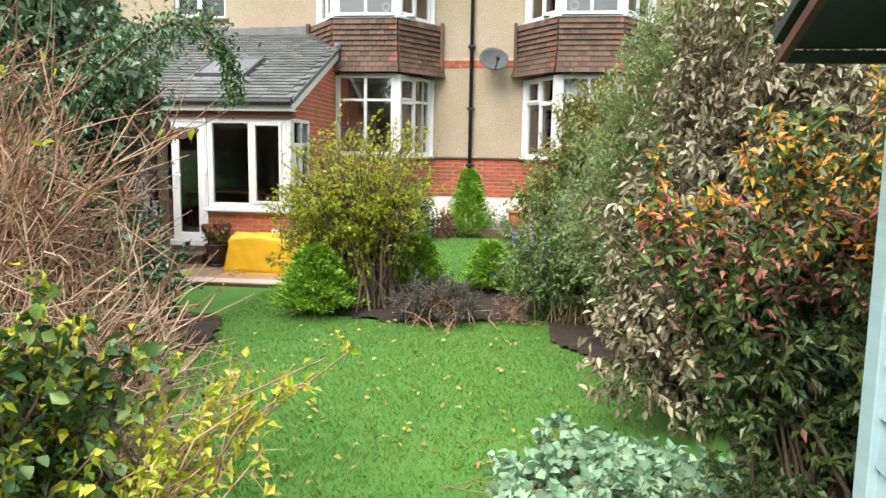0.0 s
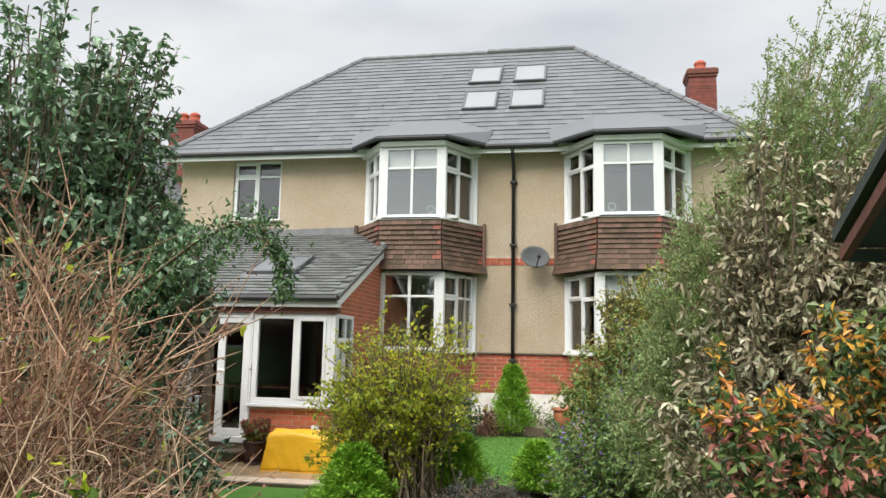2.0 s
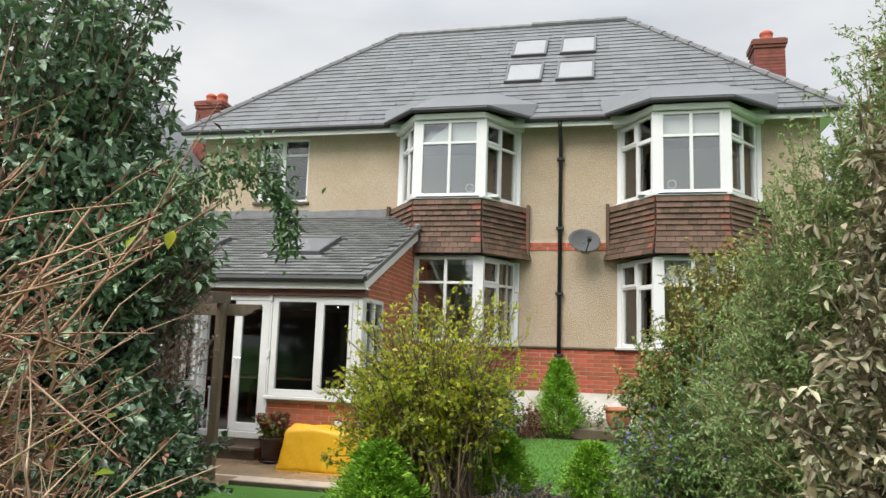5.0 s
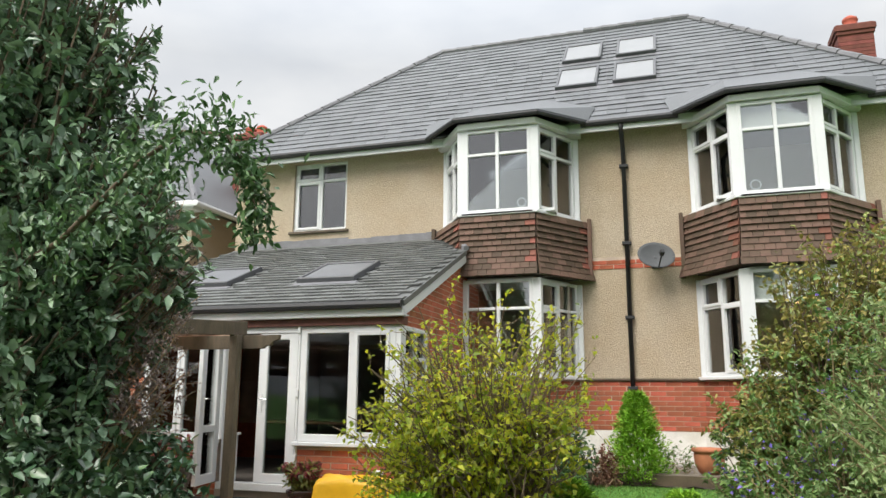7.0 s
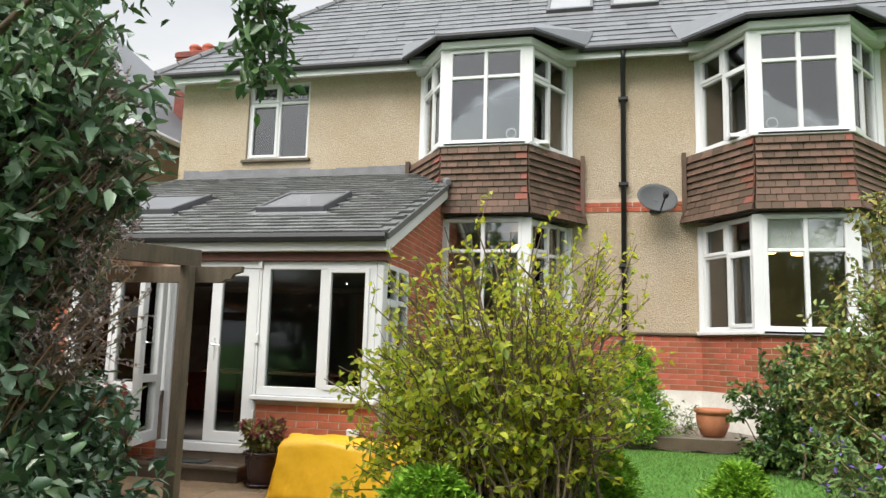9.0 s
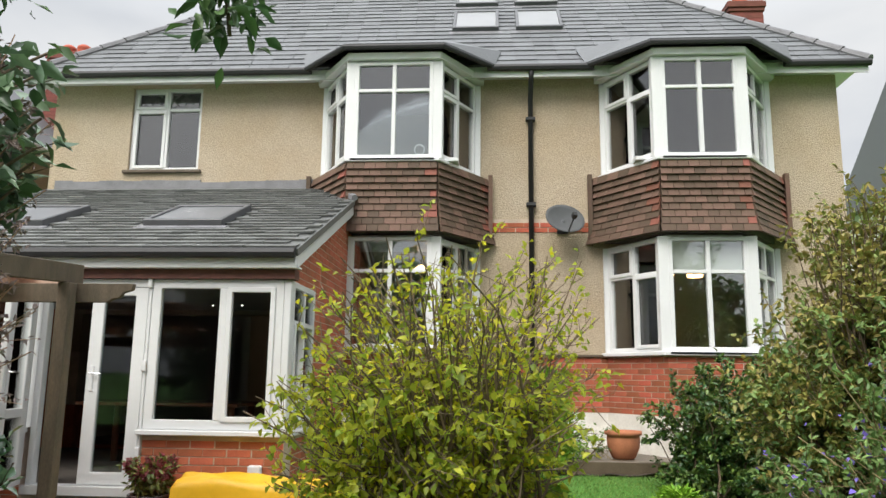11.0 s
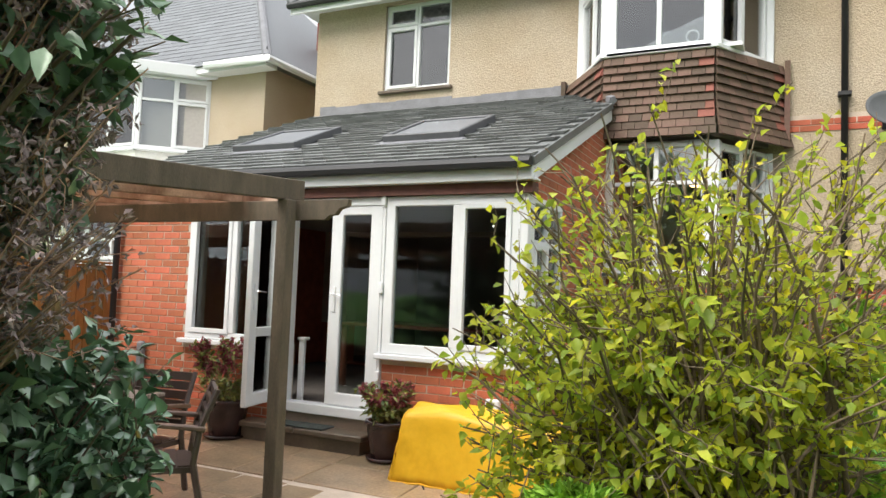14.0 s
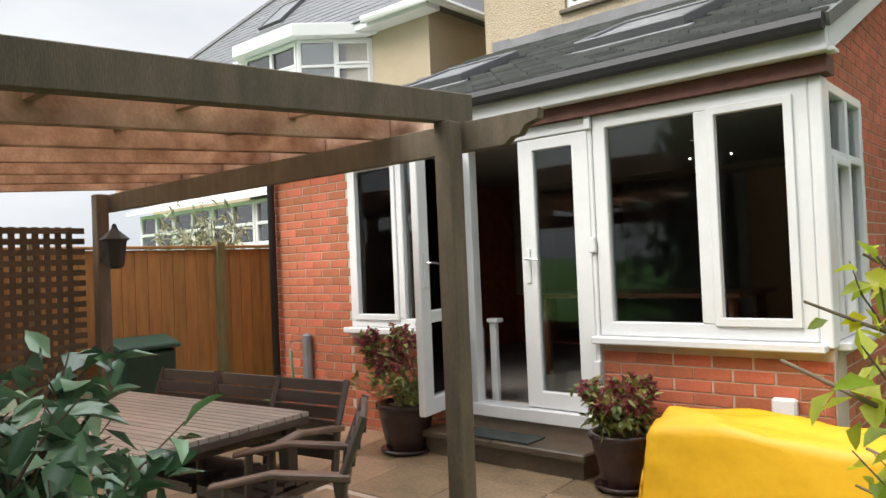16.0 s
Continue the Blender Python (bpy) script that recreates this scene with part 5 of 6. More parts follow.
# fence along the boundary
fence = thing("fence", (-9.3, 12, 0), "orange-brown closeboard fence with posts", "fence")
rngq = np.random.default_rng(4)
for k in range(64):
    y = 8.2 + 0.13 * k
    if abs((y - 8.2) % 1.82) < 0.07:
        Shape().box(-9.33, -9.23, y - 0.05, y + 0.05, 0, 1.76).part("post", M_FENCE_P, fence, bevel=0.006)
    dz = 0.008 * rngq.random()
    Shape().prism([(0, 0), (0.02, 0), (0.008, 0.135), (0, 0.135)], 0.02, 1.675 + dz, lambda u, v, w_: (-9.30 + u, y + v, w_)).part("board", M_FENCE, fence)
Shape().box(-9.32, -9.25, 8.2, 16.5, 1.69, 1.72).part("capping", M_FENCE, fence, bevel=0.005)

# bin, tap and hose
b_ = thing("garden_bin", (-8.93, 10.75, 0), "dark green plastic garden bin with a lid", "bin")
Shape().box(-9.18, -8.68, 10.5, 11.0, -0.012, 0.78).part("body", M_BIN, b_, bevel=0.03)
Shape().prism([(-9.21, 0.78), (-8.65, 0.78), (-8.65, 0.82), (-8.93, 0.89), (-9.21, 0.82)], 10.47, 11.03, lambda u, v, w_: (u, w_, v)).part("lid", M_BIN, b_, bevel=0.01)
tap = thing("garden_tap", (-7.98, EY, 0.7), "brass garden tap with a green hose on the wall", "tap")
Shape().tube([(-7.9, EY + 0.005, 0.78), (-7.9, EY - 0.12, 0.78), (-7.9, EY - 0.13, 0.70)], 0.012, 0.012, 6).part("spout", M_CHROME, tap)
Shape().tube([(-7.9, EY - 0.13, 0.70), (-7.88, EY - 0.12, 0.4), (-7.85, EY - 0.1, 0.05), (-7.68, EY - 0.25, 0.03)], 0.012, 0.012, 6).part("hose", M_HOSE, tap, smooth=True)
Shape().box(-7.83, -7.73, EY - 0.06, EY + 0.003, 0.0, 0.85).part("pipe_lagging", M_LEAD, tap, bevel=0.02)
vent = Shape().box(-3.77, -3.64, EY - 0.05, EY + 0.003, 0.45, 0.62)
solid("wall_vent", M_CONSERV, "small grey outlet box on the brick wall", "vent", vent, bevel=0.012)


# ---- garden table and chairs ----
table = thing("garden_table", (-5.38, 8.94, 0), "large slatted grey-brown garden table", "table")
TX0, TX1, TY0, TY1, TZ = -7.06, -5.38, 8.94, 9.95, 0.70
for k in range(18):
    y = TY0 + (TY1 - TY0) / 18 * k
    Shape().box(TX0, TX1, y + 0.004, y + (TY1 - TY0) / 18 - 0.004, TZ - 0.022, TZ).part("slat", M_TABLE, table)
fr_ = Shape()
fr_.box(TX0, TX0 + 0.04, TY0, TY1, TZ - 0.06, TZ - 0.024).box(TX1 - 0.04, TX1, TY0, TY1, TZ - 0.06, TZ - 0.024).box(TX0 + 0.04, TX1 - 0.04, TY0, TY0 + 0.05, TZ - 0.06, TZ - 0.024).box(TX0 + 0.04, TX1 - 0.04, TY1 - 0.05, TY1, TZ - 0.06, TZ - 0.024)
fr_.part("frame", M_CHAIR, table, bevel=0.004)
Shape().box(TX0 + 0.08, TX1 - 0.08, TY0 + 0.08, TY1 - 0.08, TZ - 0.11, TZ - 0.052).part("apron", M_CHAIR, table)
for x in (TX0 + 0.08, TX1 - 0.08):
    for y in (TY0 + 0.08, TY1 - 0.08):
        Shape().box(x - 0.035, x + 0.035, y - 0.035, y + 0.035, -0.012, TZ - 0.05).part("leg", M_CHAIR, table, bevel=0.005)
table.rotation_euler = (0, 0, radians(6))


def garden_chair():
    """An armchair with a slatted back, facing +y, at the origin."""
    c = thing("garden_chair", (0, 0, 0), "dark brown slatted garden armchair", "chair", "chairs round the garden table")
    m = M_CHAIR
    for sx in (-1, 1):
        x = 0.25 * sx
        Shape().tube([(x, 0.22, 0), (x, 0.21, 0.3), (x, 0.20, 0.62)], 0.021, 0.019, 6).part("leg", m, c)
        Shape().tube([(x, -0.30, 0), (x, -0.22, 0.40), (x, -0.25, 0.62), (x, -0.34, 0.85)], 0.022, 0.018, 6).part("rear_leg", m, c)
        arm = Shape()
        arm.prism([(-0.28, 0.60), (0.02, 0.635), (0.27, 0.60), (0.27, 0.62), (0.02, 0.66), (-0.28, 0.63)], x - 0.03, x + 0.03, lambda u, v, w_: (w_, u, v))
        arm.part("arm", M_ARM, c, "worn pale wooden arm", bevel=0.006)
    for k in range(6):
        y = -0.2 + 0.078 * k
        Shape().box(-0.225, 0.225, y, y + 0.068, 0.405 - 0.01 * abs(k - 3), 0.425 - 0.01 * abs(k - 3)).part("seat_slat", m, c)
    Shape().box(-0.235, 0.235, -0.22, 0.25, 0.35, 0.385).part("seat_frame", m, c)
    for k in range(6):
        z = 0.46 + 0.065 * k
        y = -0.235 - 0.10 * (k / 5) ** 1.3 * 1.0
        Shape().box(-0.24, 0.24, y - 0.012, y + 0.012, z, z + 0.06).part("back_slat", m, c)
    return c


chair = garden_chair()
spots = [(-5.04, 9.46, 136), (-5.60, 9.76, 187), (-6.10, 9.70, 186), (-6.62, 9.63, 188)]
chair.matrix_basis = pose(spots[0][0], spots[0][1], -0.012, 0, 0, spots[0][2])
for x, y, a in spots[1:]:
    copy_thing(chair, pose(x, y, -0.012, 0, 0, a))

# ---- shed ----
shed = thing("shed", (2.2, 0.6, 0.3), "pale blue boarded garden shed with a felt roof", "shed")
for k in range(16):
    z = 0.22 + 0.115 * k
    Shape().prism([(0, 0), (-0.022, 0.0), (-0.008, 0.118), (0, 0.118)], -1.2, 2.40, lambda u, v, w_: (1.08 + u, w_, z + v)).part("board", M_SHED, shed)
    Shape().prism([(0, 0), (0.022, 0.0), (0.008, 0.118), (0, 0.118)], 1.08, 3.6, lambda u, v, w_: (w_, 2.40 + u, z + v)).part("board", M_SHED, shed)
Shape().box(1.085, 3.6, -1.2, 2.395, 0.2, 2.02).part("wall_core", M_SHED, shed)
Shape().prism([(-1.2, 2.021), (2.395, 2.021), (0.6, 2.86)], 1.085, 3.6, lambda u, v, w_: (w_, u, v)).part("gable", M_SHED, shed)
Shape().box(1.045, 1.12, 2.37, 2.44, 0.2, 1.99).part("corner_trim", M_SHED, shed, bevel=0.004)
for sgn, lab in ((1, "dark green felt roof slope"), (-1, "")):
    def slope(u, v, w_, sgn=sgn):
        return (w_, 0.6 + sgn * u, v)
    Shape().prism([(0, 2.965), (2.03, 2.095), (2.03, 2.12), (0, 2.99)], 0.88, 3.8, slope).part("roof_board", M_FELT, shed)
    Shape().prism([(0, 2.992), (2.06, 2.112), (2.06, 2.14), (0, 3.02)], 0.86, 3.82, slope).part("roof_felt", M_FELT, shed, lab)
    Shape().prism([(0, 2.925), (2.03, 2.062), (2.03, 2.09), (0, 2.96)], 0.865, 0.885, slope).part("bargeboard", M_REDWOOD, shed, "flaking red-brown bargeboard")
Shape().box(0.887, 3.8, 2.62, 2.64, 2.06, 2.09).part("eaves_board", M_FELT, shed)

# ---- neighbour's house ----
nb = thing("neighbour_house", (-14, 19, 0), "cream rendered neighbouring house with a slate roof", "house")
NX0, NX1, NY, NE = -19.0, -10.0, 16.4, 5.66
Shape().box(NX0, NX1, NY, 23, 0, NE).part("wall", M_PEBBLE, nb)
nbay = [(-14.4, NY), (-13.8, NY - 0.85), (-12.25, NY - 0.85), (-11.3, NY)]
Shape().prism(nbay, 0, 4.1, lambda u, v, w_: (u, v, w_)).part("bay", M_WHITEWALL, nb)
Shape().prism([(p[0], p[1] + (0.12 if p[1] < NY else 0)) for p in nbay], 4.1, 5.48, lambda u, v, w_: (u, v, w_)).part("bay_room", M_ROOM, nb)
for p, q in zip(nbay, nbay[1:]):
    d_ = Vector((q[0] - p[0], q[1] - p[1], 0))
    ln = d_.length
    window_unit(nb, (p[0], p[1], 4.1), (d_.x, d_.y), ln, 1.38, (0.5,), 0.92, ((1, 1), (1, 0)), label="white bay casement window")
Shape().prism([(-14.6, NY - 0.05), (-13.9, NY - 1.05), (-12.15, NY - 1.05), (-11.1, NY - 0.05)], 5.485, 5.7, lambda u, v, w_: (u, v, w_)).part("bay_fascia", M_WHITE, nb, bevel=0.01)
nr = Shape()
nr.v = [(NX0 - .3, NY - .35, NE), (NX1 + .3, NY - .35, NE), (NX1 + .3, 23.3, NE), (NX0 - .3, 23.3, NE), (-15.8, 19.9, 9.4), (-13.4, 19.9, 9.4)]
nr.f = [(0, 1, 5, 4), (1, 2, 5), (2, 3, 4, 5), (3, 0, 4), (0, 3, 2, 1)]
nroof = nr.part("roof", M_SLATE, nb, "pale grey slate hipped roof")
upn = Vector((0, 19.9 - NY + .35, 9.4 - NE))
ln_ = upn.length
slates(lambda v: (NX0 - .3 + 3.5 * v / ln_, NX1 + .3 - 3.6 * v / ln_), (0, NY - .35, NE), upn, Vector((0, -upn.z, upn.y)), int(ln_ / 0.2), 0.2, 0.34, 0.008, rng0).part("slating", M_SLATE, nroof, kind="stuff")
Shape().tube([(NX0 - .3, NY - .4, NE - 0.02), (-14.6, NY - .4, NE - 0.02)], 0.07, 0.07, 8).part("gutter", M_WHITE, nb)
Shape().tube([(-11.1, NY - .4, NE - 0.02), (NX1 + .35, NY - .4, NE - 0.02), (NX1 + .35, 23.2, NE - 0.02)], 0.07, 0.07, 8).part("gutter", M_WHITE, nb)
Shape().box(NX0 - .25, NX1 + .25, NY - .32, NY - 0.001, NE - 0.12, NE - 0.005).part("soffit", M_WHITE, nb)
nfin = Shape().tube([(NX1 + .25, NY - .3, NE), (NX1 + .2, NY - .25, NE + 0.25)], 0.03, 0.01, 6)
nfin.part("finial", M_BLACK, nb)
for a, b in (((NX1 + .3, NY - .35, NE), (-13.4, 19.9, 9.4)), ((NX0 - .3, NY - .35, NE), (-15.8, 19.9, 9.4)), ((-15.8, 19.9, 9.4), (-13.4, 19.9, 9.4))):
    Shape().tube([a, b], 0.09, 0.09, 8).part("hip_tile", M_RIDGE, nroof)
skylight(nb, -15.6, 1.6, 0.8, 1.0, (0, NY - .35, NE), Matrix(((1, 0, 0, 0), (0, upn.y / ln_, -upn.z / ln_, 0), (0, upn.z / ln_, upn.y / ln_, 0), (0, 0, 0, 1))))
nb.location = (-13.19, 17.99, 0.0)
nb.scale = (0.92, 0.92, 0.92)
con = thing("conservatory", (-11.8, 14.6, 0), "white neighbouring conservatory behind the fence", "conservatory")
Shape().box(-14, -9.75, 13.4, 16.3, 0, 1.6).part("wall", M_CONSERV, con)
for k in range(4):
    window_unit(con, (-14 + 1.06 * k, 13.38, 1.61), (1, 0), 1.05, 0.62, (0.5,), 0.30, (), label="white conservatory window", sill=False)
Shape().box(-14, -9.75, 13.46, 16.3, 1.601, 2.22).part("room", M_CURTAIN, con)
Shape().prism([(13.2, 2.24), (16.35, 3.1), (16.35, 3.16), (13.2, 2.30)], -14.1, -9.65, lambda u, v, w_: (w_, u, v)).part("roof", M_CONSERV, con, "white polycarbonate roof")
con.location.z += 0.17
Shape().box(-14, -9.75, 13.4, 16.3, -0.2, -0.002).part("base", M_STEP, con)
# house beyond on the other side, partly seen over the shrubs
fh = thing("distant_house", (12, 22, 0), "pale distant house beyond the garden", "house")
Shape().box(9, 17, 19, 27, 0, 6.2).part("wall", M_WHITEWALL, fh)
Shape().prism([(18.7, 6.2), (27.3, 6.2), (23, 9.8)], 8.7, 17.3, lambda u, v, w_: (w_, u, v)).part("roof", M_SLATE, fh)
chimney(9.6, 10.4, 20, 20.8, 5, 10.3, 1, "distant brick chimney stack")

# ---- planting ----
# the small lilac-like tree in the middle bed
shrub("small_tree", "many-stemmed small tree with yellowing green leaves", "tree", (-1.75, 9.45, 0.0),
      [(-1.92, 9.45, 1.42, 1.05, 0.95, 0.95, 3), (-2.48, 9.25, 1.0, 0.62, 0.6, 0.7, 1.6), (-1.35, 9.55, 1.5, 0.62, 0.7, 0.85, 1.4), (-1.95, 8.8, 1.5, 0.75, 0.5, 0.82, 1.8)],
      [("foliage", L_LILAC, 5800, 0.052, 0.032, "", None), ("yellow_foliage", L_LILAC_Y, 4000, 0.046, 0.028, "yellowing leaves", None), ("lower_foliage", L_LILAC, 3800, 0.06, 0.038, "", (0.2, 1.5))],
      twigs=400, seed=31, bark=M_STEM_T, r0=0.015, r1=0.0032, spread=0.2, rise=0.65, side_twigs=6, twig_len=0.21, zmin=0.25, shell=0.35, droop=0.35,
      keep=lambda p: p[0] + 0.255 * p[1] > -0.55 + 0.08 * math.sin(9 * p[2]))

# tall evergreen at the border, with an arching limb
shrub("evergreen_tree", "tall dark evergreen tree in the side border", "tree", (-5.0, 7.1, 0.0),
      [(-5.0, 7.2, 3.7, 1.25, 1.1, 1.9, 3), (-4.5, 7.5, 2.7, 0.85, 0.7, 1.2, 1.6), (-4.7, 7.0, 1.6, 0.9, 0.9, 1.2, 1.6), (-5.9, 6.0, 3.0, 1.4, 1.4, 2.0, 1.2), (-4.2, 6.7, 1.3, 0.6, 0.8, 1.0, 0.8), (-4.3, 7.45, 3.9, 0.75, 0.6, 1.1, 2.4), (-4.05, 6.75, 1.45, 0.6, 0.55, 1.05, 2.0), (-4.0, 7.45, 1.6, 0.42, 0.4, 0.8, 1.8), (-3.55, 7.45, 2.55, 0.42, 0.42, 0.55, 1.6)],
      [("foliage", L_LAUREL, 56000, 0.105, 0.054, "", None), ("young_foliage", L_LAUREL2, 18000, 0.09, 0.045, "", None)],
      twigs=640, seed=32, r0=0.036, r1=0.006, spread=0.25, rise=0.15, side_twigs=8, twig_len=0.32, droop=0.3, zmin=0.2, keep=lambda p: p[0] < (-3.25 if p[2] > 2.1 else -3.5) - 0.9 * max(0, min(p[2], 3.68) - 2.9) - 0.3 * max(0, p[1] - 7.7) and p[1] < 8.15 and (p[2] > 2.25 or p[0] < -4.4 or p[1] < 7.78), bark_name="trunk")
rngl = np.random.default_rng(77)
limb = thing("climber_limb", (-4.3, 6.9, 1.9), "arching leafy climber stem with hanging sprays", "climber")
limb_pts = [Vector(p) for p in ((-4.5, 6.9, 2.1), (-3.6, 6.7, 2.35), (-3.0, 6.6, 2.74), (-2.65, 6.52, 2.86), (-2.35, 6.48, 2.80), (-2.17, 6.46, 2.55), (-2.12, 6.45, 2.2))]
Shape().tube(limb_pts, 0.02, 0.005, 6).part("stem", M_BARK, limb, smooth=True)
lp, ld = [], []
for k in range(2300):
    a = rngl.random() ** 1.5 * 5.99
    i = int(a)
    p = limb_pts[i].lerp(limb_pts[i + 1], a - i)
    w_ = 0.18 if a < 2.2 else 0.10 if a < 4.3 else 0.045
    lp.append(tuple(p + Vector(rngl.normal(0, w_, 3)) + Vector((0, 0, -0.06 if a < 3 else 0))))
    ld.append(tuple(rngl.normal(0, 0.7, 3) + np.array([0.2, 0, -0.5])))
tagged(attach(new("foliage", leaf_mesh("foliage", L_LAUREL2, lp, ld, 0.058, 0.024, seed=5)), limb), kind="stuff")

# camellia and purple-leaved shrub in front of the pergola
shrub("camellia", "glossy dark green camellia bush", "shrub", (-4.3, 8.05, -0.03),
      [(-4.08, 7.98, 0.68, 0.55, 0.42, 0.62, 3), (-4.5, 7.3, 0.8, 0.6, 0.6, 0.65, 1.3), (-4.0, 6.8, 0.7, 0.5, 0.6, 0.6, 1)],
      [("foliage", L_CAMELLIA, 12000, 0.08, 0.045, "", None)], twigs=220, seed=33, r0=0.012, r1=0.004, side_twigs=6, twig_len=0.18, droop=0.25, keep=lambda p: p[0] < -3.5 - 0.6 * max(0, p[1] - 7.95) and p[2] < 1.34 + 0.1 * math.sin(9 * p[0]))
shrub("purple_shrub", "fine-leaved shrub with purple-brown foliage", "shrub", (-4.3, 7.2, -0.03),
      [(-3.65, 7.6, 2.25, 0.42, 0.3, 0.42, 2), (-4.1, 7.7, 2.65, 0.6, 0.4, 0.55, 1.4), (-3.65, 7.6, 1.6, 0.38, 0.28, 0.4, 1.5)],
      [("foliage", L_PURPLE, 21000, 0.034, 0.015, "", None)], twigs=230, seed=34, r0=0.014, r1=0.0025, side_twigs=6, twig_len=0.18, bark=M_TWIG, rise=0.5,
      keep=lambda p: p[0] < -3.2 and p[1] < 7.85 + 0.4 * (-3.5 - p[0]) and (p[2] > 1.25 or p[0] < -4.2))
shrub("laurel_hedge", "dense dark laurel hedge along the boundary", "hedge", (-6.3, 4.2, 0.1),
      [(-6.6, 2.5, 1.4, 1.5, 1.9, 1.6, 1), (-7.0, 5.5, 1.2, 1.2, 2.0, 1.4, 1), (-4.6, 2.9, 1.2, 1.1, 1.3, 1.3, 1), (-3.8, 4.6, 0.8, 0.8, 1.2, 0.9, 1)],
      [("foliage", L_DEEP, 13000, 0.13, 0.06, "", None)], twigs=220, seed=35, r0=0.03, r1=0.006, side_twigs=5, twig_len=0.35, spread=0.6)

# dry brown shrub, hedge plants and the yellow sprig near the start
shrub("dry_shrub", "leafless brown shrub with dry flower stems", "shrub", (-2.1, 3.5, 0.1),
      [(-2.1, 3.5, 1.42, 0.9, 0.7, 1.05, 3), (-1.65, 3.3, 0.95, 0.5, 0.45, 0.7, 1), (-2.8, 3.3, 1.4, 0.7, 0.7, 1.0, 1)],
      [("dry_flowerhead", L_RUSSET, 17000, 0.034, 0.015, "dry russet seed heads", None), ("foliage", L_LILAC, 260, 0.06, 0.035, "", None)],
      twigs=300, seed=36, bark=M_TWIG, r0=0.010, r1=0.0038, spread=0.35, rise=0.1, side_twigs=17, twig_len=0.36, wiggle=0.07, shell=0.25)
shrub("dry_canes", "pale dry canes leaning out of the border", "shrub", (-1.75, 3.1, 0.15),
      [(-1.3, 3.1, 1.0, 0.35, 0.45, 0.5, 1), (-1.75, 2.9, 1.25, 0.6, 0.4, 0.7, 1)], [("bits", L_RUSSET, 300, 0.03, 0.012, "", None)],
      twigs=130, seed=37, bark=M_TWIG_P, r0=0.006, r1=0.003, spread=0.35, rise=0.1, side_twigs=10, twig_len=0.3, wiggle=0.06)
shrub("border_hedge", "mixed green shrub with yellow-edged leaves", "shrub", (-1.3, 2.65, 0.2),
      [(-1.25, 2.6, 1.12, 0.38, 0.3, 0.26, 2.2), (-1.3, 2.65, 0.62, 0.45, 0.42, 0.45, 1.6), (-0.98, 2.75, 0.42, 0.3, 0.35, 0.32, 1), (-1.75, 2.8, 0.9, 0.5, 0.35, 0.42, 1.6)],
      [("foliage", L_HEDGE, 7500, 0.055, 0.035, "", None), ("bright_foliage", L_LIME, 5600, 0.042, 0.026, "yellow-green leaves", None)], twigs=130, seed=38, r0=0.012, r1=0.003, side_twigs=5, twig_len=0.16,
      keep=lambda p: p[0] < -0.6)
shrub("yellow_spray", "thin branch with yellow autumn leaves", "shrub", (-1.0, 2.45, 0.2),
      [(-0.66, 2.78, 0.98, 0.24, 0.25, 0.16, 2), (-0.42, 3.02, 1.1, 0.16, 0.2, 0.12, 1)],
      [("foliage", L_LIME, 1000, 0.038, 0.024, "", None)], twigs=20, seed=39, bark=M_TWIG, r0=0.008, r1=0.003, spread=0.04, side_twigs=5, twig_len=0.16, rise=0.2, shell=0.2)
shrub("dark_border_bush", "dark shiny bush with a few red leaves", "shrub", (-3.1, 6.3, 0.0),
      [(-3.15, 6.2, 0.7, 0.6, 0.8, 0.75, 2), (-3.5, 7.2, 0.6, 0.5, 0.6, 0.6, 1), (-2.9, 5.2, 0.6, 0.45, 0.6, 0.55, 1)],
      [("foliage", L_DEEP, 9500, 0.08, 0.042, "", None), ("red_leaves", L_RED, 90, 0.06, 0.03, "red leaves", None)], twigs=110, seed=40, r0=0.015, r1=0.004, side_twigs=4, twig_len=0.2,
      keep=lambda p: p[0] < -2.65)

# right-hand border
shrub("nandina", "shrub with red, orange and green autumn leaves", "shrub", (1.4, 3.4, 0.15),
      [(1.45, 3.35, 1.0, 0.5, 0.55, 0.8, 2.4), (1.3, 3.25, 0.5, 0.42, 0.5, 0.4, 1.6), (0.82, 3.2, 1.54, 0.26, 0.28, 0.2, 1.4), (1.4, 3.28, 1.78, 0.46, 0.36, 0.2, 1.5)],
      [("foliage", L_NAND, 24000, 0.045, 0.024, "", None), ("red_leaves", L_RED, 2600, 0.042, 0.02, "red and pink leaves", (1.38, 1.72)), ("orange_leaves", L_ORANGE, 1900, 0.042, 0.02, "orange leaves", (1.66, 2.4)), ("low_red_leaves", L_RED, 110, 0.045, 0.022, "red leaves", (0.8, 1.2))],
      twigs=130, seed=41, bark=M_BARK, r0=0.012, r1=0.003, side_twigs=5, twig_len=0.2, droop=0.3, keep=lambda p: p[0] > 0.78 or p[2] > 1.42)
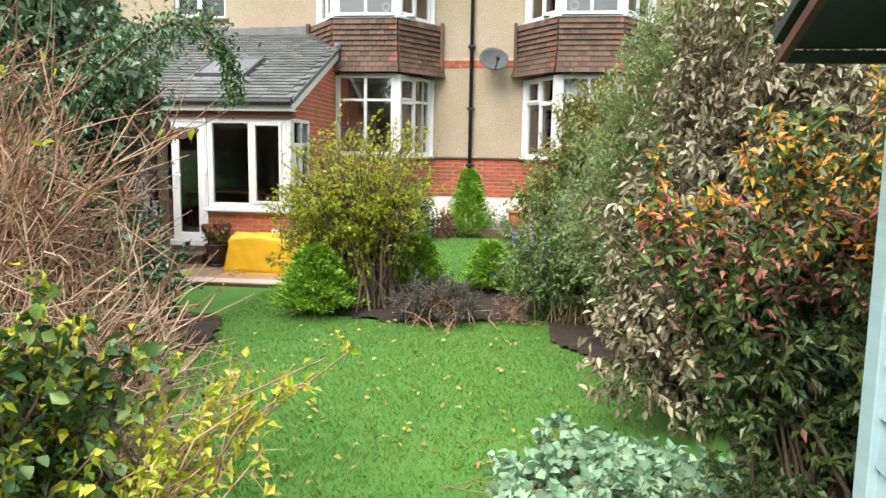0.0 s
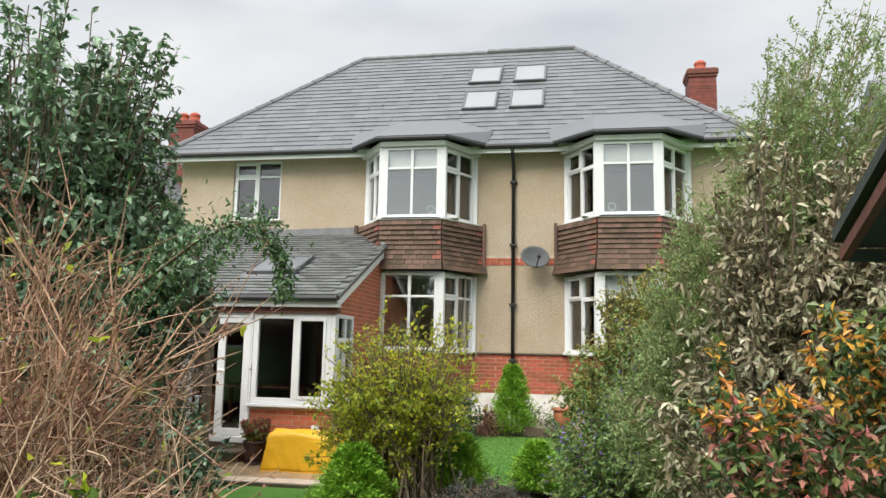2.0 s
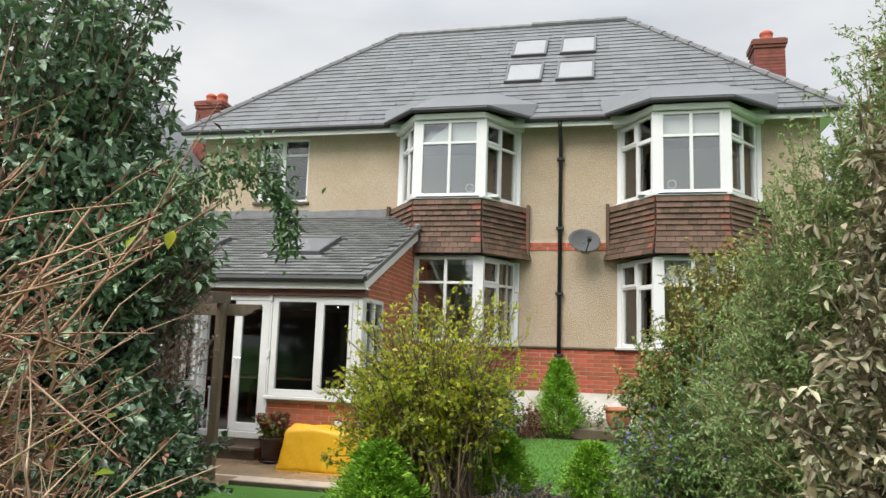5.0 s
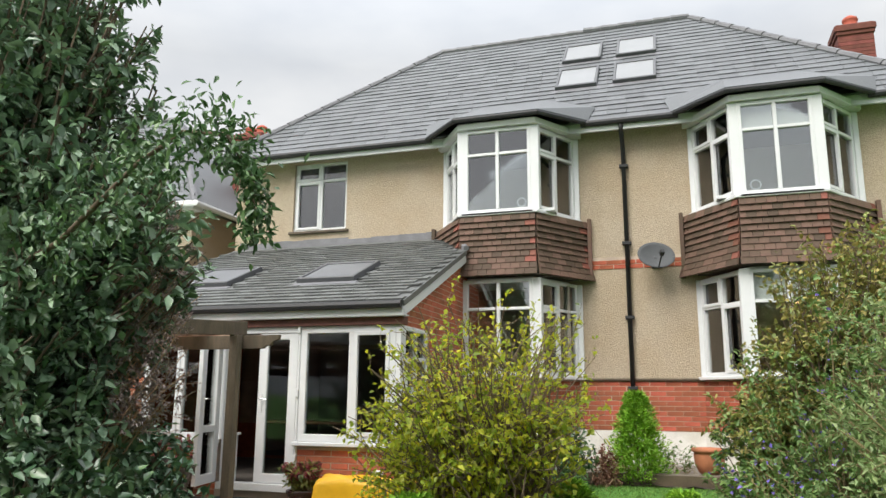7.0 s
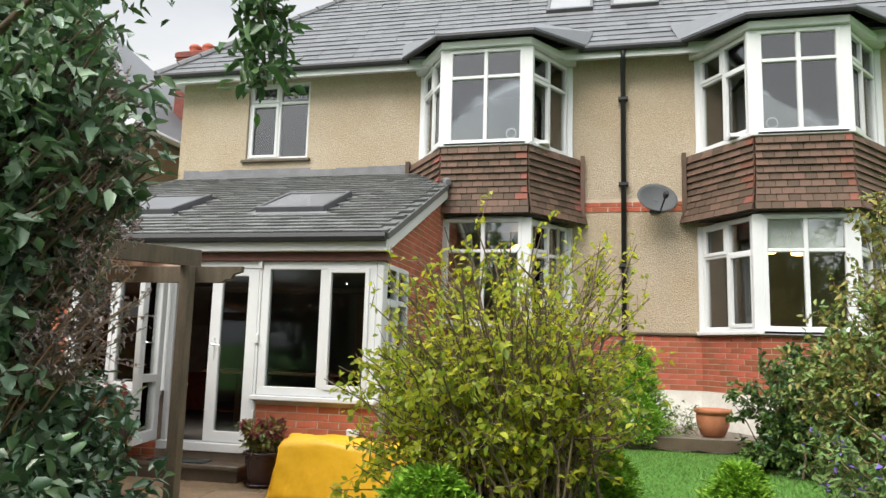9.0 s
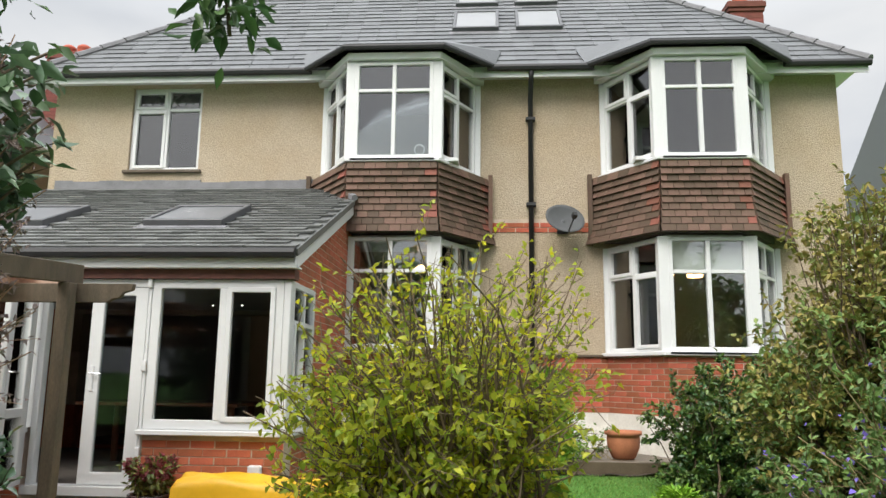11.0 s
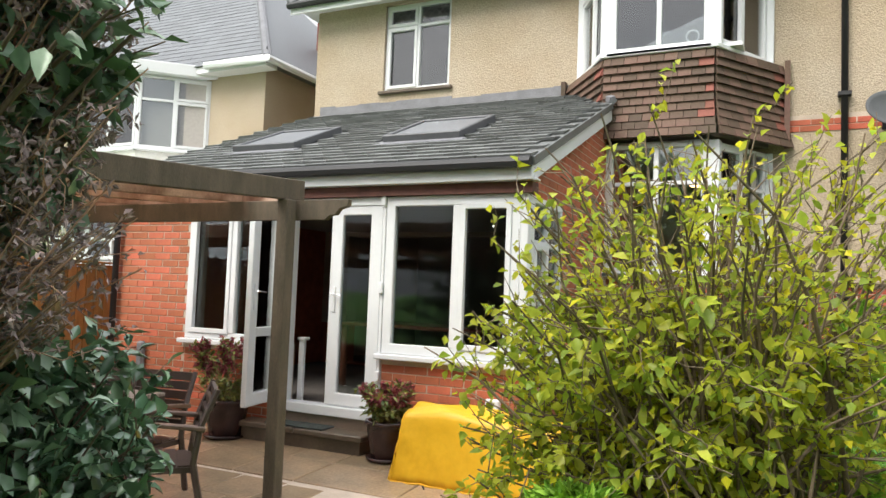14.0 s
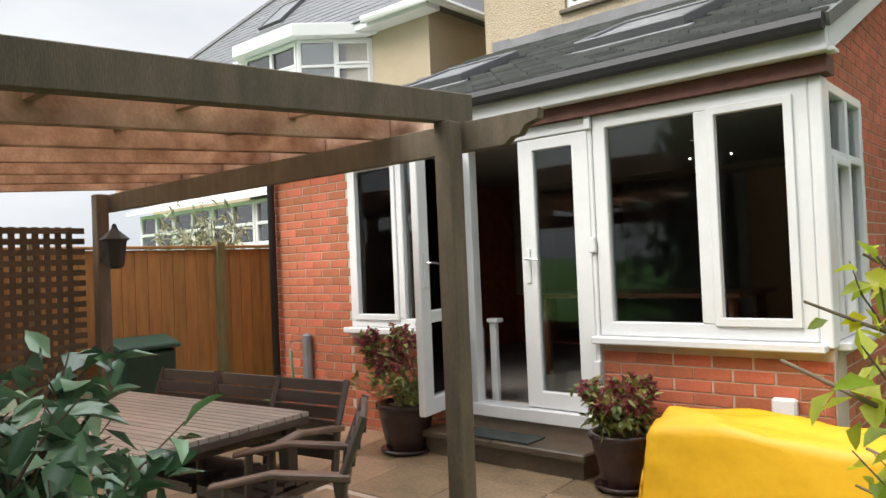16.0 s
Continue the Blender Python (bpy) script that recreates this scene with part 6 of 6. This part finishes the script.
shrub("elaeagnus", "large silvery-leaved evergreen shrub", "shrub", (1.6, 5.9, 0.05),
      [(1.45, 5.8, 1.25, 0.8, 0.75, 1.1, 3), (1.05, 5.5, 0.75, 0.42, 0.4, 0.6, 1), (2.0, 5.8, 1.8, 0.8, 0.8, 0.9, 1.2), (1.75, 6.0, 2.55, 0.66, 0.6, 0.95, 2.2), (2.45, 5.7, 2.3, 0.75, 0.7, 1.0, 1.6)],
      [("foliage", L_ELAEA, 16000, 0.068, 0.027, "", None), ("older_leaves", L_ELAEA_D, 20000, 0.078, 0.032, "olive-brown older leaves", None)],
      twigs=420, seed=42, r0=0.018, r1=0.004, side_twigs=6, twig_len=0.24, droop=0.6, keep=lambda p: p[0] > 0.55 + 0.28 * max(0.0, p[2] - 1.5))


def feather_edge(z):
    """Outer side of the tall shrub, which leans away as it rises."""
    return 0.45 if z < 1.6 else float(np.interp(z, (1.6, 2.2, 3.0, 3.4, 4.1, 5.2), (0.5, 0.72, 1.0, 1.18, 1.58, 2.35)))


shrub("feathery_tree", "tall pale green fine-leaved shrub", "shrub", (1.6, 7.6, 0.05),
      [(1.75, 7.6, 2.5, 0.85, 0.75, 1.3, 2.0), (2.6, 7.5, 3.8, 1.0, 0.9, 1.45, 2.2), (1.05, 7.7, 1.6, 0.55, 0.5, 1.2, 1.2), (2.8, 7.0, 2.3, 0.8, 0.8, 1.6, 1)],
      [("foliage", L_FEATHER, 135000, 0.046, 0.019, "", None)], twigs=560, seed=43, bark=M_STEM_G, r0=0.016, r1=0.003, side_twigs=10, twig_len=0.36, rise=0.15, droop=-0.1, shell=0.3,
      keep=lambda p: p[0] > feather_edge(p[2]) + 0.14 * math.sin(7 * p[2] + 5 * p[1]) * math.sin(17 * p[2]))
shrub("solanum", "loose green shrub with violet flowers", "shrub", (0.75, 8.9, 0.0),
      [(0.75, 8.9, 0.95, 0.8, 0.7, 0.9, 3), (0.25, 8.9, 0.6, 0.45, 0.45, 0.5, 1), (1.2, 8.9, 1.7, 0.6, 0.6, 0.6, 0.8)],
      [("foliage", L_SOLANUM, 17000, 0.052, 0.022, "", None), ("blossom", L_FLOWER, 1100, 0.034, 0.032, "violet flowers", None)],
      twigs=200, seed=44, bark=M_STEM_G, r0=0.012, r1=0.003, side_twigs=6, twig_len=0.26, shell=0.4)
shrub("yellowing_shrub", "shrub with yellow-brown autumn leaves", "shrub", (1.0, 9.95, 0.0),
      [(1.0, 9.95, 1.7, 0.74, 0.65, 1.25, 2), (1.45, 10.0, 2.3, 0.7, 0.6, 0.75, 1.2), (0.5, 10.0, 1.3, 0.46, 0.45, 0.6, 0.8)], [("foliage", L_RUST, 27000, 0.052, 0.028, "", None), ("green_foliage", L_SOLANUM, 9000, 0.055, 0.028, "dark green leaves", (0, 1.9))], twigs=320, seed=45, r0=0.014, r1=0.003, side_twigs=5, twig_len=0.25)
shrub("round_evergreen", "dense round evergreen bush by the house", "shrub", (0.8, 13.1, 0.2),
      [(0.82, 13.1, 0.98, 0.72, 0.62, 0.78, 2.4), (0.75, 13.0, 0.55, 0.6, 0.5, 0.35, 1.2), (1.6, 13.0, 1.1, 0.7, 0.6, 0.8, 1.4)], [("foliage", L_HEDGE, 20000, 0.06, 0.036, "", None)], twigs=240, seed=46, r0=0.014, r1=0.003, side_twigs=4, twig_len=0.16)
shrub("corner_shrub", "large mixed shrub at the garden corner", "shrub", (2.6, 11.5, 0.1),
      [(2.7, 11.5, 1.6, 0.9, 1.2, 1.4, 2), (3.4, 9.6, 1.4, 0.9, 1.3, 1.3, 1)], [("foliage", L_SOLANUM, 13000, 0.065, 0.03, "", None), ("tinted_leaves", L_RUST, 5000, 0.06, 0.03, "", None)], twigs=130, seed=47, r0=0.02, r1=0.004, side_twigs=5, twig_len=0.3)
shrub("boundary_hedge", "tall green hedge closing the garden side", "hedge", (4.3, 6.0, 0.0),
      [(3.9, 4.5, 1.2, 1.0, 1.5, 1.3, 1), (3.6, 7.0, 1.5, 1.0, 1.6, 1.6, 1), (4.6, 10.0, 1.3, 0.9, 2.0, 1.5, 1)], [("foliage", L_LAUREL2, 12000, 0.105, 0.052, "", None)], twigs=150, seed=48, r0=0.02, r1=0.005, side_twigs=5, twig_len=0.32, spread=0.8)


# unseen tall trees added behind the shed, to block sky from the lower windows' reflections
for k, (x, h) in enumerate(((-11.0, 3.6), (-6.5, 4.0), (-2.0, 3.7), (2.6, 4.1), (7.4, 3.8), (12.0, 3.7))):
    shrub("boundary_tree", "unseen dark tree added to keep sky out of window reflections", "tree", (x, -8.0, 0.2), [(x, -8.0, h, 2.6, 1.2, h, 2), (x + 1.0, -8.3, h * 0.8, 1.6, 1.0, h * 0.8, 1)],
          [("foliage", L_LAUREL2, 6000, 0.32, 0.17, "", None)], twigs=90, seed=70 + k, r0=0.07, r1=0.012, side_twigs=5, twig_len=0.5, spread=0.3, group="boundary trees", bark_name="trunk")


# dwarf conifers: flat fans of scale leaves round a stem
def conifer(x, y, z, r, h, label, seed, count=2600, group=""):
    rng = np.random.default_rng(seed)
    t = thing("dwarf_conifer", (x, y, z), label, "conifer", group)
    Shape().tube([(x, y, z), (x, y, z + h * 0.8)], 0.025, 0.006, 6).part("trunk", M_BARK, t)
    a = rng.random(count)
    hgt = a ** 0.8
    rad = r * np.clip(1.12 - hgt, 0.05, 1) ** 0.75 * np.minimum(1, 0.55 + hgt * 3) * (0.6 + 0.55 * rng.random(count))
    th = rng.random(count) * 2 * np.pi
    lump = 1 + 0.24 * np.sin(th * 5 + hgt * 17) + 0.16 * np.sin(th * 9 - hgt * 23)
    pos = np.stack([x + rad * lump * np.cos(th), y + rad * lump * np.sin(th), z + 0.03 + hgt * h * 0.97], 1)
    d = np.stack([np.cos(th) * 0.8, np.sin(th) * 0.8, 0.55 + 0 * th], 1) + rng.normal(0, 0.35, (count, 3))
    tagged(attach(new("foliage", leaf_mesh("foliage", L_CONIFER, pos, d, 0.06, 0.018, seed=seed)), t), kind="stuff")
    pos2 = np.stack([x + 0.75 * rad * np.cos(th), y + 0.75 * rad * np.sin(th), z + 0.03 + hgt * h * 0.93], 1)
    tagged(attach(new("inner_foliage", leaf_mesh("inner_foliage", L_CONIFER, pos2[:1500], d[:1500], 0.07, 0.03, seed=seed + 1)), t), kind="stuff")


conifer(-0.86, 14.15, 0.3, 0.36, 1.25, "bright green cone-shaped dwarf conifer by the wall", 51, 9000, "dwarf conifers")
conifer(-2.15, 8.75, 0.0, 0.42, 0.75, "spreading lime green dwarf conifer", 52, 8000, "dwarf conifers")
conifer(-1.2, 10.2, 0.02, 0.34, 0.72, "lime green dwarf conifer in the bed", 53, 6500, "dwarf conifers")
conifer(-0.25, 10.3, 0.05, 0.30, 0.62, "lime green dwarf conifer in the bed", 54, 5500, "dwarf conifers")
shrub("heather", "low dark heather mound at the bed edge", "heather", (-0.72, 8.55, 0.0),
      [(-0.72, 8.6, 0.22, 0.62, 0.42, 0.3)], [("foliage", L_HEATHER, 7000, 0.035, 0.014, "", None)], twigs=120, seed=55, bark=M_TWIG, r0=0.005, r1=0.002, side_twigs=3, twig_len=0.09, spread=0.2)
shrub("dark_leafed_bush", "dark green leafy bush by the wall", "shrub", (-1.75, 13.3, 0.2),
      [(-1.75, 13.3, 0.65, 0.45, 0.45, 0.5)], [("foliage", L_LAUREL2, 2400, 0.09, 0.03, "", None)], twigs=70, seed=56, r0=0.01, r1=0.003, side_twigs=4, twig_len=0.15)
shrub("faded_hydrangea", "faded brown hydrangea heads by the wall", "shrub", (-1.25, 13.9, 0.3),
      [(-1.25, 13.9, 0.6, 0.2, 0.2, 0.3)], [("flower_head", L_RUSSET, 900, 0.04, 0.03, "", None)], twigs=40, seed=57, bark=M_TWIG, r0=0.006, r1=0.003, side_twigs=3, twig_len=0.1)
shrub("pink_heather", "low heather with pink flowers", "heather", (0.1, 8.75, 0.0),
      [(0.1, 8.75, 0.15, 0.25, 0.25, 0.2)], [("foliage", L_HEATHER, 700, 0.03, 0.012, "", None), ("blossom", L_RED, 260, 0.02, 0.014, "pink flowers", None)], twigs=50, seed=58, bark=M_TWIG, r0=0.005, r1=0.002, side_twigs=3, twig_len=0.08)
shrub("cranesbill", "pale green cranesbill ground cover", "ground cover", (0.75, 4.1, 0.05),
      [(0.55, 4.15, 0.2, 0.48, 0.6, 0.2, 2), (1.0, 4.0, 0.24, 0.5, 0.6, 0.2, 1.5)], [("foliage", L_GERAN, 5200, 0.06, 0.058, "", None)], twigs=260, seed=59, bark=M_STEM_G, r0=0.004, r1=0.002, side_twigs=2, twig_len=0.08, spread=0.4, droop=0.0,
      keep=lambda p: p[0] > 0.0)
shrub("ledge_weeds", "straggling green weeds on the ledge", "plant", (-0.35, 14.2, 0.49), [(-0.35, 14.2, 0.64, 0.2, 0.12, 0.16)], [("foliage", L_SOLANUM, 220, 0.05, 0.022, "", None)], twigs=14, seed=60, bark=M_STEM_G, r0=0.004, r1=0.002, zmin=0.51)
shrub("fence_palm", "grey-green spiky shrub behind the fence", "shrub", (-10.6, 12.6, 0.0), [(-10.6, 12.6, 1.6, 0.7, 0.7, 0.7)], [("foliage", L_ELAEA, 1600, 0.16, 0.03, "", None)], twigs=70, seed=61, r0=0.02, r1=0.004, twig_len=0.3)

# grass blades and fallen leaves on the lawn
rngg = np.random.default_rng(8)
gx, gy = rngg.uniform(-3.2, 1.2, 90000), rngg.uniform(0.6, 14.0, 90000)
ok = np.array([not in_bed(a, b) and not (a < -2.95 and b > 10.35) for a, b in zip(gx, gy)])
gx, gy = gx[ok], gy[ok]
gz = np.array([ground_z(a, b) for a, b in zip(gx, gy)])
gd = rngg.normal(0, 0.5, (len(gx), 3)) + np.array([0, 0, 1.0])
tagged(new("grass", leaf_mesh("grass", L_GRASS, np.stack([gx, gy, gz - 0.004], 1), gd, 0.04, 0.007, seed=2)), "short damp lawn grass", "grass", kind="stuff")
fx, fy = rngg.uniform(-2.6, 0.6, 260), rngg.uniform(2.0, 9.0, 260)
fz = np.array([ground_z(a, b) + 0.035 for a, b in zip(fx, fy)])
fd = rngg.normal(0, 1, (260, 3)) * np.array([1, 1, 0.12])
tagged(new("fallen_leaves", leaf_mesh("fallen_leaves", L_FALLEN, np.stack([fx, fy, fz], 1), fd, 0.055, 0.035, seed=3)), "scattered yellow and brown fallen leaves", "leaves", kind="stuff")

# ---- pieces: slabs, slates, bricks ----
slab_me = {}
FALL = 0.05        # the slabs rise towards the house


def patio_z(y):
    return FALL * max(0.0, y - 10.42)


rngp = np.random.default_rng(12)


def slab(x, y, w, d):
    key = (round(w, 2), round(d, 2))
    if key not in slab_me:
        slab_me[key] = Shape().box(0.006, w - 0.006, 0.006, d - 0.006, -0.04, 0.0).mesh("slab", M_PAVE, 0.006)
    piece("slab", slab_me[key], patio_ob, pose(x, y, patio_z(y) + 0.003 * rngp.random() - 0.003, math.degrees(math.atan(FALL)) * (y > 10.3) + 0.15 * rngp.normal(), 0.15 * rngp.normal(), 0))


for row in range(8):
    y = 7.4 + 0.55 * row
    d = 0.55
    x = -9.4 - (0.3 if row % 2 else 0)
    while x < -3.05:
        w_ = (0.6, 0.9, 0.45)[int(rngp.integers(0, 3))]
        a, b = max(x, -9.4), min(x + w_, -3.05 if y > 10.4 else -4.55)
        if b - a > 0.12 and y + d <= EY + 0.02:
            slab(a, y, b - a, d)
        x += w_
Shape().box(-4.55, -3.02, 10.36, 10.418, -0.1, -0.004).part("edging", M_STEP, patio_ob, bevel=0.008)

# slates on the lean-to
slate_me = Shape()
slate_me.prism([(0, 0.003), (0, 0.027), (0.20, 0.004)], 0.003, 0.247, lambda u, v, w_: (w_, u, v))
slate_me = slate_me.mesh("slate", M_SLATE_O)
rest = Shape()
count = 0
gauge = 0.165
HOLES = [(-7.42, 1.06, 0.90, 1.0), (-5.38, 1.06, 0.90, 1.0)]
for r in range(int(rl / gauge)):
    v = r * gauge
    x = RX0 + (0.125 if r % 2 else 0.0)
    yv = ry0 + (ry1 - ry0) * (v + gauge) / rl
    while x + 0.24 < ext_right(yv) + 0.06:
        inside = any(h[0] - 0.2 < x < h[0] + h[2] - 0.05 and h[1] - 0.12 < v < h[1] + h[3] - 0.05 for h in HOLES)
        if not inside:
            p = Vector((x, ry0, rz0)) + un2 * (v - 0.012 + 0.008 * rngp.random())
            tilt = pose(0, 0, 0, 0.5 * rngp.normal(), 0.6 * rngp.normal(), 0.5 * rngp.normal())
            if count < 300:
                piece("slate", slate_me, ext_roof, Matrix.Translation(p + nr2 * 0.003) @ mext @ tilt)
                count += 1
            else:
                mm = Matrix.Translation(p + nr2 * 0.003) @ mext @ tilt
                rest.prism([(0, 0.003), (0, 0.027), (0.20, 0.004)], 0.003, 0.247, lambda u, v_, w_: tuple(mm @ Vector((w_, u, v_))))
        x += 0.25
rest.part("slating", M_SLATE_J, ext_roof, kind="stuff")

# bricks
brick_me = {}


def brick(parent, mat, o, u, w):
    key = (mat.name, round(w, 3))
    if key not in brick_me:
        brick_me[key] = Shape().box(0, w, 0.006, 0.03, 0, 0.065).mesh("brick", mat, 0.002)
    piece("brick", brick_me[key], parent, local(o, u))


def brickwork(parent, mat, o, u, length, z0, z1, skip=None, budget=300, joined=None, alt=None):
    n, used, rest = 0, 0, Shape()
    z = z0
    row = 0
    while z + 0.065 <= z1 + 0.001:
        a = -0.1175 if row % 2 else 0.0
        while a < length - 0.03:
            b0, b1 = max(a, 0), min(a + 0.225, length)
            if b1 - b0 > 0.04 and not (skip and skip((b0 + b1) / 2, z)):
                p = Vector((o[0], o[1], z)) + Vector((u[0], u[1], 0)) * b0
                if used < budget:
                    brick(parent, mat if not alt or rngp.random() > 0.25 else alt, tuple(p), u, round(b1 - b0, 2))
                    used += 1
                else:
                    rest.box(0, b1 - b0, 0.006, 0.03, 0, 0.065, local(tuple(p), u))
            a += 0.235
        z += 0.075
        row += 1
    if rest.v:
        rest.part("brickwork", joined, parent, kind="stuff")


brickwork(ext_front, M_BRICK_N, (EX0, EY), (1, 0), LW[0] - EX0 - 0.005, 0.01, HEAD - 0.02, None, 150, M_BRICK_J)
brickwork(ext_front, M_BRICK_N, (LW[0], EY), (1, 0), LW[1] - LW[0], 0.01, SILL - 0.06, None, 70, M_BRICK_J)
brickwork(ext_front, M_BRICK_N, (RW[0] + 0.035, EY), (1, 0), RW[1] - RW[0] - 0.04, 0.01, SILL - 0.06, None, 90, M_BRICK_J)


def side_skip(a, z):
    y = EY + a
    if y < 13.0 - 0.25 and SILL - 0.1 < z < HEAD - 0.05:
        return True
    return z > rz0 + (rz1 - rz0) * (y - ry0) / (ry1 - ry0) - 0.22


brickwork(ext_side, M_BRICK_N, (EX1 - 0.002, EY), (0, 1), W - EY - 0.05, 0.01, 4.2, side_skip, 300, M_BRICK_J)
brickwork(wall_low, M_BRICK, (-1.77, W), (1, 0), 1.86, 0.985, 1.735, None, 150, M_BRICK_J)
brickwork(wall_low, M_BRICK, (2.45, W), (1, 0), 1.01, 0.985, 1.735, None, 100, M_BRICK_J)
bases = [o for o in house.children if o.name.startswith("bay_base")]
for b, base_ in zip(BAYS, bases):
    pts = [(b[0], W), (b[1], BF), (b[2], BF), (b[3], W)]
    for p, q in zip(pts, pts[1:]):
        d = Vector((q[0] - p[0], q[1] - p[1], 0))
        ln = d.length
        d.normalize()
        brickwork(base_, M_BRICK, p, (d.x, d.y), ln, 0.985, 1.735, None, 100, M_BRICK_J)
# soldier band beside the dish
Shape().box(-1.68, -0.02, W - 0.004, W + 0.02, 3.52, 3.72).part("band_bed", M_MORTAR, house)
band_bed = house.children[-1]
brickwork(band_bed, M_BRICK, (-1.66, W - 0.017), (1, 0), 1.62, 3.525, 3.72, None, 60, M_BRICK_J)
